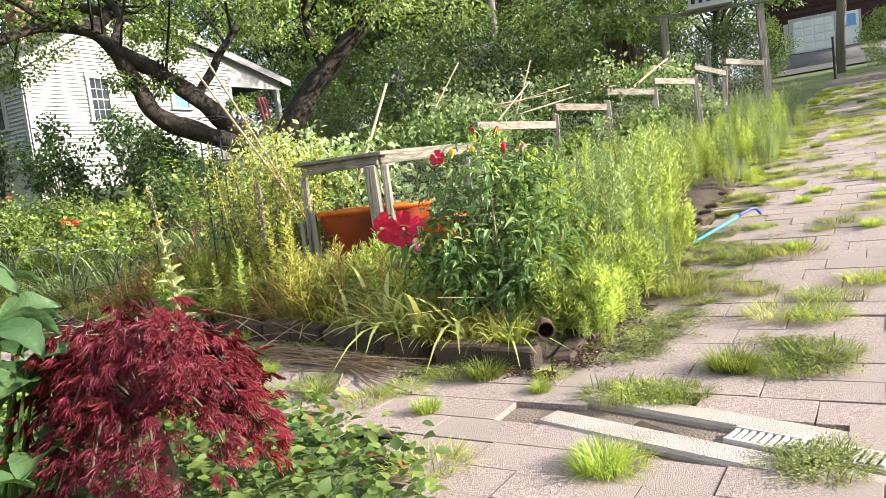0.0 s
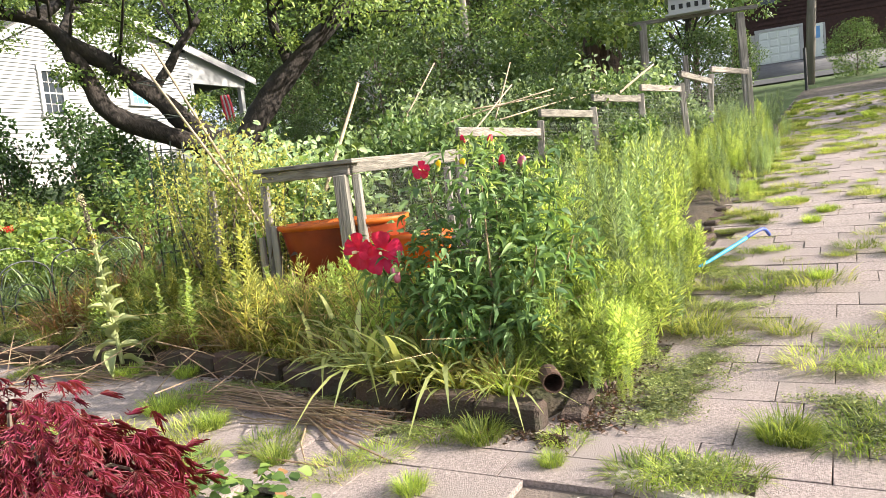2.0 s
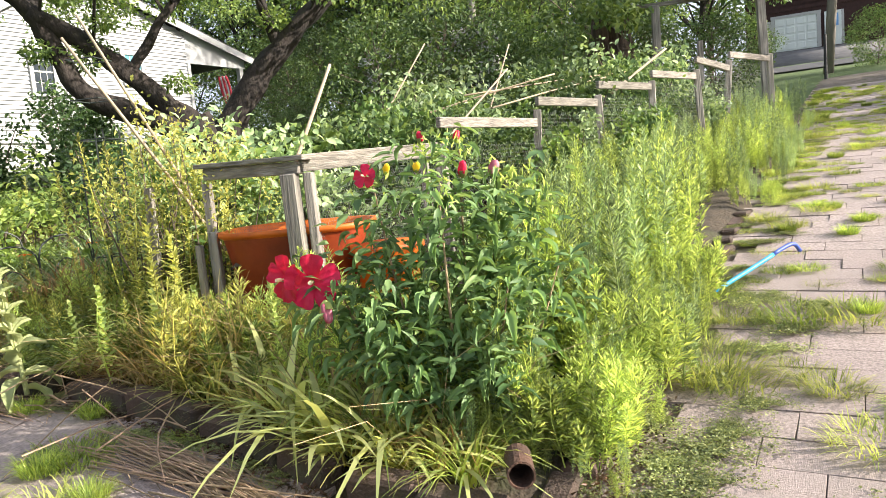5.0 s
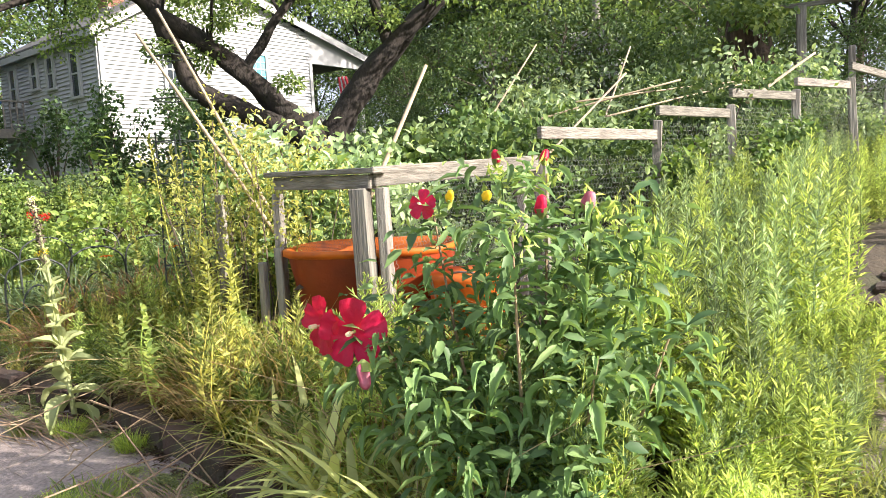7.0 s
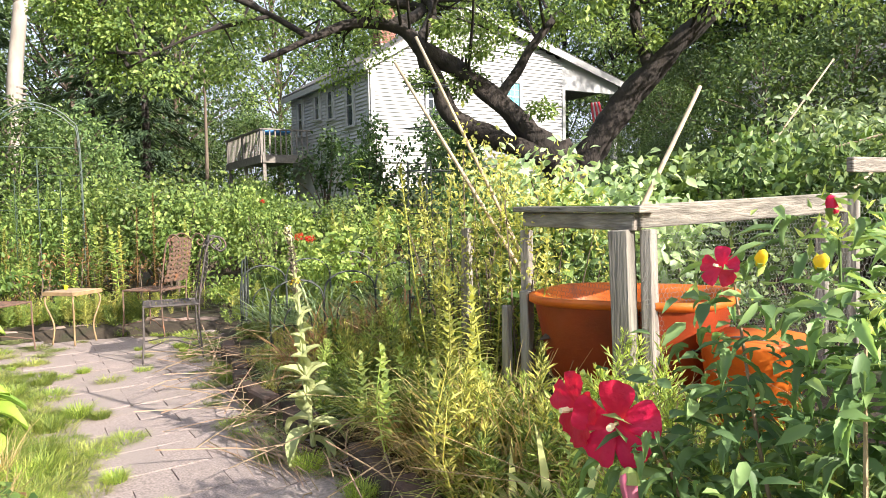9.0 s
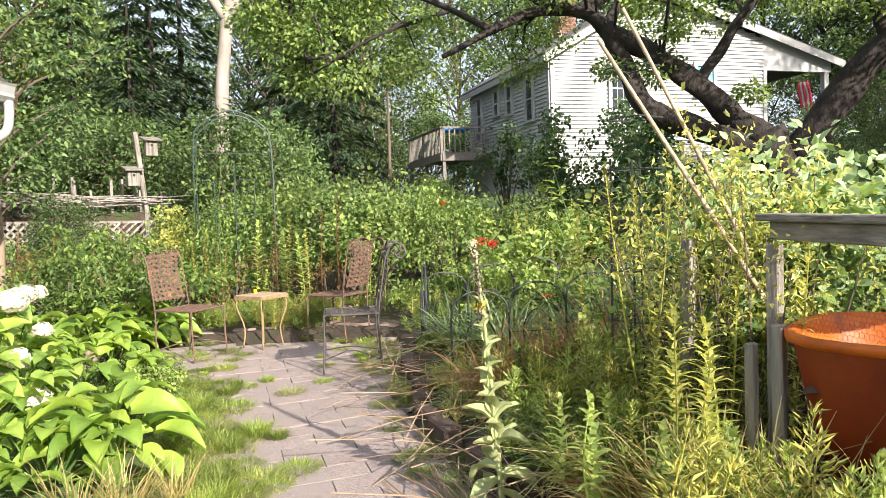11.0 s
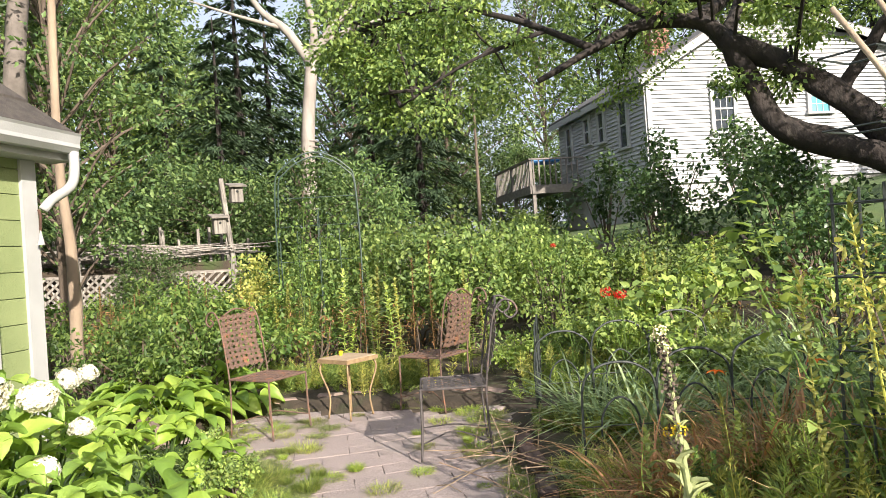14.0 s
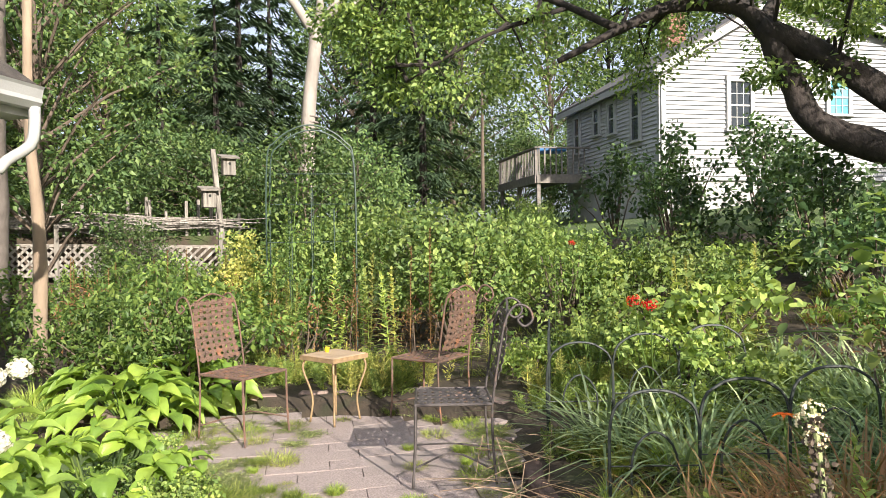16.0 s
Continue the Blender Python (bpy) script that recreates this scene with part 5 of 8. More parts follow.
def plant_weeds():
    rng = np.random.default_rng(21)
    kinds = [make_weed(1, 0.88, 150, G_LIME, "tall feathery lime-green weed beside the brick driveway"), make_weed(2, 0.75, 140, G_LIME, "tall feathery lime-green weed beside the brick driveway"),
             make_weed(3, 0.6, 120, G_YEL, "yellow-green feathery weed beside the brick driveway"), make_weed(4, 0.85, 150, G_BLUE, "green feathery weed beside the brick driveway")]
    used = set()
    for i in range(225):
        u = rng.random() ** 1.25 * 10.5 + 0.15
        v = -rng.uniform(-0.2, 0.35 + 0.6 * min(1, u / 2.5))
        p = Vector((0.1, 3.72, 0)) + DRV * u + ROW * v
        if math.hypot(p.x - 0.07, p.y - 3.85) < 0.2:
            continue
        if 1.7 < u < 4.2 and v > -0.08:
            continue
        k = int(rng.choice([0, 1, 3, 0, 3])) if u < 4 else int(rng.choice([0, 1, 3, 3]))
        s = rng.uniform(0.66, 1.04) * (1.0 if u > 0.8 else 0.75) * (0.5 if v > -0.12 else 1.0) * (0.8 if u > 4 else 1.0) * (0.5 if p.y < 4.12 else 1.0)
        m = pose(p.x, p.y, ground_z(p.x, p.y) + 0.03, rng.normal(0, 4), rng.normal(0, 4), rng.uniform(0, 360)) @ Matrix.Diagonal((s, s, s, 1))
        if k in used:
            o = copy_thing(kinds[k], m)
        else:
            o = kinds[k]
            used.add(k)
        o.matrix_basis = m

    fill = [make_weed(5, 0.5, 110, G_LIME, "low feathery weed filling the planting bed", "bed_weed", "low weeds of the bed"), make_weed(6, 0.45, 110, G_ROSEL, "low green weed filling the planting bed", "bed_weed", "low weeds of the bed"), make_weed(7, 0.5, 90, G_YEL, "low yellowing weed filling the planting bed", "bed_weed", "low weeds of the bed")]
    spots = []
    for _ in range(105):
        x = rng.uniform(-3.4, 0.0)
        y = edge_y(x) + 0.3 + rng.random() ** 0.9 * 1.1
        if drive_off(x, y) > -0.3 or (x > -2.0 and y > 5.35) or math.hypot(x + 2.6, y - 5.15) < 0.2:
            continue
        spots.append((int(rng.choice([0, 0, 1, 1, 2])), x, y, rng.uniform(0.45, 0.95)))
    for _ in range(60):
        x = rng.uniform(-6.6, -3.4)
        spots.append((int(rng.choice([0, 0, 1, 2])), x, edge_y(max(x, -6.3)) + 0.1 + rng.random() * 1.5, rng.uniform(0.25, 0.5)))
    for _ in range(26):
        x = rng.uniform(-9.0, -5.6)
        spots.append((int(rng.choice([1, 1, 2])), x, 7.2 + (x + 6.3) * 0.55 + rng.uniform(0.1, 0.9), rng.uniform(0.5, 0.9)))
    for _ in range(5):
        spots.append((int(rng.choice([0, 1, 2])), rng.uniform(-1.75, -0.55), rng.uniform(5.1, 5.42), rng.uniform(0.8, 1.15)))
    for _ in range(46):
        p = Vector((0.1, 3.72, 0)) + DRV * rng.uniform(0.3, 2.2) + ROW * rng.uniform(-0.3, 0.1)
        spots.append((0, p.x, p.y, rng.uniform(0.35, 0.8) * (0.6 if p.y < 4.1 else 1.0)))
    seen = set()
    for k, x, y, s in spots:
        m = pose(x, y, ground_z(x, y) + 0.03, rng.normal(0, 5), rng.normal(0, 5), rng.uniform(0, 360)) @ Matrix.Diagonal((s * 1.2, s * 1.2, s, 1))
        o = fill[k] if k not in seen else copy_thing(fill[k], m)
        seen.add(k)
        o.matrix_basis = m


plant_weeds()


# -- grasses
def make_tuft(seed, n, ln, wd, material, label, name="grass_tuft", spread_r=0.08, rise=(0.9, 1.5), droop=(0.2, 0.7), category="grass"):
    rng = np.random.default_rng(seed)
    a = rng.uniform(0, 2 * math.pi, n)
    pos = np.stack([np.cos(a), np.sin(a), 0 * a], -1) * (spread_r * np.sqrt(rng.random(n)))[:, None]
    V, F = arching(rng, pos, a + rng.normal(0, 0.6, n), ln * rng.uniform(0.5, 1.15, n), wd * rng.uniform(0.7, 1.2, n), rng.uniform(*rise, n), rng.uniform(*droop, n))
    ob = put(name, mesh_np(name, V, F, material))
    return tagged(ob, label, category, kind="stuff")


def plant(bases, spots, rng, dz=0.02):
    seen = set()
    for k, x, y, s in spots:
        m = pose(x, y, ground_z(x, y) + dz, 0, 0, rng.uniform(0, 360)) @ Matrix.Diagonal((s, s, s * rng.uniform(0.85, 1.15), 1))
        o = bases[k] if k not in seen else copy_thing(bases[k], m)
        seen.add(k)
        o.matrix_basis = m


def plant_grasses():
    rng = np.random.default_rng(31)
    green = make_tuft(1, 420, 0.125, 0.0024, G_GRASS, "bright green grass tuft growing in the paving joints")
    low = make_tuft(2, 330, 0.075, 0.0022, G_GRASS, "low green grass tuft growing in the paving joints", rise=(0.4, 1.3), spread_r=0.12)
    yel = make_tuft(5, 260, 0.085, 0.0022, G_TURF, "sparse yellowing grass tuft growing in the paving joints", rise=(0.4, 1.3), spread_r=0.13)
    mat_ = make_tuft(6, 340, 0.06, 0.0022, G_TURF, "patch of short yellow-green grass between the pavers", rise=(0.3, 1.3), spread_r=0.2)
    # tufts that stand out on the paving
    main = [(1, 0.1, 3.64, 0.7), (0, -0.22, 3.7, 1.0), (1, -0.4, 3.78, 0.9), (0, 0.83, 3.53, 1.0), (0, 0.86, 3.5, 0.8), (1, -1.88, 4.45, 1.3), (1, -1.78, 4.38, 1.1), (1, -1.11, 3.8, 1.0), (1, 0.36, 3.34, 1.1), (1, 0.48, 3.31, 1.1), (1, 0.6, 3.28, 0.9), (0, 0.28, 2.66, 0.95), (1, 0.3, 2.7, 1.0), (1, 0.9, 2.62, 1.0),
            (1, 1.12, 3.5, 1.3), (1, 1.22, 3.6, 1.1), (1, 1.02, 3.46, 1.0), (1, 1.35, 4.08, 1.1), (2, 1.5, 4.3, 1.0), (2, 1.57, 5.3, 1.5), (0, 1.62, 5.36, 0.7), (2, 1.2, 4.6, 1.0), (2, -0.75, 3.5, 0.9), (0, -1.02, 3.62, 0.7), (0, -1.5, 4.05, 0.8),
            (2, -1.6, 4.0, 1.2), (0, -1.9, 4.3, 0.9), (2, -2.0, 3.95, 1.3), (0, 0.05, 3.45, 0.5), (2, -0.3, 2.75, 1.1), (0, -0.42, 3.3, 0.6), (1, -0.6, 3.62, 0.9)]
    spots = list(main)
    for _ in range(330):
        u, v = rng.random() ** 1.2 * 17 + 0.8, rng.uniform(0.05, 3.6)
        p = Vector((0.1, 3.72, 0)) + DRV * u + ROW * v
        near = v < 0.55
        if near or rng.random() < 0.55:
            spots.append((int(rng.choice([1, 2, 2])), p.x, p.y, rng.uniform(0.5, 1.2) * (1.25 if near else 1.0)))
    for _ in range(420):
        u, v = 2.5 + rng.random() * 15.5, rng.random() ** 1.3 * 3.8
        if rng.random() > min(1.0, 0.35 + u / 14 + (0.4 if v < 1.3 else 0.0)):
            continue
        p = Vector((0.1, 3.72, 0)) + DRV * u + ROW * v
        spots.append((int(rng.choice([0, 1, 1, 2, 3])), p.x, p.y, rng.uniform(0.5, 1.2) * (1.0 if u > 5 else 0.7)))
    for _ in range(150):
        x = rng.uniform(-7.6, -1.2)
        lo, hi = left_y(x), edge_y(max(x, -6.2))
        v = rng.random()
        y = lo + (hi - lo) * (v * 0.28 if rng.random() < 0.55 else (1 - v * 0.22 if rng.random() < 0.6 else v))
        spots.append((int(rng.choice([1, 1, 2, 0])), x, y, rng.uniform(0.35, 1.0)))
    for _ in range(150):
        x = rng.uniform(-6.2, -1.6)
        spots.append((int(rng.choice([0, 1, 1, 2, 2])), x, left_y(x) + rng.uniform(-0.2, 0.38) * rng.random(), rng.uniform(0.5, 1.2)))
    for _ in range(130):
        x, y = rng.uniform(-9.0, -3.4), rng.uniform(7.6, 13.0)
        spots.append((int(rng.choice([1, 0, 3])), x, y, rng.uniform(1.5, 2.6)))
    for _ in range(50):
        x = rng.uniform(-10.5, -8.4)
        spots.append((int(rng.choice([1, 0])), x, rng.uniform(3.9, 6.6), rng.uniform(1.3, 2.2)))
    plant([green, low, yel, mat_], spots, rng, 0.0)
    # long blades of the bed
    iris = make_tuft(11, 22, 0.52, 0.030, G_IRIS, "clump of pale strappy iris leaves bowing over the bed edge", "iris_clump", 0.06, (0.7, 1.45), (0.25, 0.9), "plant")
    dry = make_tuft(12, 60, 0.50, 0.006, G_DRY, "clump of dry tan grass stalks in the bed", "dry_grass", 0.12, (0.6, 1.5), (0.1, 0.7))
    mixd = make_tuft(13, 70, 0.42, 0.009, G_MIXD, "clump of half-dried yellow-green grass in the bed", "bed_grass", 0.12, (0.6, 1.5), (0.2, 0.8))
    lush = make_tuft(14, 60, 0.55, 0.014, G_GRASS, "clump of arching green daylily leaves", "daylily_clump", 0.08, (0.7, 1.5), (0.3, 0.9), "plant")
    blue = make_tuft(15, 80, 0.6, 0.015, G_BLUE, "clump of arching blue-green grassy leaves", "grassy_clump", 0.12, (0.6, 1.4), (0.3, 0.9), "plant")
    rust = make_tuft(16, 70, 0.62, 0.010, G_WITHER, "clump of withered brown daylily leaves in the bed", "withered_daylily", 0.10, (0.6, 1.45), (0.3, 1.0), "plant")
    spots = [(0, -0.55, 4.28, 1.0), (0, -0.75, 4.35, 0.9), (0, -0.35, 4.12, 0.85), (0, -0.95, 4.62, 1.0), (0, -0.25, 4.2, 0.8), (0, -0.5, 4.5, 0.9), (0, -0.65, 4.22, 1.05), (0, -0.42, 4.3, 1.1), (0, -0.15, 4.05, 0.7), (0, -1.15, 4.7, 0.9), (0, -0.85, 4.45, 1.1)]
    for _ in range(190):
        x = rng.uniform(-4.6, 0.0)
        y = edge_y(x) + 0.08 + rng.random() ** 1.4 * 1.3
        if drive_off(x, y) > -0.25 or (x > -2.0 and y > 5.5):
            continue
        spots.append((int(rng.choice([1, 2, 2, 0, 3, 3, 3, 2] if x > -2.3 else [2, 3, 3, 0, 4])), x, y + 0.08, rng.uniform(0.45, 0.9) * (1.0 if x > -3.0 else 0.55)))
    for _ in range(30):
        x = rng.uniform(-5.4, -2.7)
        spots.append((int(rng.choice([4, 4, 3, 3, 2])), x, edge_y(x) + rng.uniform(0.5, 2.4), rng.uniform(0.4, 0.7) if x < -3.5 else rng.uniform(0.7, 1.1)))
    for _ in range(26):
        x = rng.uniform(-2.0, -0.8)
        spots.append((1, x, rng.uniform(5.0, 5.45), rng.uniform(0.8, 1.15)))
    for _ in range(12):
        x = rng.uniform(-1.8, -0.05)
        spots.append((int(rng.choice([1, 2, 0])), x, edge_y(x) + rng.uniform(0.12, 0.25), rng.uniform(0.3, 0.5)))
    for _ in range(26):
        x = rng.uniform(-3.8, -1.6)
        spots.append((int(rng.choice([2, 3, 1])), x, left_y(x) - rng.uniform(0.05, 0.5), rng.uniform(0.4, 0.7)))
    for _ in range(12):
        x = rng.uniform(-4.3, -2.9)
        spots.append((int(rng.choice([0, 4, 4, 3, 2])), x, edge_y(x) + rng.uniform(0.3, 1.4), rng.uniform(0.45, 0.7)))
    for _ in range(24):
        # withered daylily leaves and long blue-green blades behind the mullein
        spots.append((5, rng.uniform(-3.8, -2.9), rng.uniform(6.0, 6.9), rng.uniform(0.9, 1.25)))
    for _ in range(40):
        x = rng.uniform(-5.2, -2.9)
        spots.append((4, x, rng.uniform(6.9, 8.6), rng.uniform(0.8, 1.3)))
    for _ in range(52):
        x = rng.uniform(-2.6, -0.1)
        spots.append((int(rng.choice([0, 0, 1, 2, 5, 5])), x, edge_y(x) + rng.uniform(0.16, 0.5), rng.uniform(0.35, 0.65)))
    plant([iris, dry, mixd, lush, blue, rust], spots, rng, 0.05)


plant_grasses()


# -- creeping weeds flat on the paving
def plant_creepers():
    rng = np.random.default_rng(41)
    n = 1900
    arm = rng.integers(0, 26, n)
    a = arm * 2.4 + rng.normal(0, 0.12, n)
    r = 0.24 * rng.random(n) ** 0.75 * (0.6 + 0.4 * np.sin(arm * 1.7))
    p = np.stack([np.cos(a) * r * 1.2, np.sin(a) * r * 0.85, 0.004 + 0.018 * rng.random(n)], -1)
    V, F = scatter(LEAF, p, np.stack([rng.normal(size=n), rng.normal(size=n), np.abs(rng.normal(0, 0.35, n))], -1), np.tile((0, 0, 1.0), (n, 1)) + rng.normal(0, 0.3, (n, 3)), rng.uniform(0.009, 0.018, n), rng.uniform(0.006, 0.010, n))
    b = tagged(put("creeping_weed", mesh_np("creeping_weed", V, F, G_CREEP)), "low creeping green weed spread over the pavers", "weed", kind="stuff")
    spots = [(0, 0.66, 4.19, 1.3), (0, 0.5, 4.12, 1.1), (0, 1.14, 5.65, 1.2), (0, 1.12, 3.75, 1.2), (0, 0.48, 3.9, 1.3), (0, 0.6, 4.0, 1.2), (0, 0.42, 3.78, 1.0), (0, 0.75, 4.3, 1.1), (0, 0.9, 4.5, 1.0), (0, 1.12, 3.52, 1.3), (0, 0.5, 3.32, 1.1), (0, 1.25, 5.2, 1.2), (0, 1.45, 5.5, 1.1), (0, 1.1, 5.0, 1.1), (0, 1.35, 4.08, 1.0), (0, 0.9, 2.65, 1.2)]
    for _ in range(60):
        u = rng.random() * 9 + 0.2
        q = Vector((0.1, 3.72, 0)) + DRV * u + ROW * rng.uniform(0.0, 0.4)
        spots.append((0, q.x, q.y, rng.uniform(0.6, 1.1)))
    for _ in range(45):
        x = rng.uniform(-7, -0.4)
        spots.append((0, x, edge_y(max(x, -6.2)) - rng.uniform(0.0, 0.25), rng.uniform(0.5, 1.0)))
    for _ in range(40):
        x = rng.uniform(-8, -5.4)
        spots.append((0, x, rng.uniform(5.0, 7.0) if x < -6.8 else left_y(x) + rng.uniform(0, 0.3), rng.uniform(0.6, 1.1)))
    plant([b], [(k, x, y, 0.72 * q) for k, x, y, q in spots], rng, 0.004)


plant_creepers()


# -- ground cover by the maple
def build_groundcover():
    rng = np.random.default_rng(51)
    P = []
    while len(P) < 8500:
        x, y = rng.uniform(-3.4, 0.1), rng.uniform(1.2, 4.0)
        if y < left_y(x) - 0.02 + rng.normal(0, 0.05) and math.hypot(x + 0.1, y - 1.2) > 0.5:
            P.append((x, y, ground_z(x, y) + rng.uniform(0.02, 0.16)))
    P = np.array(P)
    n = len(P)
    ax = np.stack([rng.normal(size=n), rng.normal(size=n), rng.normal(0.1, 0.3, n)], -1)
    up = np.tile((0.2, -0.1, 1.0), (n, 1)) + rng.normal(0, 0.35, (n, 3))
    cut = int(n * 0.93)
    V, F = scatter(BROAD, P[:cut], ax[:cut], up[:cut], rng.uniform(0.035, 0.06, cut), rng.uniform(0.028, 0.045, cut))
    g = put("ground_cover", mesh_np("ground_cover", V, F, G_MID))
    tagged(g, "low green ground cover with rounded leaves beside the maple", "ground cover", kind="stuff")
    V, F = scatter(BROAD, P[cut:], ax[cut:], up[cut:], rng.uniform(0.03, 0.055, n - cut), rng.uniform(0.03, 0.05, n - cut))
    g = put("withered_leaves", mesh_np("withered_leaves", V, F, G_RUST))
    tagged(g, "scattered rusty withered leaves in the ground cover", "leaves", kind="stuff")


build_groundcover()


def build_litter():
    rng = np.random.default_rng(55)
    P = []
    for _ in range(1500):
        x = -3.6 * rng.random() ** 1.4 + 0.1
        P.append((x, edge_y(x) - 0.07 - abs(rng.normal(0, 0.05))))
    for _ in range(900):
        q = Vector((0.12, 3.70, 0)) + DRV * abs(rng.normal(0, 0.5)) + ROW * rng.normal(0.06, 0.07)
        P.append((q.x, q.y))
    pos = np.array([(x, y, ground_z(x, y) + 0.006 + 0.012 * rng.random()) for x, y in P])
    n = len(pos)
    ax = np.stack([rng.normal(size=n), rng.normal(size=n), rng.normal(0, 0.3, n)], -1)
    up = np.tile((0, 0, 1.0), (n, 1)) + rng.normal(0, 0.5, (n, 3))
    V, F = scatter(LEAF, pos, ax, up, rng.uniform(0.012, 0.04, n), rng.uniform(0.005, 0.014, n))
    tagged(put("leaf_litter", mesh_np("leaf_litter", V, F, G_LITTER)), "brown crumbled leaves along the bed edging", "leaves", kind="stuff")


build_litter()


# -- japanese maple
def build_maple():
    rng = np.random.default_rng(61)
    t = thing("japanese_maple", "small weeping laceleaf maple with dark crimson leaves", "tree", pose(-0.96, 2.26, ground_z(-0.96, 2.26)))
    R, H = 0.36, 0.68
    bm = bmesh.new()
    tube(bend([(0, 0, 0), (0.02, 0.01, 0.2), (-0.03, 0.02, 0.42)], 3), [0.03, 0.028, 0.026, 0.024, 0.022, 0.02, 0.018], 7, bm)
    part("trunk", bm, M_BARK2, t, smooth=True)
    br, parts = bmesh.new(), []
    for k in range(46):
        a, e = k * 2.4, rng.uniform(0.05, 1.0)
        r = R * (0.35 + 0.65 * math.sqrt(1 - e * e * 0.9)) * rng.uniform(0.75, 1.08)
        top = np.array((math.cos(a) * r * 0.6, math.sin(a) * r * 0.6, H * (0.55 + 0.42 * e)))
        tip = np.array((math.cos(a) * r, math.sin(a) * r, H * (0.22 + 0.66 * e)))
        pts = bend([(-0.03, 0.02, 0.4), top, tip], 4)
        tube(pts, [0.007, 0.006, 0.005, 0.005, 0.004, 0.004, 0.003, 0.003, 0.002], 4, br)
        m = 34
        w = rng.random(m) ** 0.7
        c = np.array([pts[int(3 + v * 5)] for v in w]) + rng.normal(0, 0.035, (m, 3))
        outw = np.stack([math.cos(a) + rng.normal(0, 0.5, m), math.sin(a) + rng.normal(0, 0.5, m), -0.9 + rng.normal(0, 0.4, m)], -1)
        side = unit(np.cross(outw, np.tile((0, 0, 1.0), (m, 1))))
        up = np.stack([math.cos(a) + 0 * w, math.sin(a) + 0 * w, 0.8 + 0 * w], -1)
        for q in (-1.1, -0.62, -0.27, 0, 0.27, 0.62, 1.1):
            # each lobe is a thin rib with fine teeth on both sides
            ax = unit(unit(outw) + side * q + rng.normal(0, 0.1, (m, 3)))
            ln = 0.056 * (1 - 0.4 * abs(q)) * rng.uniform(0.75, 1.25, m)
            parts.append(scatter(LEAF, c, ax, up, ln, ln * 0.075))
            for f, sg in ((0.4, 1), (0.55, -1), (0.7, 1)):
                cr = unit(np.cross(ax, up)) * sg
                parts.append(scatter(LEAF, c + ax * (ln * f)[:, None], ax + cr * 0.8, up, ln * 0.30, ln * 0.06))
    part("branch_tangle", br, M_BARK2, t)["kind"] = "stuff"
    V, F = join_np(parts)
    put("foliage", mesh_np("foliage", V, F, G_MAPLE), t)["kind"] = "stuff"


build_maple()


# -- large single leaves
def leaf_mesh(name, ln, wd, material, cup=0.12, tip=0.18, nx=5, ny=8, wave=0.0, tooth=0.0):
    bm = bmesh.new()
    g = []
    for j in range(ny + 1):
        t = j / ny
        w = wd * 0.5 * (math.sin(math.pi * min(1, t * 0.98 + 0.02) ** 0.72)) ** 0.85 * (1 - tooth * (j % 2)) + 0.001
        row = []
        for i in range(nx):
            s = -1 + 2 * i / (nx - 1)
            z = ln * (cup * s * s + 0.18 * math.sin(t * math.pi) - tip * t * t * 1.6) + wave * math.sin(t * 14 + i) * abs(s)
            row.append(bm.verts.new((s * w, t * ln, z)))
        g.append(row)
    for a, b in zip(g, g[1:]):
        for i in range(nx - 1):
            bm.faces.new((a[i], a[i + 1], b[i + 1], b[i]))
    for f in bm.faces:
        f.smooth = True
    me = bpy.data.meshes.new(name)
    bm.to_mesh(me)
    bm.free()
    me.materials.append(material)
    return me


def leaf_at(parent, me, base, outv, tilt, s, name="leaf", roll=0.0):
    """A leaf from base, pointing along outv (degrees round z), tipped down by tilt."""
    m = Matrix.Translation(base) @ pose(0, 0, 0, 0, 0, outv - 90) @ pose(0, 0, 0, -tilt, roll, 0) @ Matrix.Diagonal((s, s, s, 1))
    return put(name, me, parent, "", m)


def build_hosta(x, y, r, n, seed):
    rng = np.random.default_rng(seed)
    t = thing("hosta", "hosta clump with broad glossy yellow-green leaves", "plant", pose(x, y, ground_z(x, y)))
    me = leaf_mesh("leaf", 0.25, 0.155, G_HOSTA, 0.12, 0.16, wave=0.004)
    for k in range(n):
        a = k * 137.5 + rng.normal(0, 10)
        q = math.sqrt((k + 0.5) / n)
        b = (math.cos(radians(a)) * r * q * 0.7, math.sin(radians(a)) * r * q * 0.7, 0.42 - 0.28 * q)
        leaf_at(t, me, b, a, -25 + 45 * q + rng.normal(0, 8), rng.uniform(0.75, 1.15), roll=rng.normal(0, 14))
    st = bmesh.new()
    for k in range(16):
        a = k * 2.39
        tube([(0, 0, 0), (math.cos(a) * r * 0.35, math.sin(a) * r * 0.35, 0.3)], [0.008, 0.005], 5, st)
    part("stalk_tangle", st, G_MID, t)["kind"] = "stuff"


build_hosta(-7.95, 4.75, 0.68, 76, 1)
build_hosta(-8.5, 5.3, 0.68, 70, 2)
build_hosta(-8.95, 4.75, 0.65, 56, 3)
build_hosta(-4.4, 4.05, 0.42, 30, 4)
build_hosta(-5.0, 4.2, 0.35, 20, 6)


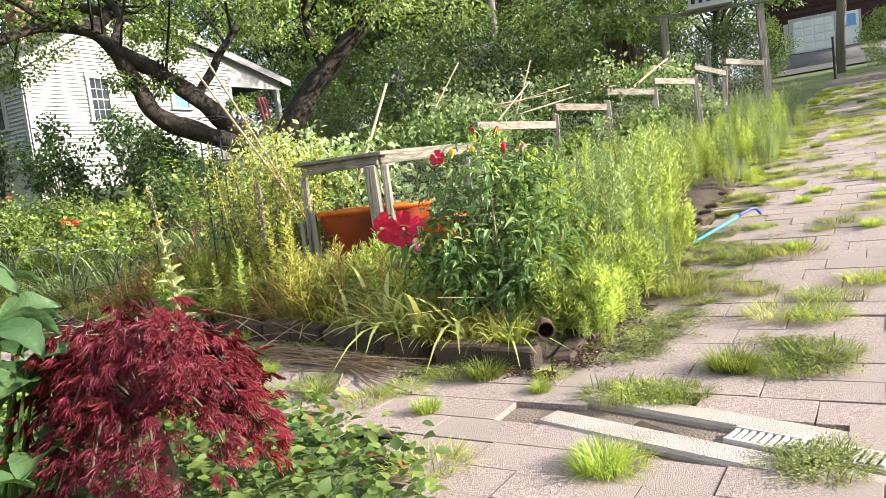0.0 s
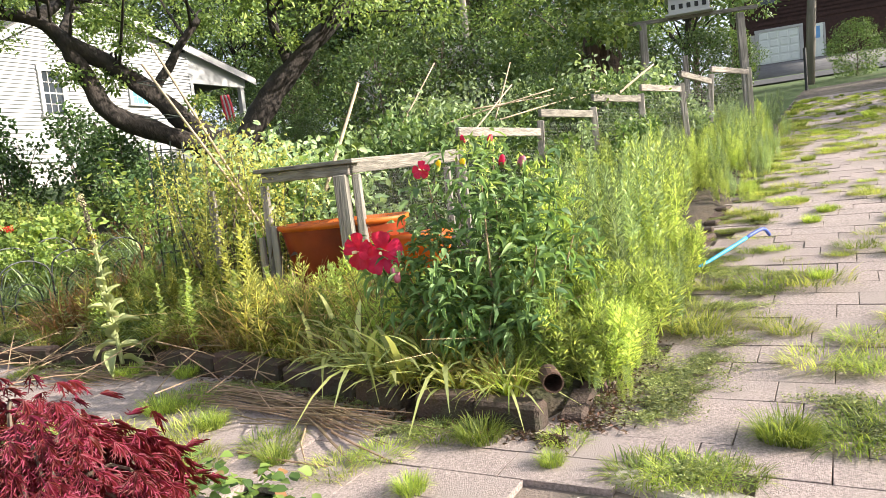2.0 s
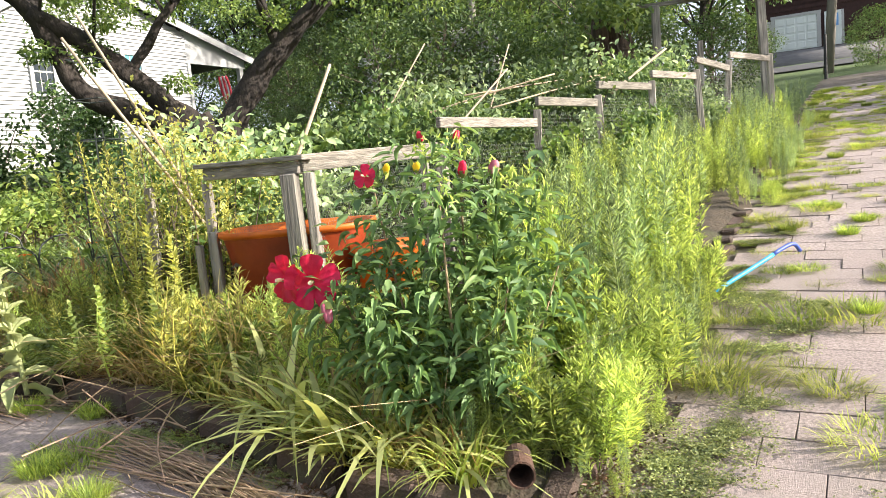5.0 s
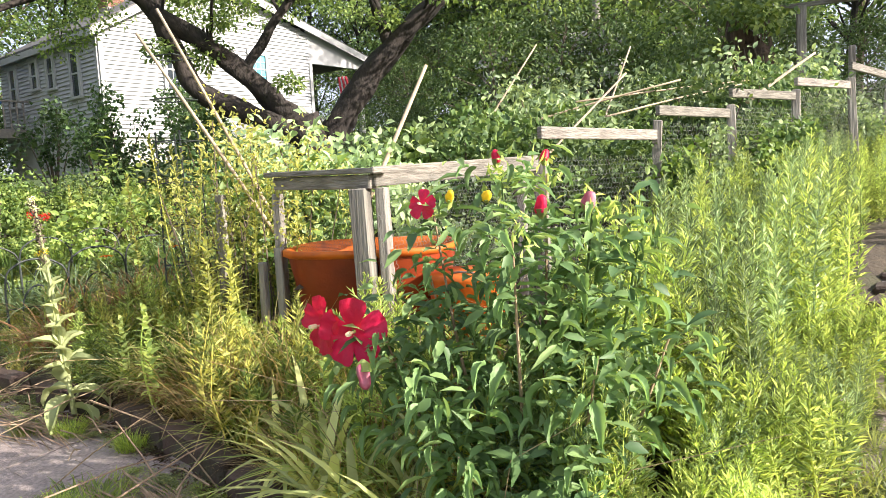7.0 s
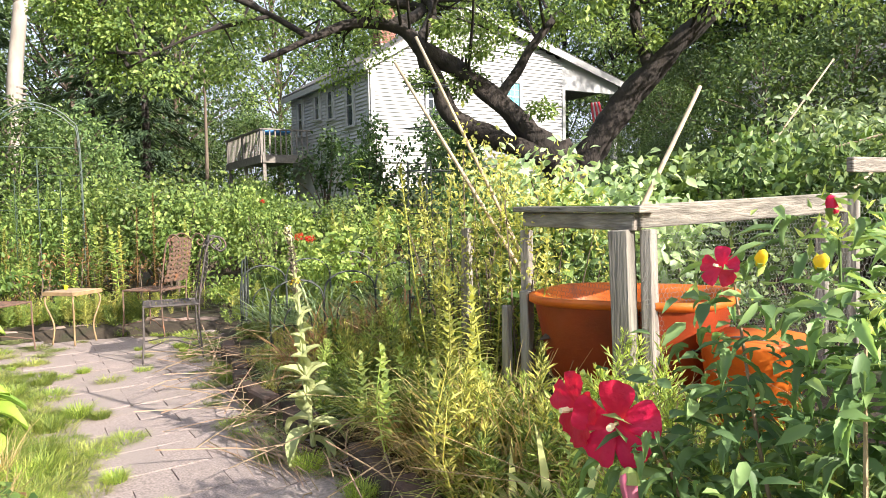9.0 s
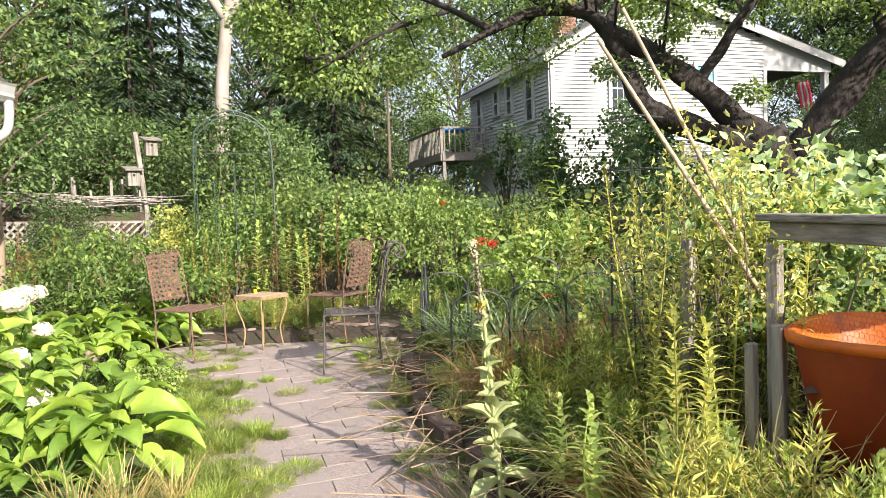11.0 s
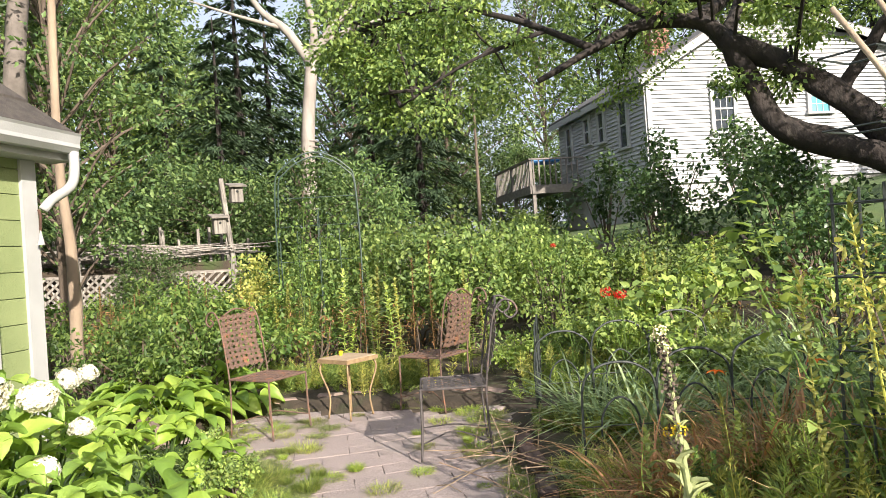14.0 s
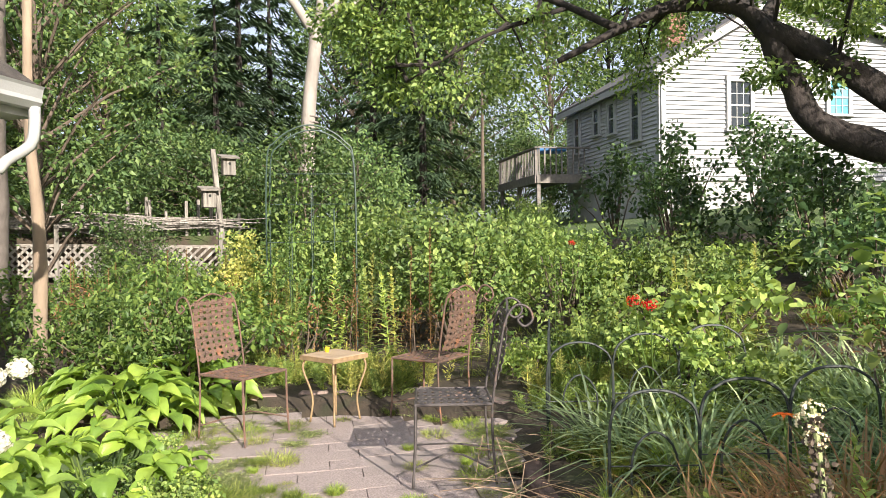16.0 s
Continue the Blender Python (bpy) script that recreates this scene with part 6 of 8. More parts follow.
def floret_head(rng, R, n, squash=0.8):
    d = unit(rng.normal(size=(n, 3)))
    lump = np.array([0.86 + 0.34 * noise.noise(Vector(q) * 2.2 + Vector((R * 90, 0, 0))) for q in d])[:, None]
    pos = d * np.array((R, R, R * squash)) * lump
    parts = []
    t1 = unit(np.cross(d, rng.normal(size=(n, 3))))
    t2 = np.cross(d, t1)
    for q in range(4):
        a = q * math.pi / 2
        parts.append(scatter(LEAF, pos * (1 - 0.12 * rng.random((n, 1))), t1 * math.cos(a) + t2 * math.sin(a) + d * 0.5, d, R * 0.20, R * 0.20))
    return join_np(parts)


def build_hydrangea(x, y, name, label, leaves, R, H, flowers, seed, size=0.14, material=G_HYDR):
    rng = np.random.default_rng(seed)
    t = thing(name, label, "shrub", pose(x, y, ground_z(x, y)))
    me = leaf_mesh("leaf", size, size * 0.72, material, 0.10, 0.07, ny=10, wave=0.003, tooth=0.08)
    st = bmesh.new()
    k = 0
    while k < leaves:
        a, e = rng.uniform(0, 360), rng.uniform(0.02, 1.0)
        r = R * math.sqrt(max(0.0, 1 - e * e)) * rng.uniform(0.75, 1.0)
        c = Vector((math.cos(radians(a)) * r, math.sin(radians(a)) * r, H * (0.18 + 0.75 * e)))
        for q in range(4):
            leaf_at(t, me, c + Vector((0, 0, -0.03 * (q // 2))), a + q * 90 + rng.normal(0, 12), rng.uniform(-12, 40), rng.uniform(0.7, 1.15), roll=rng.normal(0, 15))
            k += 1
        if len(st.verts) < 600:
            tube([(c.x * 0.2, c.y * 0.2, 0), (c.x * 0.7, c.y * 0.7, c.z * 0.6), c], [0.007, 0.006, 0.004], 5, st)
    part("stem_tangle", st, G_MID, t)["kind"] = "stuff"
    for (fx, fy, fz, fr) in flowers:
        V, F = floret_head(rng, fr, 420)
        put("flower_head", mesh_np("flower_head", V, F, M_WHITEF), t, "rounded white flower head", Matrix.Translation((fx, fy, fz)))


build_hydrangea(-5.42, 3.38, "hydrangea", "hydrangea bush with round white flower heads and lime leaves", 440, 0.74, 1.08,
                [(0.34, 0.12, 0.93, 0.125), (0.42, 0.34, 0.90, 0.085), (0.12, 0.36, 0.86, 0.075), (-0.25, 0.5, 0.88, 0.07), (0.52, 0.10, 0.48, 0.105), (0.58, 0.06, 0.30, 0.10), (0.5, 0.42, 0.36, 0.07), (0.42, 0.34, 0.58, 0.07), (0.1, 0.52, 0.68, 0.06)], 3, 0.16)
build_hydrangea(-4.55, 3.78, "hydrangea", "young hydrangea with yellow-lime leaves beside the path", 110, 0.45, 0.42, [], 9, 0.17, G_HOSTA)
build_hydrangea(-6.1, 4.35, "hydrangea", "low hydrangea with yellow-lime leaves beside the patio", 130, 0.52, 0.5, [], 12, 0.15, G_HOSTA)
build_hydrangea(-6.2, 3.7, "hydrangea", "leafy hydrangea with lime leaves below the window", 150, 0.5, 0.85, [(0.15, 0.3, 0.85, 0.06)], 13)
build_hydrangea(-1.36, 1.97, "broad_leaved_shrub", "shrub with large ribbed green leaves beside the maple", 150, 0.33, 1.0, [], 5, 0.15, G_BIG)


# -- hibiscus
def petal_mesh(name, ln, wd, material, nx=7, ny=6):
    bm = bmesh.new()
    g = []
    for j in range(ny + 1):
        t = j / ny
        w = wd * (0.12 + 0.88 * t**0.7) * (1 - 0.25 * t**6) * 0.5
        row = []
        for i in range(nx):
            s = -1 + 2 * i / (nx - 1)
            z = ln * (0.42 * t - 0.34 * t * t) + 0.006 * math.sin(i * 2.1 + j) * t + 0.1 * ln * abs(s) * t
            row.append(bm.verts.new((s * w, t * ln * (1 - 0.10 * s * s * t), z)))
        g.append(row)
    for a, b in zip(g, g[1:]):
        for i in range(nx - 1):
            bm.faces.new((a[i], a[i + 1], b[i + 1], b[i]))
    for f in bm.faces:
        f.smooth = True
    me = bpy.data.meshes.new(name)
    bm.to_mesh(me)
    bm.free()
    me.materials.append(material)
    return me


def build_hibiscus():
    rng = np.random.default_rng(71)
    ox, oy = -0.18, 4.42
    z0 = ground_z(ox, oy)
    t = thing("hibiscus", "hardy hibiscus bush with large crimson flowers and dark leaves", "shrub", Matrix.Translation((ox, oy, z0)))
    O = Vector((ox, oy, z0))
    pm = petal_mesh("petal", 0.105, 0.115, M_RED)

    def flower(parent, c, n, s=1.0):
        q = Vector(n).to_track_quat("Z", "Y").to_matrix().to_4x4()
        fl = new("flower")
        fl.parent = parent
        fl.matrix_basis = Matrix.Translation(Vector(c) - O) @ q @ Matrix.Diagonal((s, s, s, 1))
        for k in range(5):
            put("petal", pm, fl, "", pose(0, 0, 0, 0, 0, k * 72 + rng.normal(0, 5)) @ pose(0, 0.006, 0, rng.normal(2, 7), rng.normal(0, 8), 0))
        part("stamen", tube([(0, 0, 0), (0, 0, 0.035), (0, 0, 0.04), (0.003, 0, 0.068)], [0.004, 0.004, 0.009, 0.008], 7), M_CREAMF, fl, "cream stamen column")
        return fl

    flower(t, (-0.79, 4.37, 0.735), (-0.45, -0.85, 0.05), 0.85)
    flower(t, (-0.685, 4.35, 0.72), (0.12, -0.97, 0.08), 0.95)

    def bud(c, ln, r, m, parent, tiltv=(0, 0, 1), nm="bud"):
        q = Vector(tiltv).to_track_quat("Z", "Y").to_matrix().to_4x4()
        ln *= 0.72
        bm = tube(bend([(0, 0, 0), (0, 0, ln * 0.3), (0.004, 0, ln * 0.7), (0, 0.003, ln)], 3), [0.58 * r * v for v in (0.6, 0.95, 1.08, 1.1, 1.08, 1.0, 0.95, 0.92, 0.8, 0.45)], 10, wob=0.7)
        o = part(nm, bm, m, parent, smooth=True, at=Matrix.Translation(Vector(c) - O) @ q)
        cal = tube([(0, 0, -0.012), (0, 0, 0.0), (0, 0, ln * 0.35)], [0.004, r * 0.55, r * 0.72], 7)
        part('calyx', cal, G_LIME, o, 'green calyx')
        return o
    bud((-0.60, 4.22, 0.66), 0.10, 0.034, M_PINK, t, (0.15, -0.3, -1))
    bud((0.01, 4.42, 1.06), 0.07, 0.030, M_PINK, t, (0.2, -0.3, 1))
    bud((-0.06, 4.10, 1.07), 0.06, 0.026, M_RED, t, (0, -0.2, 1))
    bud((-0.26, 4.5, 1.2), 0.055, 0.022, M_RED, t)
    bud((-0.14, 4.62, 1.2), 0.05, 0.02, M_RED, t, (0.2, 0, 1))
    flower(t, (-0.46, 4.40, 1.09), (-0.25, -0.9, 0.25), 0.42)
    bud((-0.38, 4.40, 1.1), 0.05, 0.02, M_YELLOW, t, (0.2, -0.5, 0.6))
    bud((-0.26, 4.36, 1.1), 0.04, 0.022, M_YELLOW, t, (0.2, -0.5, 0.6))
    tips = [(-0.45, 4.45, 1.08), (-0.25, 4.52, 1.17), (-0.13, 4.6, 1.16), (0.02, 4.45, 1.05), (-0.17, 4.27, 1.0), (0.14, 4.5, 0.95), (-0.62, 4.42, 0.70), (-0.74, 4.43, 0.70), (0.22, 4.38, 0.72), (-0.4, 4.2, 0.66), (0.05, 4.22, 0.70), (-0.05, 4.7, 0.9), (-0.5, 4.55, 0.85), (0.02, 4.1, 0.5), (-0.3, 4.12, 0.45)]
    me = leaf_mesh("leaf", 0.115, 0.040, G_HIB, 0.16, 0.26, ny=12, wave=0.002, tooth=0.2)
    me2 = leaf_mesh("leaf", 0.09, 0.034, G_HIB, 0.2, 0.3, ny=12, wave=0.002, tooth=0.2)
    for i, tip in enumerate(tips):
        p = Vector(tip) - O
        a = Vector((p.x * 0.2, p.y * 0.2, -0.02))
        pts = bend([a, (a + p) / 2 + Vector((p.x * 0.12, p.y * 0.12, 0.03)), p], 5)
        part("stem", tube(pts, [0.008 - 0.0005 * k for k in range(11)], 6), (M_STICK, G_MID)[i % 2], t)
        for k in range(4, 11):
            for q in range(6):
                ang = k * 137 + q * 125 + rng.normal(0, 20)
                c = Vector(pts[k]) + Vector((math.cos(radians(ang)), math.sin(radians(ang)), 0.2)) * rng.uniform(0.015, 0.14)
                leaf_at(t, (me, me2)[q % 2], c, ang, rng.uniform(0, 50), rng.uniform(0.45, 0.95) * (0.7 if k > 8 else 1.0), roll=rng.normal(0, 18))

    # small leaves and pale calyx tufts that fill the bush
    n = 1500
    c = np.array([tips[i] for i in rng.integers(0, len(tips), n)]) - np.array(O)
    u = rng.uniform(0.5, 1.04, n)[:, None]
    pos = c * np.concatenate([u, u, u], 1) * np.array((1, 1, 1.0)) + rng.normal(0, 0.065, (n, 3))
    ax = rng.normal(size=(n, 3)) * np.array((1, 1, 0.35)) + np.array((0, 0, -0.15))
    V, F = scatter(BROAD, pos, ax, np.tile((0.25, -0.1, 1.0), (n, 1)) + rng.normal(0, 0.35, (n, 3)), rng.uniform(0.045, 0.1, n), rng.uniform(0.018, 0.034, n))
    put("foliage", mesh_np("foliage", V, F, G_HIB), t)["kind"] = "stuff"
    n = 200
    pos = np.array([tips[i] for i in rng.integers(0, 6, n)]) - np.array(O) + rng.normal(0, 0.035, (n, 3))
    V, F = scatter(LEAF, pos, rng.normal(size=(n, 3)) + np.array((0, 0, 0.7)), rng.normal(size=(n, 3)), rng.uniform(0.025, 0.05, n), rng.uniform(0.008, 0.016, n))
    put("calyx_fringe", mesh_np("calyx_fringe", V, F, G_LIME), t)["kind"] = "stuff"


build_hibiscus()


# -- mullein
def build_mullein(x, y, h, seed, lean=(0, 0)):
    rng = np.random.default_rng(seed)
    t = thing("mullein", "pale woolly mullein stalk topped with yellow flowers", "plant", pose(x, y, ground_z(x, y) + 0.05))
    me = leaf_mesh("leaf", 0.20, 0.078, G_MULL, 0.16, 0.12, wave=0.003)
    part("stalk", tube([(0, 0, 0), (lean[0] * 0.4, lean[1] * 0.4, h * 0.5), (lean[0], lean[1], h)], [0.014, 0.009, 0.005], 7), G_MULL, t)
    for k in range(34):
        u = k / 34
        c = (lean[0] * u * 0.8, lean[1] * u * 0.8, 0.03 + u * h * 0.74)
        tilt = 22 if u < 0.12 else -38 - 34 * u
        leaf_at(t, me, c, k * 137.5 + rng.normal(0, 15), tilt + rng.normal(0, 10), (1.15 if u < 0.15 else 0.95) * (1 - 0.7 * u) * rng.uniform(0.8, 1.15), roll=rng.normal(0, 22))
    n = 420
    w = rng.random(n)
    pos = np.stack([lean[0] * (0.72 + 0.28 * w), lean[1] * (0.72 + 0.28 * w), h * (0.70 + 0.28 * w)], -1) + rng.normal(0, 0.008, (n, 3))
    V, F = scatter(BROAD, pos, rng.normal(size=(n, 3)) + np.array((0, 0, 0.8)), rng.normal(size=(n, 3)), 0.013, 0.009)
    put("seed_head", mesh_np("seed_head", V, F, M_BARK2), t, "brown seed capsules")["kind"] = "stuff"
    V, F = floret_head(rng, 0.022, 26)
    for dx, u in ((0.006, 1.0), (-0.008, 0.98), (0.006, 0.955), (0.02, 0.76), (-0.012, 0.75)):
        put("flower", mesh_np("flower", V, F, M_YELLOW if u < 0.9 else M_CREAMF), t, "small yellow flower", Matrix.Translation((lean[0] * u + dx, lean[1] * u - 0.012, h * u)))


build_mullein(-2.62, 5.13, 1.07, 1, (-0.09, -0.03))


# -- leafy upright weeds in the bed
def make_stalk(seed, h, n, ln, wd, material, label, name="leafy_stalk", whorl=4):
    rng = np.random.default_rng(seed)
    t = thing(name, label, "plant", group="upright leafy stalks in the bed")
    tip = np.array((rng.normal(0, 0.05), rng.normal(0, 0.05), h))
    pts = bend([(0, 0, 0), tip * 0.5 + rng.normal(0, 0.02, 3), tip], 4)
    part("stem", tube(pts, [0.006 - 0.0005 * k for k in range(9)], 5), material, t)
    u = np.linspace(0.25, 1, n)
    pos = np.outer(u, tip)
    a = np.arange(n) * 2.4 + rng.normal(0, 0.2, n)
    ax = np.stack([np.cos(a), np.sin(a), np.interp(u, (0.2, 0.9, 1), (0.1, 0.5, 1.5))], -1)
    V, F = scatter(BLADE, pos, ax, np.tile((0, 0, 1.0), (n, 1)), ln * np.interp(u, (0.2, 0.6, 1), (1, 1, 0.4)) * rng.uniform(0.8, 1.2, n), wd * rng.uniform(0.8, 1.2, n))
    put("leaves", mesh_np("leaves", V, F, material), t)["kind"] = "stuff"
    return t


def plant_stalks():
    rng = np.random.default_rng(81)
    b = [make_stalk(1, 0.75, 60, 0.12, 0.018, G_YEL, "upright stalk with narrow yellow leaves"), make_stalk(2, 0.6, 40, 0.12, 0.03, G_LIME, "upright stalk with fresh lime-green leaves"),
         make_stalk(3, 1.15, 80, 0.10, 0.014, G_YEL, "tall thin stalk with yellow-green leaves"), make_stalk(4, 0.55, 50, 0.08, 0.022, G_MID, "bushy upright stalk with green leaves")]
    spots = [(0, -1.95, 5.35, 1.0), (0, -1.85, 5.45, 1.1), (0, -2.0, 5.5, 0.9), (1, -2.05, 5.05, 0.8), (1, -2.1, 5.12, 0.7), (1, -1.6, 5.1, 0.8), (2, -2.2, 5.75, 1.0), (2, -2.45, 5.9, 1.05), (2, -2.0, 5.8, 0.9), (2, -2.6, 5.7, 1.0), (2, -1.75, 5.75, 0.85), (2, -2.3, 5.62, 0.95), (0, -1.8, 5.3, 0.95), (1, -1.72, 5.0, 0.85), (1, -2.35, 5.2, 0.7)]
    for _ in range(95):
        x = rng.uniform(-3.6, -0.3)
        y = edge_y(x) + rng.uniform(0.3, 1.4)
        if drive_off(x, y) < -0.4 and not (x > -2.0 and y > 5.45):
            spots.append((int(rng.choice([1, 1, 3, 3, 3, 0])), x, y, rng.uniform(0.4, 0.8)))
    plant(b, spots, rng, 0.05)


plant_stalks()


# -- climbing yellowish shrub over the fence end, garden vines, border shrubs
VINE = [make_shrub("bean_vines", "mound of green bean vines growing over canes", "vines", 0.7, 1.35, 1300, 0.07, 0.042, G_BLUE, 101, BROAD),
        make_shrub("garden_greens", "lush green vegetable foliage behind the wire fence", "vegetables", 0.6, 1.1, 1100, 0.075, 0.045, G_MID, 102, BROAD),
        make_shrub("garden_greens", "lush dark green foliage behind the wire fence", "vegetables", 0.7, 1.2, 1300, 0.065, 0.035, G_TREE2, 103)]
R_ = np.random.default_rng(111)
vs = [[], [], []]
for i in range(110):
    u, v = R_.uniform(0.0, 8.5), R_.uniform(0.35, 3.8)
    p = Vector((-1.1, 5.56, 0)) + Vector((0.53, 0.85, 0)) * u + Vector((-0.85, 0.53, 0)) * v
    if (v < 0.9 and u < 1.2) or v > 1.5 + 0.6 * u:
        continue
    vs[i % 3].append((p.x, p.y, R_.uniform(0.65, 1.0) * (0.68 if u < 1.6 and v < 1.5 else (1.0 if v < 0.9 else 1.4)), R_.uniform(0, 360)))
for b, s in zip(VINE, vs):
    spread(b, s)

CLIMB = make_shrub("climbing_shrub", "airy yellow-green shrub scrambling over the fence end", "shrub", 0.45, 1.45, 760, 0.036, 0.016, G_YEL, 104, r0=0.006)
spread(CLIMB, [(-2.3, 6.1, 1.2, 0), (-2.02, 6.05, 1.02, 80), (-2.3, 6.25, 1.1, 200), (-2.55, 6.4, 1.05, 150), (-1.95, 6.45, 1.0, 290), (-2.2, 6.8, 0.95, 10)])
GOLD = make_shrub("low_shrub", "low bushy shrub with mixed green leaves", "shrub", 0.6, 0.75, 700, 0.055, 0.026, G_MID, 105)
low = []
for i in range(46):
    x, y = R_.uniform(-13.5, -3.2), R_.uniform(7.2, 13.5)
    if x > -6.2 and y < 8.0:
        continue
    low.append((x, y, R_.uniform(0.8, 1.5), R_.uniform(0, 360)))
for i in range(34):
    x = R_.uniform(-7.2, -4.6)
    low.append((x, edge_y(max(x, -6.3)) + R_.uniform(0.5, 1.9), R_.uniform(0.35, 0.7), R_.uniform(0, 360)))
for i in range(14):
    x = R_.uniform(-6.8, -5.2)
    low.append((x, left_y(x) - R_.uniform(0.05, 0.55), R_.uniform(0.25, 0.45), R_.uniform(0, 360)))
CURR = make_shrub("currant_bush", "leafy bush with broad pale green leaves", "shrub", 0.5, 0.8, 560, 0.062, 0.045, G_ROSEL, 115, BROAD)
spread(GOLD, low[::2])
spread(CURR, low[1::2])
LILY = make_stalk(9, 1.7, 110, 0.10, 0.018, G_MID, "tall leafy lily stem among the shrubs", "lily_stem")
LILY2 = make_stalk(10, 1.4, 60, 0.14, 0.035, G_YEL, "tall yellowing leafy stem among the shrubs", "lily_stem")
plant([LILY, LILY2], [(0, -8.7 - 0.22 * i, 6.6 + 0.5 * math.sin(i * 2.3) + 0.5, 0.8 + 0.25 * math.sin(i * 1.7)) for i in range(12)] + [(0, -5.9, 7.6, 0.7), (1, -8.4, 7.3, 0.9), (1, -8.6, 7.1, 0.8), (1, -7.6, 7.7, 0.7), (0, -6.6, 7.9, 0.75), (1, -9.8, 6.4, 0.8)], R_)
BROWN = make_stalk(12, 1.25, 90, 0.07, 0.014, G_RUST, "tall stem of rusty brown seeds among the weeds", "rusty_weed")
FRESH = make_stalk(13, 1.15, 46, 0.15, 0.042, G_LIME, "tall fresh stem with broad drooping light leaves", "lily_stem")
stand = []
for i in range(22):
    x = R_.uniform(-10.6, -7.4)
    y = 7.15 + (x + 7.4) * 0.42 + R_.uniform(-0.05, 0.9)
    stand.append((int(R_.choice([0, 1, 1, 2])), x, y, R_.uniform(0.4, 1.05)))
for i in range(14):
    stand.append((0, R_.uniform(-13.2, -9.6), R_.uniform(4.3, 6.6), R_.uniform(0.7, 1.1)))
for i in range(12):
    stand.append((int(R_.choice([1, 2])), R_.uniform(-6.6, -5.0), R_.uniform(7.7, 8.8), R_.uniform(0.5, 0.85)))
plant([BROWN, FRESH, make_stalk(14, 1.3, 80, 0.11, 0.022, G_YEL, "tall yellow-green leafy stem behind the patio", "lily_stem")], stand, R_)
RSH = make_shrub("weed_patch", "tangle of tall green weeds with reddish seed heads", "weeds", 0.7, 1.1, 800, 0.075, 0.035, G_MID, 106)
low = []
for i in range(30):
    x, y = R_.uniform(-14.0, -8.7), R_.uniform(3.6, 7.2)
    if math.hypot(x + 10.75, y - 7.3) < 0.5:
        continue
    low.append((x, y, R_.uniform(0.75, 1.25), R_.uniform(0, 360)))
spread(RSH, low)
SEED = make_shrub("seed_stalks", "rusty brown seed stalks among the weeds", "weeds", 0.5, 1.2, 200, 0.06, 0.02, G_RUST, 107)
spread(SEED, [(-9.5, 5.4, 0.9, 0), (-11, 4.6, 1.0, 50), (-12.2, 5.6, 1.0, 90), (-8.8, 7.2, 0.9, 140), (-3.6, 8.4, 0.8, 10), (-4.4, 9.0, 0.9, 80), (-9.0, 6.5, 0.9, 10), (-9.4, 7.2, 1.0, 70), (-10.2, 5.9, 1.0, 200), (-8.3, 7.5, 0.85, 260), (-11.6, 5.0, 1.05, 300), (-12.8, 4.6, 1.0, 20), (-10.6, 6.6, 1.1, 110), (-4.1, 8.3, 0.7, 150), (-4.8, 8.7, 0.75, 230)])
BIG = make_shrub("forsythia", "large rounded shrub with arching leafy shoots", "shrub", 1.15, 2.2, 2600, 0.085, 0.048, G_TREE, 108, BROAD, r0=0.018)
spread(BIG, [(-8.9, 8.5, 0.88, 0), (-9.9, 8.9, 0.98, 70), (-8.1, 9.3, 0.75, 140), (-10.8, 8.4, 0.98, 200), (-11.8, 7.7, 0.9, 250), (-12.8, 8.9, 1.0, 310), (-7.3, 10.0, 0.6, 30), (-10.4, 10.4, 0.8, 20), (-13.2, 7.4, 0.8, 130), (-14.5, 14.0, 0.62, 15), (-13.2, 12.4, 0.7, 95), (-16.0, 15.2, 0.6, 160), (-12.2, 11.0, 0.7, 220)])
YSH = make_shrub("golden_shrub", "rounded shrub with golden-green leaves", "shrub", 0.9, 1.7, 1500, 0.08, 0.045, G_YEL, 109, BROAD)
spread(YSH, [(-12.2, 7.0, 0.95, 0), (-11.9, 6.5, 0.7, 90)])
HSH = make_shrub("lilac_bush", "open lilac bush with dark glossy leaves before the house", "shrub", 0.95, 2.3, 900, 0.12, 0.075, G_DARK, 110, BROAD, r0=0.02)
spread(HSH, [(-8.0, 13.4, 0.85, 0), (-9.2, 12.6, 0.8, 60), (-7.0, 12.6, 0.85, 120), (-10.3, 13.6, 0.75, 190), (-11.4, 15.0, 1.0, 260), (-9.6, 15.5, 0.85, 20), (-10.8, 16.8, 0.9, 130), (-6.0, 11.4, 0.7, 310), (-13.4, 15.4, 0.95, 40), (-5.2, 10.2, 0.6, 100)])


def build_arch_vine():
    rng = np.random.default_rng(131)
    t = thing("climbing_vine", "thin vine with small leaves climbing the wire arch", "vine", pose(-10.75, 7.35, 0.02, 0, 0, 66))
    for x in (-0.55, -0.2, 0.15, 0.5):
        pts = bend([(x, 0.1, 0), (x + 0.05, -0.1, 0.7), (x - 0.05, 0.1, 1.4), (x * 0.9, 0.0, 2.0 + 0.3 * rng.random())], 4)
        part("stem", tube(pts, 0.005, 5), G_MID, t)
        n = 170
        pos = np.array([pts[i] for i in rng.integers(0, len(pts), n)]) + rng.normal(0, 0.09, (n, 3))
        V, F = scatter(BROAD, pos, rng.normal(size=(n, 3)), np.tile((0.4, -0.2, 0.8), (n, 1)) + rng.normal(0, 0.4, (n, 3)), rng.uniform(0.04, 0.08, n), rng.uniform(0.03, 0.06, n))
        put("leaves", mesh_np("leaves", V, F, G_MID), t)["kind"] = "stuff"


build_arch_vine()


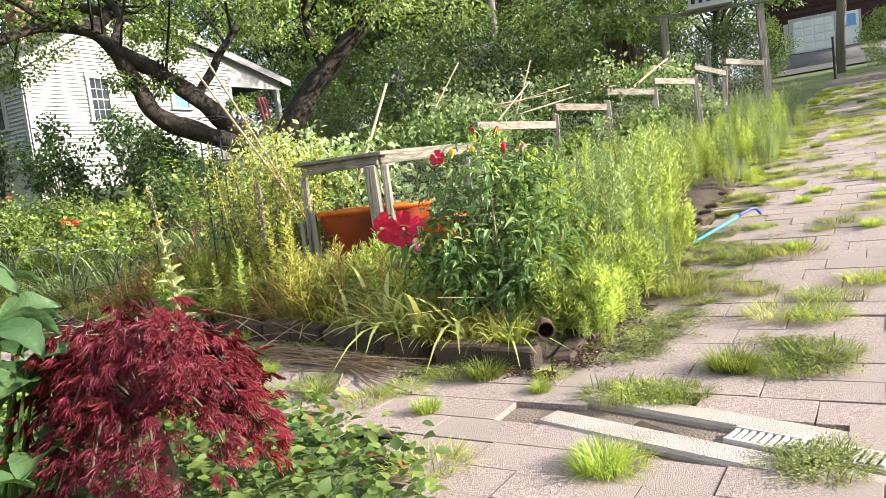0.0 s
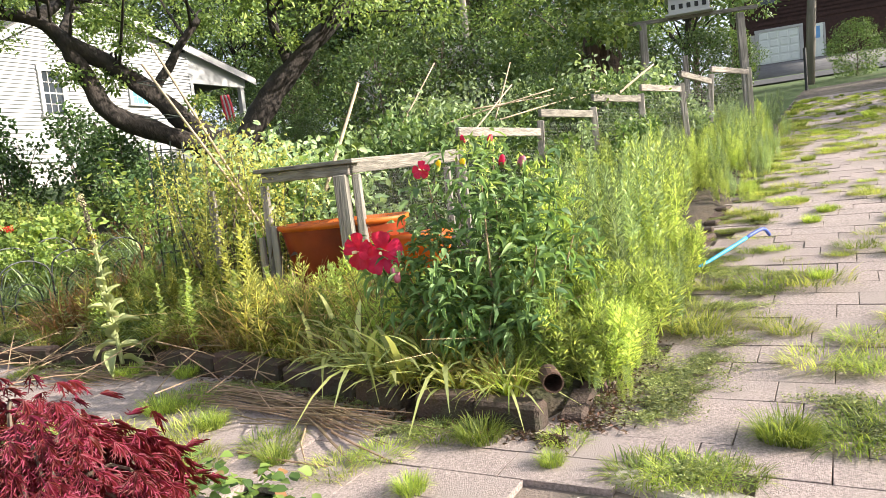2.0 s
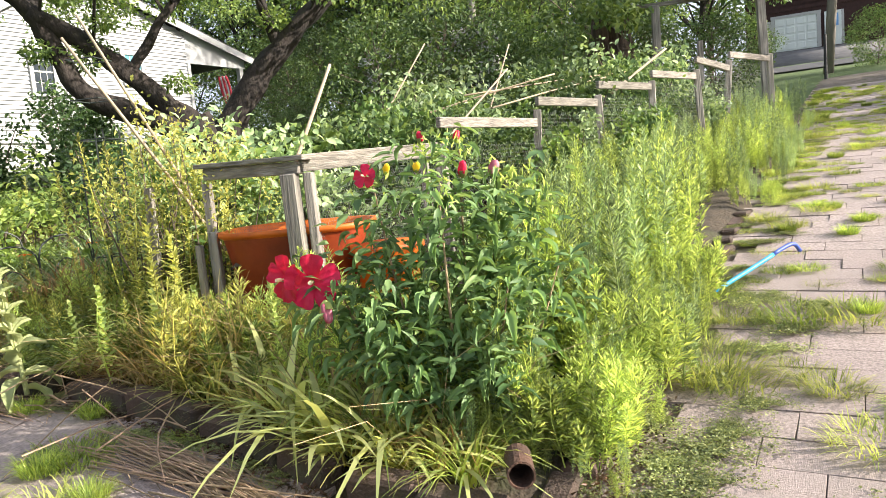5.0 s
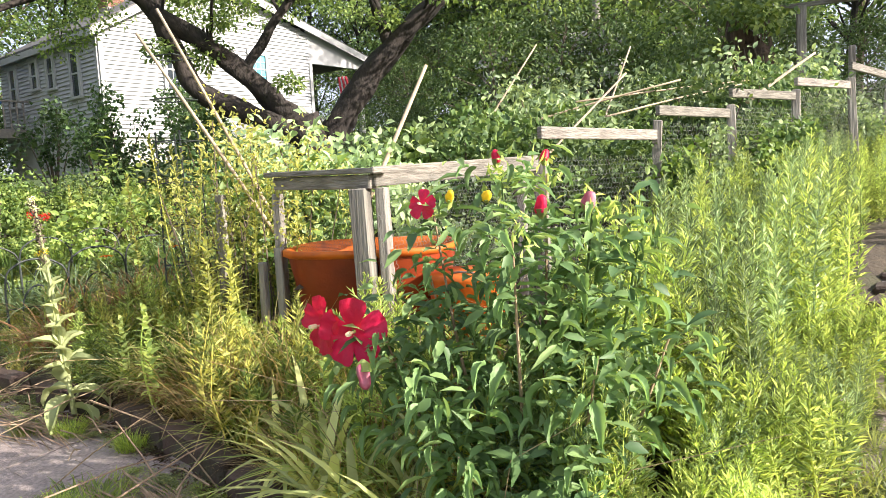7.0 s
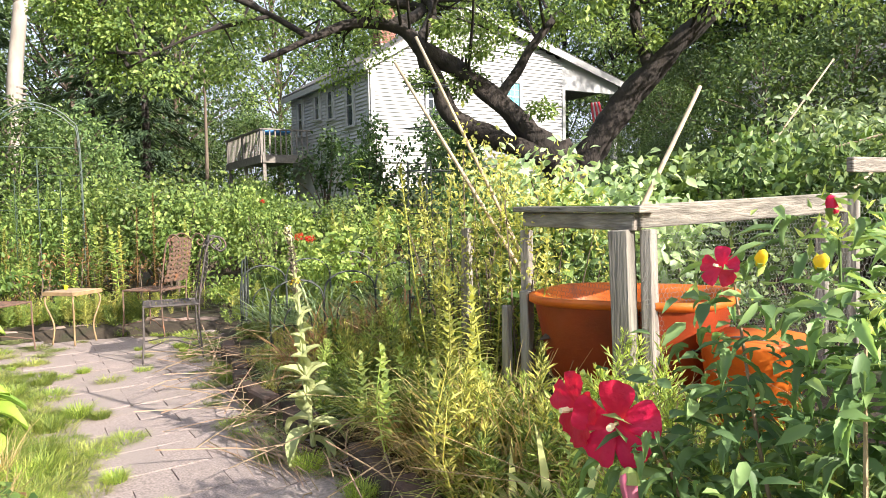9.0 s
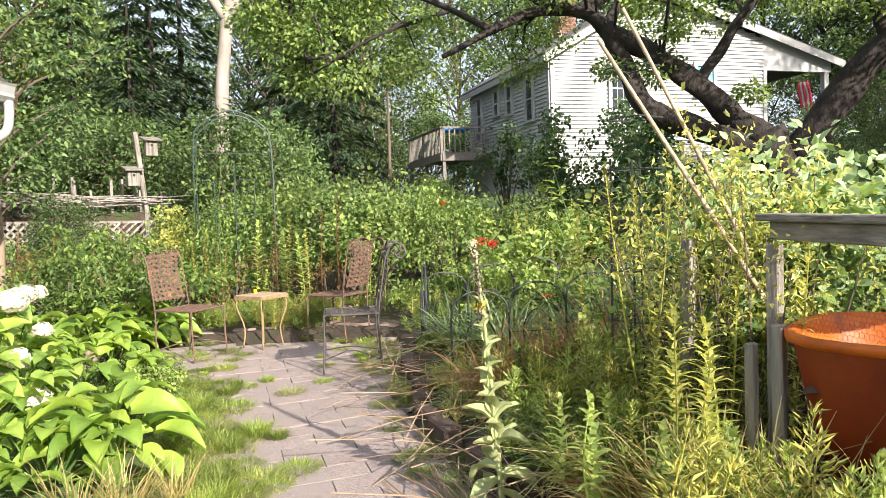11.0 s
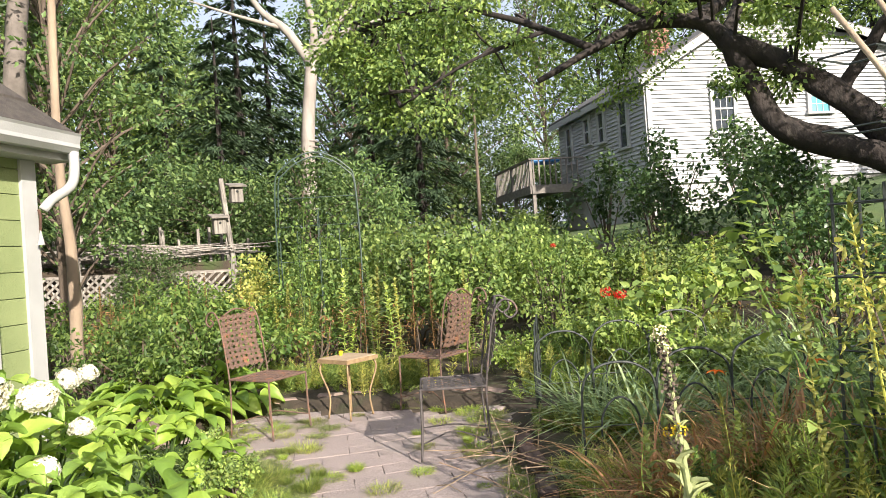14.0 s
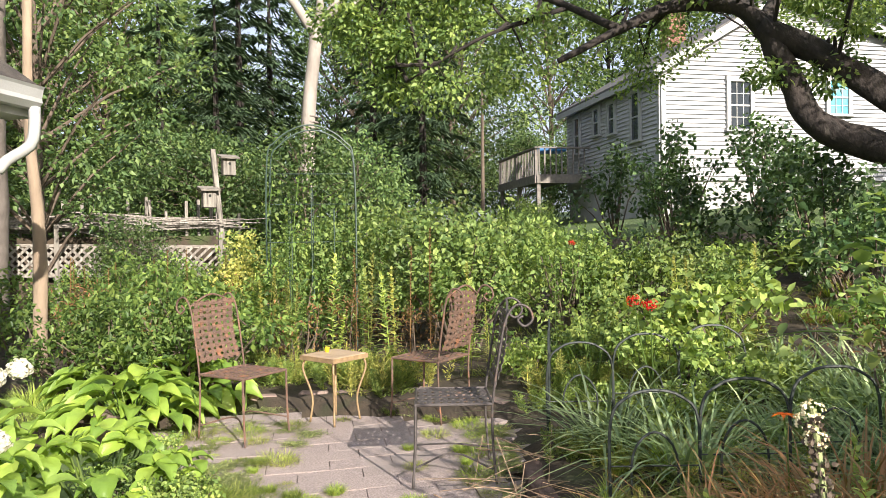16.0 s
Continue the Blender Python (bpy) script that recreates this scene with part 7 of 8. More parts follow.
# -- roses
def build_rose(x, y, h, seed, blooms):
    rng = np.random.default_rng(seed)
    t = thing("rose_bush", "rose bush with pale green leaves and red blooms", "shrub", pose(x, y, ground_z(x, y) + 0.04))
    (V, F), cen = shrub_np(rng, 0.45, h, 420, 0.055, 0.035)
    put("foliage", mesh_np("foliage", V, F, G_ROSEL), t)["kind"] = "stuff"
    part("stem_tangle", stems_bm(rng, cen, 0.007), G_MID, t)["kind"] = "stuff"
    for (bx, by, bz, r) in blooms:
        V, F = join_np([floret_head(rng, r * s, 26) for s in (0.5, 0.8, 1.0)])
        put("bloom", mesh_np("bloom", V, F, M_ROSE), t, "red rose bloom", Matrix.Translation((bx, by, bz)))
        part("cane", tube([(0.0, 0.0, 0.2), (bx * 0.6, by * 0.6, bz * 0.6), (bx, by, bz)], [0.006, 0.005, 0.004], 5), G_MID, t)


build_rose(-5.3, 7.6, 0.95, 1, [(0.02, -0.2, 0.82, 0.055), (0.12, -0.16, 0.80, 0.055)])
build_rose(-6.2, 7.9, 1.1, 2, [(0.0, -0.2, 1.2, 0.03)])
build_rose(-4.4, 7.9, 0.7, 3, [])


def build_sprays():
    """Long bare rose canes that bow across the bed."""
    rng = np.random.default_rng(91)
    t = thing("climbing_rose", "long arching rose canes with sparse pale leaves", "shrub", pose(-2.5, 6.0, 0.2))
    O = Vector((-2.5, 6.0, 0.2))
    lines = [[(-2.5, 6.0, 0.2), (-3.1, 6.3, 1.2), (-3.9, 6.9, 1.35), (-4.4, 7.2, 1.15)], [(-2.5, 6.0, 0.2), (-2.9, 6.2, 1.0), (-3.5, 6.5, 1.1), (-4.2, 6.8, 0.9)], [(-2.5, 5.95, 0.2), (-2.8, 5.9, 1.0), (-3.0, 5.9, 1.5)], [(-2.4, 5.95, 0.2), (-2.7, 5.9, 0.7), (-3.0, 5.85, 1.35)]]
    for ln in lines:
        pts = bend([Vector(p) - O for p in ln], 6)
        part("cane", tube(pts, [0.0042 - 0.0001 * k for k in range(len(pts))], 5), G_MID, t)
        n = 44
        k = rng.integers(4, len(pts), n)
        pos = np.array([pts[i] for i in k]) + rng.normal(0, 0.04, (n, 3))
        V, F = scatter(BROAD, pos, rng.normal(size=(n, 3)) * np.array((1, 1, 0.4)), np.tile((0, 0, 1.0), (n, 1)) + rng.normal(0, 0.3, (n, 3)), rng.uniform(0.04, 0.075, n), rng.uniform(0.03, 0.05, n))
        put("leaves", mesh_np("leaves", V, F, G_ROSEL), t)["kind"] = "stuff"


build_sprays()


def build_daylily(x, y, z):
    t = thing("daylily_flower", "orange daylily bloom on a bare stalk", "flower", pose(x, y, ground_z(x, y)))
    part("stalk", tube([(0, 0, 0), (0.02, 0, z * 0.6), (0, 0, z)], 0.004, 5), G_MID, t)
    me = leaf_mesh("petal", 0.045, 0.02, M_ORANGEF, 0.1, 0.4)
    for k in range(6):
        leaf_at(t, me, (0, 0, z), k * 60, -35, 1.0, "petal")


build_daylily(-3.73, 6.6, 0.58)
build_daylily(-3.45, 7.0, 0.55)


# ---- trees ----
def crown_np(rng, cen, rad, n, ln, wd, tpl=LEAF, hang=0.3):
    """Leaves in clumps round the ends of the limbs."""
    cen, rad = np.asarray(cen), np.asarray(rad)
    i = rng.integers(0, len(cen), n)
    off = unit(rng.normal(size=(n, 3))) * (rng.random((n, 1)) ** 0.4) * rad[i][:, None] * np.array((1, 1, 0.62))
    ax = unit(off + rng.normal(0, 0.5, (n, 3)) * rad[i][:, None] + np.array((0, 0, -hang)) * rad[i][:, None])
    up = unit(rng.normal(0, 0.6, (n, 3)) + np.array((0.3, -0.1, 0.8)))
    return scatter(tpl, cen[i] + off, ax, up, ln * rng.uniform(0.6, 1.25, n), wd * rng.uniform(0.7, 1.2, n))


def build_apple():
    rng = np.random.default_rng(201)
    b = Vector((-5.5, 13.1, ground_z(-5.5, 13.1)))
    t = thing("apple_tree", "old gnarled apple tree with dark leaning limbs", "tree", Matrix.Translation(b))

    spine = []

    def limb(pts, r0, r1, nm="limb"):
        p = bend([Vector(q) - b for q in pts], 5)
        r = [0.94 * (r0 + (r1 - r0) * k / (len(p) - 1)) for k in range(len(p))]
        part(nm, tube(p, r, 11, wob=0.5), M_BARK, t, smooth=True)
        spine.extend(q + b for q in p)
        return p
    limb([(-5.35, 13.2, 0.7), (-5.4, 13.2, 1.6), (-5.6, 13.05, 2.3)], 0.34, 0.26, "trunk")
    limb([(-5.5, 13.1, 2.0), (-6.2, 12.65, 2.35), (-6.88, 12.1, 2.75), (-7.1, 11.95, 3.35), (-7.3, 11.75, 3.95), (-7.6, 11.55, 4.25), (-8.15, 11.1, 4.3), (-8.4, 10.5, 4.0), (-8.75, 9.8, 3.6)], 0.21, 0.035)
    limb([(-5.55, 13.1, 2.15), (-6.0, 12.85, 2.6), (-6.4, 12.55, 3.1), (-6.8, 12.2, 3.5), (-7.32, 11.72, 3.95)], 0.19, 0.14)
    limb([(-6.35, 12.6, 3.05), (-6.1, 12.8, 3.5), (-5.85, 12.9, 3.9), (-5.6, 13.1, 4.3)], 0.10, 0.06)
    limb([(-5.3, 13.4, 1.9), (-5.0, 13.6, 2.5), (-4.56, 13.8, 3.13), (-4.2, 13.95, 3.5), (-3.9, 14.0, 3.8), (-3.3, 14.2, 4.4), (-2.9, 14.4, 5.2)], 0.26, 0.12)
    limb([(-4.3, 13.9, 3.4), (-4.5, 13.8, 4.2), (-4.4, 13.6, 5.0)], 0.12, 0.06)
    limb([(-7.3, 11.75, 3.95), (-7.5, 12.4, 4.7), (-8.2, 12.6, 5.4)], 0.10, 0.05)
    limb([(-7.6, 11.55, 4.25), (-7.9, 12.6, 4.8), (-8.8, 12.4, 5.0), (-9.8, 12.6, 4.7)], 0.11, 0.05)
    limb([(-8.4, 10.5, 4.0), (-9.3, 10.0, 4.6), (-10.2, 9.3, 5.0), (-11.0, 8.5, 4.9)], 0.06, 0.02)
    limb([(-8.0, 11.3, 4.35), (-9.0, 10.6, 5.2), (-10.0, 9.6, 5.8)], 0.06, 0.02)
    limb([(-9.0, 10.2, 4.4), (-9.8, 9.4, 4.1), (-10.6, 8.7, 3.6)], 0.04, 0.015)
    # crown: clumps spread over an arching umbrella, thinner in front of the house
    cen, rad, twigs = [], [], bmesh.new()
    for k in range(150):
        a = rng.uniform(0, 2 * math.pi)
        q = math.sqrt(rng.random()) * 4.6
        c = Vector((-6.2 + math.cos(a) * q * 1.05, 12.7 + math.sin(a) * q * 0.8, 5.6 - 0.055 * q * q + rng.normal(0, 0.35)))
        if c.z < 4.75 and -10.2 < c.x < -5.2 and rng.random() < 0.75:
            continue
        cen.append(c)
        rad.append(rng.uniform(0.4, 0.75))
    for k in range(46):
        # hanging curtain at the far left end of the long limb, and beyond it
        w = rng.random()
        c = Vector((-9.7 - w * 1.6 + rng.normal(0, 0.25), 10.1 - w * 2.0 + rng.normal(0, 0.35), 3.3 + rng.random() * 2.6))
        cen.append(c)
        rad.append(rng.uniform(0.35, 0.6))
    for k in range(20):
        # leafy sprays close to the limbs
        s = spine[int(rng.integers(8, len(spine)))]
        c = s + Vector((rng.normal(0, 0.35), -0.25 + rng.normal(0, 0.3), rng.normal(0.1, 0.3)))
        if c.z > 2.6:
            cen.append(c)
            rad.append(rng.uniform(0.18, 0.34))
    for c in cen[::2]:
        s = min((v for v in spine if v.z > 3.2), key=lambda v: (v - c).length + rng.random() * 0.8)
        j = Vector(rng.normal(0, 0.18, 3))
        tube(bend([s - b, (s + c) / 2 - b + Vector((0, 0, 0.2)) + j, c - b], 3), [0.03, 0.026, 0.022, 0.018, 0.014, 0.010, 0.006], 5, twigs)
    part("twig_tangle", twigs, M_BARK, t)["kind"] = "stuff"
    V, F = crown_np(rng, [tuple(c - b) for c in cen], rad, 36000, 0.095, 0.055)
    put("crown", mesh_np("crown", V, F, G_TREE), t)["kind"] = "stuff"


build_apple()


def make_tree(name, label, seed, H, R, n, ln, wd, material, bark, low=0.3, trunk_r=0.16, hang=0.2):
    """A forest tree: tapered trunk, limbs, and a crown of leaf clumps with gaps."""
    rng = np.random.default_rng(seed)
    t = thing(name, label, "tree")
    tr = bend([(0, 0, -0.3), (rng.normal(0, 0.15), rng.normal(0, 0.15), H * 0.4), (rng.normal(0, 0.3), rng.normal(0, 0.3), H * 0.92)], 5)
    part("trunk", tube(tr, [trunk_r * (1 - 0.85 * k / 10) for k in range(11)], 8, wob=0.2), bark, t, smooth=True)
    cen, rad, lb = [], [], bmesh.new()
    for k in range(46):
        u = low + (1 - low) * (k + rng.random()) / 46
        a = k * 2.4
        prof = math.sin(math.pi * min(1, (u - low) / (1 - low) * 0.85 + 0.12)) ** 0.7
        q = R * prof * rng.uniform(0.45, 1.0)
        c = Vector((math.cos(a) * q, math.sin(a) * q, H * u))
        s = Vector(tr[min(10, int(u * 9))])
        tube([s, (s + c) / 2 + Vector((0, 0, 0.2)), c], [trunk_r * 0.3, trunk_r * 0.2, 0.015], 5, lb)
        cen.append(tuple(c))
        rad.append(R * rng.uniform(0.20, 0.36))
    part("limb_tangle", lb, bark, t)["kind"] = "stuff"
    V, F = crown_np(rng, cen, rad, n, ln, wd, hang=hang)
    put("crown", mesh_np("crown", V, F, material), t)["kind"] = "stuff"
    return t


def make_spruce(seed, H, R, n):
    rng = np.random.default_rng(seed)
    t = thing("spruce", "dark green spruce with drooping boughs at the wood's edge", "tree")
    part("trunk", tube([(0, 0, -0.3), (0, 0, H * 0.5), (0, 0, H)], [0.2, 0.12, 0.02], 8), M_BARK, t)
    parts = []
    for k in range(70):
        u = (k + rng.random()) / 70
        a = k * 2.4 + rng.normal(0, 0.2)
        r = R * (1 - u) ** 0.8 + 0.2
        m = int(n / 70 * (0.4 + 1.4 * (1 - u)))
        w = rng.random(m) ** 0.7
        d = np.array((math.cos(a), math.sin(a), 0))
        sd = np.array((-math.sin(a), math.cos(a), 0))
        pos = d * (w * r)[:, None] + sd * (rng.normal(0, 0.13, m) * r * (1.1 - w) * 1.6)[:, None] + np.stack([0 * w, 0 * w, H * (0.06 + 0.92 * u) - w * w * r * 0.28 + rng.normal(0, 0.05, m)], -1)
        ax = d + sd * rng.normal(0, 0.6, m)[:, None] + np.stack([0 * w, 0 * w, -0.25 - 0.5 * rng.random(m)], -1)
        parts.append(scatter(LEAF, pos, ax, np.tile((0, 0, 1.0), (m, 1)) + rng.normal(0, 0.3, (m, 3)), rng.uniform(0.18, 0.4, m), rng.uniform(0.05, 0.10, m)))
    V, F = join_np(parts)
    put("foliage", mesh_np("foliage", V, F, G_CONI), t)["kind"] = "stuff"
    return t


def polar(deg, d, ox=-2.0, oy=4.0):
    """A place by its bearing (degrees left of the y axis) and distance from the patio's mouth."""
    a = radians(deg)
    return ox - math.sin(a) * d, oy + math.cos(a) * d


def plant_woods():
    rng = np.random.default_rng(301)
    kinds = [make_tree("ash_tree", "tall leafy tree at the wood's edge", 1, 13, 3.4, 11000, 0.17, 0.09, G_TREE2, M_BARK2, 0.16), make_tree("maple_tree", "broad leafy tree with light green crown", 2, 11, 3.8, 11000, 0.18, 0.105, G_TREE, M_BARK2, 0.12),
             make_tree("oak_tree", "tall dark-leaved tree in the wood behind", 3, 15, 4.2, 7500, 0.27, 0.15, G_TREE2, M_BARK, 0.2), make_spruce(4, 11, 2.6, 7000), make_tree("thicket", "dense leafy thicket under the trees", 5, 4.6, 2.6, 5500, 0.17, 0.09, G_TREE2, M_BARK2, 0.05, 0.05)]
    spots = []
    # bearings: left wood, behind the white house, behind the vegetable garden, by the garage
    for k in range(24):
        spots.append((int(rng.choice([0, 1, 2, 3, 3])), 50 + k * 2.6 + rng.normal(0, 1), rng.uniform(24, 34), rng.uniform(0.8, 1.15)))
    for k in range(20):
        spots.append((4, 64 + k * 2.5 + rng.normal(0, 1), rng.uniform(17, 23), rng.uniform(0.5, 0.85)))
    for k in range(24):
        spots.append((int(rng.choice([0, 2, 2, 1])), -8 + k * 5.4 + rng.normal(0, 1.5), rng.uniform(40, 52), rng.uniform(1.1, 1.5)))
    for k in range(12):
        spots.append((int(rng.choice([0, 1, 2])), -4 + k * 2.3 + rng.normal(0, 0.8), rng.uniform(23, 30), rng.uniform(0.75, 1.0)))
    for k in range(9):
        spots.append((4, -1 + k * 2.6 + rng.normal(0, 0.8), rng.uniform(16, 20), rng.uniform(0.6, 0.85)))
    for d, r, s, q in ((-13, 17, 0.75, 4), (-10.5, 14.5, 0.5, 4), (-16, 44, 1.2, 0), (-19, 33, 0.6, 4), (-23, 50, 1.2, 2), (-30, 42, 1.0, 1), (-36, 30, 0.9, 0), (-42, 24, 0.8, 1), (-28, 30, 0.45, 4), (-33, 26, 0.5, 4),
                       (82, 12.5, 0.35, 4), (88, 13.5, 0.7, 0), (95, 15, 0.8, 0), (104, 14, 0.8, 2), (60, 24, 0.9, 3), (76, 21, 0.75, 3), (80, 22, 0.8, 3), (72, 24, 0.85, 3), (52, 25, 0.9, 1), (47, 24, 1.0, 3), (44, 30, 1.2, 0), (30, 36, 1.2, 2)):
        spots.append((q, d, r, s))
    # the last three stand out of view, added to shade the far driveway
    for x, y, s, q in ((3.5, 26, 0.8, 0), (5.5, 29, 0.9, 2), (7.0, 34, 1.0, 0), (8.6, 41, 1.1, 2), (1.5, 24, 0.75, 1), (4.6, 22, 0.5, 4), (6.2, 25, 0.55, 4), (2.6, 19.5, 0.5, 4), (20, 41, 1.0, 0), (-15, 35, 0.9, 4), (-12.5, 35.5, 0.9, 4), (-10, 34, 0.9, 4), (-7.5, 33, 0.9, 4), (-9, 27, 0.6, 4), (-30, 26, 1.0, 4), (-33, 23.5, 1.0, 4), (-29, 29, 1.0, 4), (-34, 29, 1.1, 4), (-26, 28, 0.9, 4), (15.5, 17.5, 0.75, 1), (17.0, 21.0, 0.8, 0), (16.0, 14.0, 0.7, 2)):
        a, b = x + 2.0, y - 4.0
        spots.append((q, math.degrees(math.atan2(-a, b)), math.hypot(a, b), s))
    seen = set()
    for k, d, r, s in spots:
        x, y = polar(d, r)
        if k != 4 and -13 < x < 5 and 24 < y < 34:
            r += 11
            x, y = polar(d, r)
        u, v = (Vector((x, y, 0)) - HP).dot(HD), (Vector((x, y, 0)) - HP).dot(HN)
        if -3.5 < u < 14 and -4.0 < v < 10.5:
            continue
        if (64 < d < 73.5 and r < 28 and k != 4) or (33 < d < 58 and r < 33):
            continue
        if k == 4 and -11 < x < -5 and 15 < y < 23:
            s *= 0.45
        if k == 4 and ((5.8 < x < 11 and 22 < y < 34)):
            continue
        if 6 < x < 26 and 34 < y < 60 and not (k == 4):
            continue
        m = pose(x, y, ground_z(x, y) - 0.1, 0, 0, rng.uniform(0, 360)) @ Matrix.Diagonal((s, s, s, 1))
        o = kinds[k] if k not in seen else copy_thing(kinds[k], m)
        seen.add(k)
        o.matrix_basis = m


plant_woods()


def build_pale_tree():
    rng = np.random.default_rng(401)
    b = Vector((-25.8, 13.2, ground_z(-25.8, 13.2)))
    t = thing("pale_tree", "tall bare pale-barked tree forking into smooth limbs", "tree", Matrix.Translation(b))

    def limb(pts, r0, r1, nm="limb"):
        p = bend([Vector(q) - b for q in pts], 5)
        part(nm, tube(p, [0.72 * (r0 + (r1 - r0) * k / (len(p) - 1)) for k in range(len(p))], 10, wob=0.15), M_PALE, t, smooth=True)
    limb([(-25.85, 13.1, 0), (-25.8, 13.1, 5.2), (-25.7, 13.45, 8.8)], 0.42, 0.30, "trunk")
    limb([(-25.7, 13.4, 8.6), (-25.9, 12.6, 9.8), (-26.3, 11.8, 10.6), (-26.4, 10.8, 12.3)], 0.26, 0.1)
    limb([(-25.7, 13.45, 8.7), (-25.5, 13.5, 10.0), (-25.6, 13.0, 12.4)], 0.24, 0.1)
    limb([(-25.7, 13.45, 8.7), (-25.3, 14.1, 9.8), (-25.0, 14.9, 10.8), (-24.7, 15.2, 13)], 0.25, 0.1)
    limb([(-25.4, 14.0, 9.4), (-25.0, 15.0, 9.9), (-24.6, 16.0, 10.2)], 0.14, 0.05)
    limb([(-26.0, 12.4, 9.9), (-26.2, 11.0, 10.2), (-26.4, 9.4, 10.6)], 0.12, 0.04)
    cen = [(rng.normal(0, 3.0), rng.normal(0, 3.4), 12.5 + rng.random() * 4) for _ in range(26)]
    V, F = crown_np(rng, cen, [1.1] * 26, 5200, 0.24, 0.13)
    put("crown", mesh_np("crown", V, F, G_TREE), t)["kind"] = "stuff"
    cuff = bmesh.new()
    for k in range(4):
        tube([Vector((-0.02, 0, 4.6 + k * 0.2)), Vector((-0.02, 0, 4.65 + k * 0.2))], 0.30, 12, cuff)
    part("wire_bands", cuff, M_UTIL, t, "dark bands round the trunk")["kind"] = "stuff"


build_pale_tree()

# dead trunk with peeling bark behind the garden, slim trunks at the wood's edge
ST = thing("dead_trunk", "dead reddish trunk with peeling bark under a cap of vines", "tree trunk", Matrix.Translation((1.5, 15.9, ground_z(1.5, 15.9))))
part("trunk", tube(bend([(0, 0, 0), (0.05, 0, 0.7), (-0.08, 0, 1.3), (-0.2, 0, 2.3)], 4), [0.42, 0.36, 0.33, 0.3, 0.3, 0.29, 0.31, 0.3, 0.28, 0.26, 0.22, 0.18, 0.12], 14, wob=1.6), mat("red_bark", (0.13, 0.085, 0.06), (0.04, 0.028, 0.022), 14, 0.95, 1.0, 26, stretch=(1, 1, 0.15)), ST)
rv = np.random.default_rng(811)
strips = bmesh.new()
for k in range(60):
    an, zz = rv.uniform(0, 6.28), rv.uniform(0.1, 1.9)
    q0 = Vector((math.cos(an) * 0.31, math.sin(an) * 0.31, zz))
    tube([q0, q0 + Vector((math.cos(an) * 0.03, math.sin(an) * 0.03, 0.25)), q0 + Vector((-0.05, 0, 0.55))], [0.012, 0.022, 0.006], 4, strips)
part("peeling_bark", strips, M_BARK2, ST)["kind"] = "stuff"
rc = [(rv.normal(-0.1, 0.55), rv.normal(0, 0.45), rv.uniform(1.5, 3.2)) for _ in range(16)] + [(0.3 * math.cos(i), 0.3 * math.sin(i), 0.3 + 0.2 * i) for i in range(7)]
V_, F_ = crown_np(rv, rc, [0.42] * 16 + [0.2] * 7, 3200, 0.11, 0.085, BROAD)
put("ivy", mesh_np("ivy", V_, F_, G_TREE), ST, "green vine leaves")["kind"] = "stuff"
SL = part("slim_trunk", tube(bend([(0, 0, 0), (0.03, 0.02, 1.5), (-0.02, -0.05, 2.9), (0.05, 0.0, 5.5)], 4), [0.075 - 0.003 * k for k in range(13)], 9, wob=0.3), M_BARK3, smooth=True, at=Matrix.Translation((-10.5, 4.24, ground_z(-10.5, 4.24))))
tagged(SL, "slim pale tree trunk at the edge of the weeds", "tree trunk")
SL = part("grey_trunk", tube(bend([(0, 0, 0), (0, 0.05, 2.5), (-0.15, 0.1, 4.5), (-0.9, 0.5, 8.0)], 4), [0.22 - 0.009 * k for k in range(13)], 10, wob=0.3), mat("grey_smooth_bark", (0.17, 0.145, 0.125), (0.10, 0.085, 0.07), 5, 0.9, 0.6, 20), smooth=True, at=Matrix.Translation((-13.6, 3.78, ground_z(-13.6, 3.78))))
tagged(SL, "thick grey trunk beside the green house", "tree trunk")
for px, py, hh in ((-16.5, 14.0, 4.3),):
    SL = part("slim_trunk", tube(bend([(0, 0, 0), (0.05, 0.02, hh * 0.5), (-0.05, 0.1, hh)], 4), [0.06 - 0.004 * k for k in range(9)], 8, wob=0.2), M_BARK2, smooth=True, at=Matrix.Translation((px, py, ground_z(px, py))))
    tagged(SL, "slim pale dead trunk standing among shrubs", "tree trunk")


# ---- small things on the ground ----
def build_hose():
    h = thing("garden_hose", "short length of blue garden hose with black end", "hose", pose(1.0, 5.62, ground_z(1.0, 5.62)))
    O = h.matrix_basis.translation
    P = [Vector(p) - O for p in ((1.03, 5.82, 0.30), (1.2, 5.95, 0.36), (1.37, 6.08, 0.42), (1.5, 6.18, 0.468), (1.58, 6.25, 0.478), (1.63, 6.3, 0.43))]
    p = bend(P, 5)
    part("hose", tube(p[:13], 0.0125, 9), M_HOSE, h, smooth=True)
    part("sleeve", tube(p[12:], 0.012, 9), M_BLUEW, h, smooth=True)
    part("end_cap", tube([P[0] - Vector((0.05, 0.1, 0.03)), P[0]], [0.02, 0.018], 9), M_RUBBER, h, "black rubber end")


build_hose()


def build_pipe():
    bm = bmesh.new()
    d = Vector((0.12, -0.97, 0.05)).normalized()
    c = Vector((0.075, 3.79, 0.205))
    q = d.to_track_quat("Z", "Y").to_matrix()
    prof = [(0.042, -0.16), (0.042, 0.0), (0.036, 0.0), (0.036, -0.15)]
    rings = []
    for r, z in prof:
        rings.append([bm.verts.new(c + q @ Vector((math.cos(k * math.pi / 8) * r, math.sin(k * math.pi / 8) * r, z))) for k in range(16)])
    for a, b in zip(rings, rings[1:]):
        for k in range(16):
            bm.faces.new((a[k], a[(k + 1) % 16], b[(k + 1) % 16], b[k]))
    bm.faces.new(rings[-1])
    o = part("drain_pipe", bm, M_PIPE)
    tagged(o, "short rusty drain pipe poking out of the bed's corner", "pipe")


build_pipe()


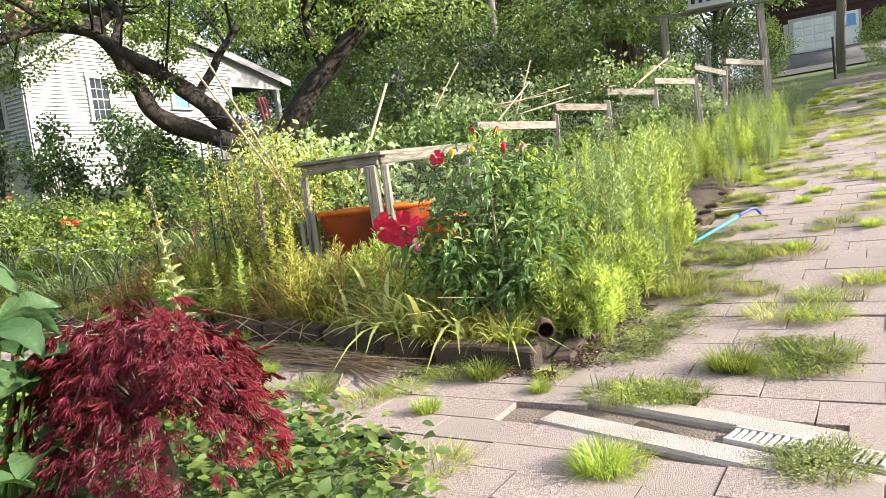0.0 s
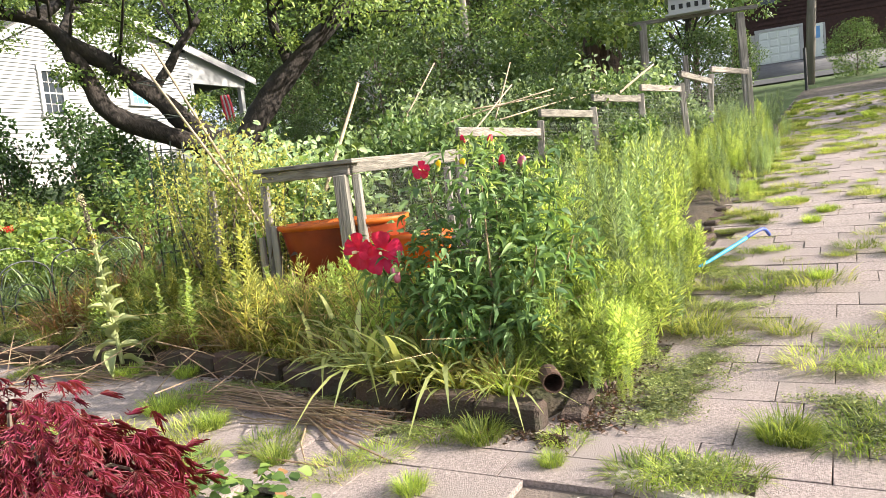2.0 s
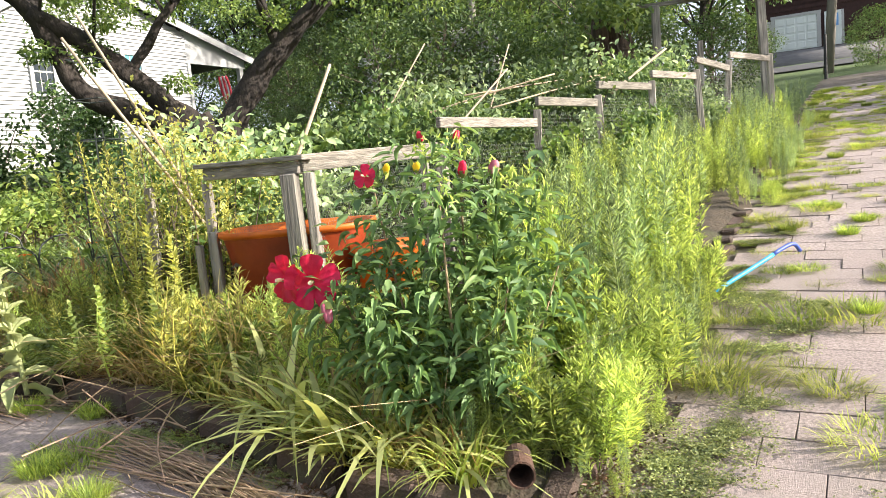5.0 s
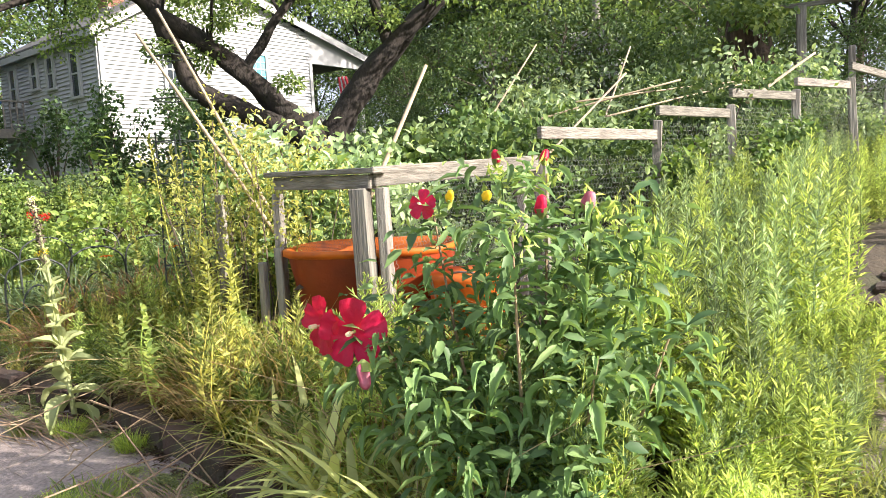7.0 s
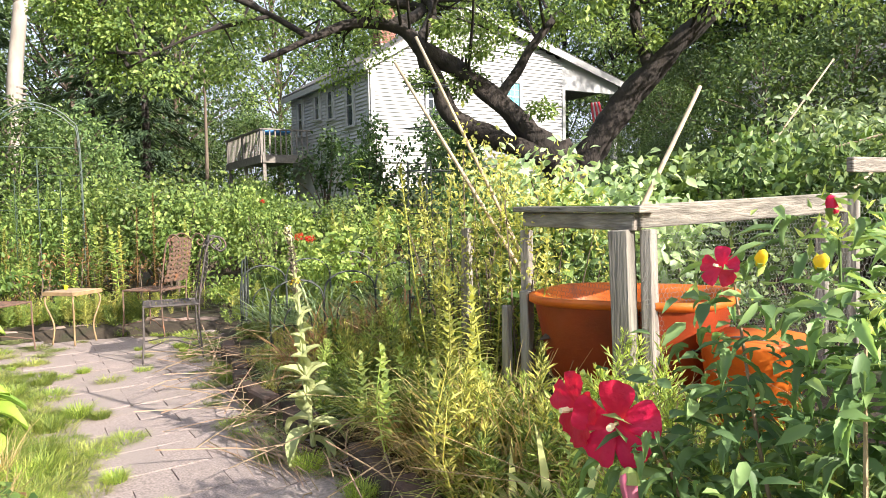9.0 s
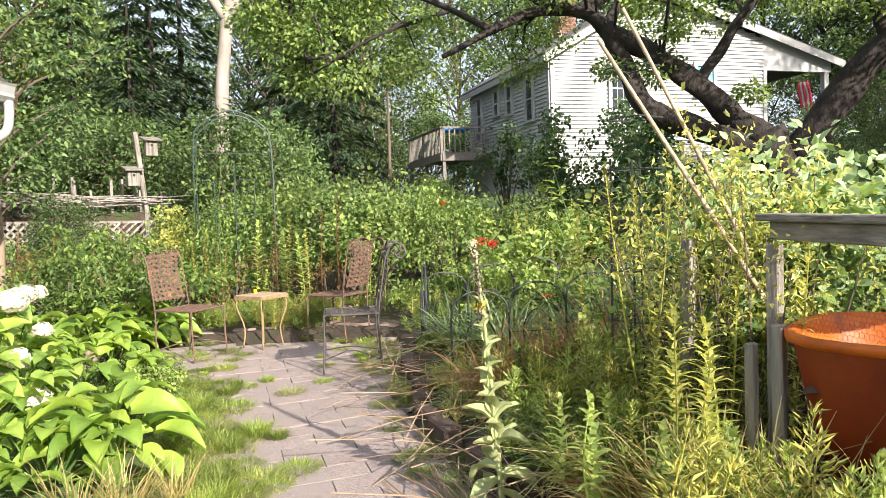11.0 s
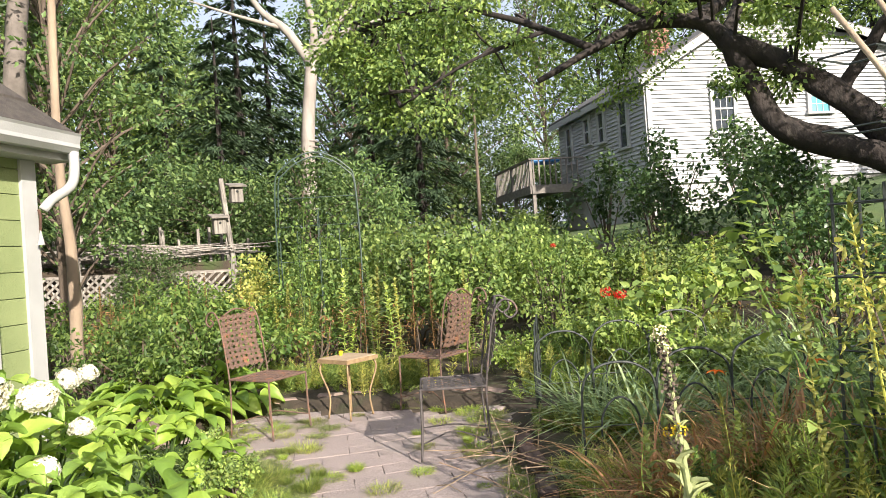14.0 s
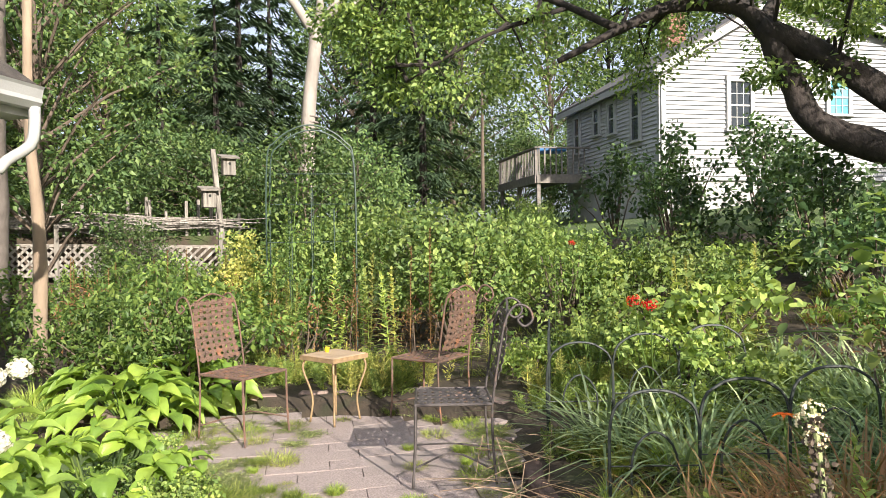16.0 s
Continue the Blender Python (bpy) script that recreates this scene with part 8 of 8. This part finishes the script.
def build_twigs():
    rng = np.random.default_rng(501)
    bm = bmesh.new()
    def lay(cx, cy, a, half, z, r):
        d = Vector((math.cos(a), math.sin(a), 0)) * half
        c = Vector((cx, cy, ground_z(cx, cy) + z))
        k = Vector((rng.normal(0, 0.02), rng.normal(0, 0.02), 0.008))
        tube([c - d, c + k, c + d + Vector((0, 0, -0.3 * z))], [r, r * 0.85, r * 0.5], 5, bm)
    for _ in range(120):
        # a loose sheaf along the bed edge, its stalks nearly parallel
        t = rng.beta(2.0, 1.6)
        q = rng.normal(0, 0.065)
        lay(-1.68 + 1.0 * t + 0.56 * q, 4.50 - 0.64 * t + 0.83 * q, -0.57 + rng.normal(0, 0.16), rng.uniform(0.18, 0.42), 0.008 + 0.06 * rng.random() * math.exp(-(q / 0.07) ** 2), rng.uniform(0.0022, 0.0045))
    for _ in range(34):
        lay(-2.75 + rng.normal(0, 0.2), 5.02 + rng.normal(0, 0.07), -0.35 + rng.normal(0, 0.2), rng.uniform(0.15, 0.4), 0.01 + 0.03 * rng.random(), rng.uniform(0.0022, 0.004))
    for x, y, a in ((-0.82, 3.74, -1.0), (-0.95, 3.78, -1.25), (-1.0, 3.62, -0.4), (-0.7, 3.7, -0.8)):
        lay(x, y, a, 0.24, 0.01, 0.006)
    o = part("dry_stalks", bm, M_STICK)
    tagged(o, "scattered heap of dry brown stalks lying on the path", "dry stalks", kind="stuff")
    bm = bmesh.new()
    for _ in range(300):
        x = -0.1 - 3.6 * rng.random() ** 1.5
        y = edge_y(x) + 0.25 + rng.random() * 1.15
        if drive_off(x, y) > -0.3 or (x > -2.0 and y > 5.45):
            continue
        a, L = rng.uniform(0, 6.28), rng.uniform(0.25, 0.78)
        tl = rng.uniform(0.1, 1.0)
        d = Vector((math.cos(a) * math.sin(tl), math.sin(a) * math.sin(tl), math.cos(tl))) * L
        c = Vector((x, y, ground_z(x, y) + 0.03))
        tube([c, c + d * 0.55 + Vector((0, 0, 0.05 * L)), c + d + Vector((math.cos(a), math.sin(a), -0.8)) * 0.22 * L], [0.0016, 0.0014, 0.0008], 4, bm)
    o = part("standing_straw", bm, M_STRAW)
    tagged(o, "thin dry tan stems standing among the bed weeds", "dry stems", kind="stuff")
    bm = bmesh.new()
    for _ in range(90):
        x = rng.uniform(-5.6, -1.4)
        y = edge_y(x) + rng.normal(-0.12, 0.2)
        a = rng.uniform(0, 6.28)
        d = Vector((math.cos(a), math.sin(a), rng.normal(0, 0.25))) * rng.uniform(0.1, 0.4)
        c = Vector((x, y, ground_z(x, y) + 0.06 + rng.random() * 0.08))
        tube([c - d, c + Vector((0, 0, 0.02)), c + d], [0.0035, 0.003, 0.0018], 4, bm)
    o = part("fallen_twigs", bm, M_STICK)
    tagged(o, "thin fallen twigs along the bed edge", "twigs", kind="stuff")


build_twigs()


def build_drain():
    d = Vector((0.82, -0.572, 0)).normalized()
    n = Vector((0.572, 0.82, 0)).normalized()
    a = Vector((0.16, 3.26, 0))
    t = thing("drain_channel", "concrete drain channel with a pale slotted metal grate", "drain", Matrix.Translation((0.16, 3.26, 0)))
    inv = t.matrix_basis.inverted()

    def seg(nm, u0, u1, off, w, h, top, m, bevel=0.006, parent=None):
        p, q = a + d * u0 + n * off, a + d * u1 + n * off
        z = top - h / 2
        o = part(nm, beam((p.x, p.y, ground_z(p.x, p.y) + z), (q.x, q.y, ground_z(q.x, q.y) + z), w, h, bevel), m, parent or t)
        o.matrix_parent_inverse = inv
        return o
    seg("kerb_strip", 0.02, 3.2, 0.13, 0.13, 0.06, 0.008, M_CONC, 0.012)
    seg("kerb_strip", 0.0, 3.2, -0.135, 0.14, 0.06, 0.012, M_CONC, 0.012)
    seg("channel", 0.3, 3.2, 0.0, 0.12, 0.02, -0.02, M_SOIL)
    g = seg("grate_edge", 0.66, 3.2, 0.052, 0.014, 0.02, 0.012, M_GALV, 0.0)
    seg("grate_edge", 0.66, 3.2, -0.052, 0.014, 0.02, 0.012, M_GALV, 0.0)
    for k in range(64):
        u = 0.67 + k * 0.026
        p = a + d * u
        q1, q2 = p + n * 0.05, p - n * 0.05
        zz = ground_z(p.x, p.y)
        o = part("grate_bar", beam((q1.x, q1.y, zz + 0.004), (q2.x, q2.y, zz + 0.004), 0.013, 0.012, 0.0), M_GALV, t)
        o.matrix_parent_inverse = inv


build_drain()


def build_edging():
    """Old bricks laid end to end along the bed and stones round the patio."""
    e = thing("bed_edging", "low edging of old dark brown blocks along the planting bed", "edging", Matrix.Translation((0.1, 3.72, 0)))
    rng = np.random.default_rng(601)
    bm = box((0.285, 0.11, 0.17), None, 0.014)
    me = bpy.data.meshes.new("brick")
    bm.to_mesh(me)
    bm.free()
    me.materials.append(M_BRICK)
    inv = e.matrix_basis.inverted()

    def run(p0, p1, z, me2=me, step=0.295):
        L = math.hypot(p1[0] - p0[0], p1[1] - p0[1])
        ang = math.degrees(math.atan2(p1[1] - p0[1], p1[0] - p0[0]))
        for k in range(int(L / step)):
            u = (k + 0.5) * step / L
            x, y = p0[0] + (p1[0] - p0[0]) * u, p0[1] + (p1[1] - p0[1]) * u
            o = put("brick" if me2 is me else "stone", me2, e, "", pose(x + rng.normal(0, 0.008), y + rng.normal(0, 0.008), ground_z(x, y) + z + rng.normal(0, 0.006), rng.normal(0, 3), rng.normal(0, 3), ang + rng.normal(0, 4)))
            o.matrix_parent_inverse = inv
    for a, b in zip(BED[1:], BED[2:]):
        run(a, b, 0.022)
    run((0.12, 3.80), (1.75, 7.96), -0.055)
    bm = box((0.26, 0.12, 0.22), None, 0.02)
    ms = bpy.data.meshes.new("stone")
    bm.to_mesh(ms)
    bm.free()
    ms.materials.append(M_STONE)
    run((-8.35, 5.2), (-8.15, 6.2), -0.02, ms, 0.27)
    run((-8.15, 6.2), (-7.55, 7.1), -0.02, ms, 0.27)
    run((-7.55, 7.1), (-6.4, 7.3), -0.02, ms, 0.27)
    run((-8.2, 4.55), (-7.4, 4.7), 0.04, ms, 0.3)


build_edging()


def build_pavers():
    """Running bond of clay-pink pavers on the driveway, path and patio: sunk joints, uneven tops."""
    rng = np.random.default_rng(701)
    xs, ys = np.arange(-8.6, 12.01, 0.25), np.arange(-2.0, 26.01, 0.25)
    V, F, idx = [], [], {}
    for j, y in enumerate(ys):
        for i, x in enumerate(xs):
            idx[i, j] = len(V)
            V.append((x, y, ground_z(x, y) - (0.022 if paved(x, y) or drive_off(x, y) > -0.2 else 0.12)))
    for j in range(len(ys) - 1):
        for i in range(len(xs) - 1):
            F.append((idx[i, j], idx[i + 1, j], idx[i + 1, j + 1], idx[i, j + 1]))
    base = put("pavement", mesh_np("pavement", V, F, M_JOINT))
    tagged(base, "sandy joints and bedding under weathered pink pavers", "pavement", kind="structure")
    L, W, G = 0.40, 0.20, 0.004
    b0 = 0.0012
    hx, hy, hz = L / 2 - G / 2, W / 2 - G / 2, 0.0
    pv = np.array([(-hx, -hy, -0.03), (hx, -hy, -0.03), (hx, hy, -0.03), (-hx, hy, -0.03), (-hx, -hy, -b0), (hx, -hy, -b0), (hx, hy, -b0), (-hx, hy, -b0),
                   (-hx + b0, -hy + b0, 0), (hx - b0, -hy + b0, 0), (hx - b0, hy - b0, 0), (-hx + b0, hy - b0, 0)])
    pf = np.array([(0, 1, 5, 4), (1, 2, 6, 5), (2, 3, 7, 6), (3, 0, 4, 7), (4, 5, 9, 8), (5, 6, 10, 9), (6, 7, 11, 10), (7, 4, 8, 11), (8, 9, 10, 11)])
    me = mesh_np("paver", pv, pf, M_PAVER, True)
    ang = math.atan2(ROW.y, ROW.x)
    cells = []
    for r in range(-70, 120):
        for c in range(-30, 30):
            far, across = (r + 0.5) * W, (c + (0.5 if r % 2 else 0.0) + 0.25 * (r // 2 % 2)) * L
            p = Vector((0.1, 3.72, 0)) + DRV * far + ROW * across
            if p.x < -0.75 and p.y > 2.0:
                continue
            if paved(p.x, p.y) and (p - Vector((0.1, 3.72, 0))).dot(DRV) < 19 and -8.2 < p.x < 10 and p.y > -1.5:
                # the drain channel takes the place of some
                w = Vector((p.x - 0.16, p.y - 3.26, 0))
                if abs(w.dot(Vector((0.572, 0.82, 0)))) < 0.17 and -0.1 < w.dot(Vector((0.82, -0.572, 0))) < 3.2:
                    continue
                cells.append(p)
    # the path and patio are laid crosswise to the driveway
    crosswise = []
    for r in range(-48, 10):
        for c in range(-16, 22):
            p = Vector((-0.85, 4.0, 0)) + ROW * ((r + 0.5) * W) + DRV * ((c + (0.5 if r % 2 else 0.0)) * L)
            if p.x < -0.75 and p.y > 2.0 and paved(p.x, p.y) and p.x > -8.2:
                crosswise.append(p)
    turned = {id(p) for p in crosswise}
    cells += crosswise
    rest = []
    made = 0
    cells.sort(key=lambda p: min(math.hypot(p.x - 0.6, p.y - 4.0), math.hypot(p.x + 5.0, p.y - 5.4) + 0.3))
    for p in cells:
        z = ground_z(p.x, p.y) + 0.004 * noise.noise((p.x * 2, p.y * 2, 3)) + rng.normal(0, 0.0022)
        e = 0.1
        gx = (ground_z(p.x + ROW.x * e, p.y + ROW.y * e) - ground_z(p.x - ROW.x * e, p.y - ROW.y * e)) / (2 * e)
        gy = (ground_z(p.x + DRV.x * e, p.y + DRV.y * e) - ground_z(p.x - DRV.x * e, p.y - DRV.y * e)) / (2 * e)
        if id(p) in turned:
            gx, gy = gy, -gx
        m = Matrix.Translation((p.x, p.y, z)) @ Matrix.Rotation(ang + (math.pi / 2 if id(p) in turned else 0.0) + rng.normal(0, 0.008), 4, "Z") @ Matrix.Rotation(math.atan(gy) + rng.normal(0, 0.006), 4, "X") @ Matrix.Rotation(-math.atan(gx) + rng.normal(0, 0.005), 4, "Y")
        if made < 300:
            put("paver", me, base, "", m)
            made += 1
        else:
            rest.append(np.array(m))
    A = np.array(rest)
    V = np.einsum("nij,kj->nki", A[:, :3, :3], pv) + A[:, None, :3, 3]
    F = pf[None] + (np.arange(len(A)) * len(pv))[:, None, None]
    o = put("pavers", mesh_np("pavers", V.reshape(-1, 3), F.reshape(-1, 4), M_PAVER_FAR, True), base)
    o["kind"] = "stuff"


build_pavers()
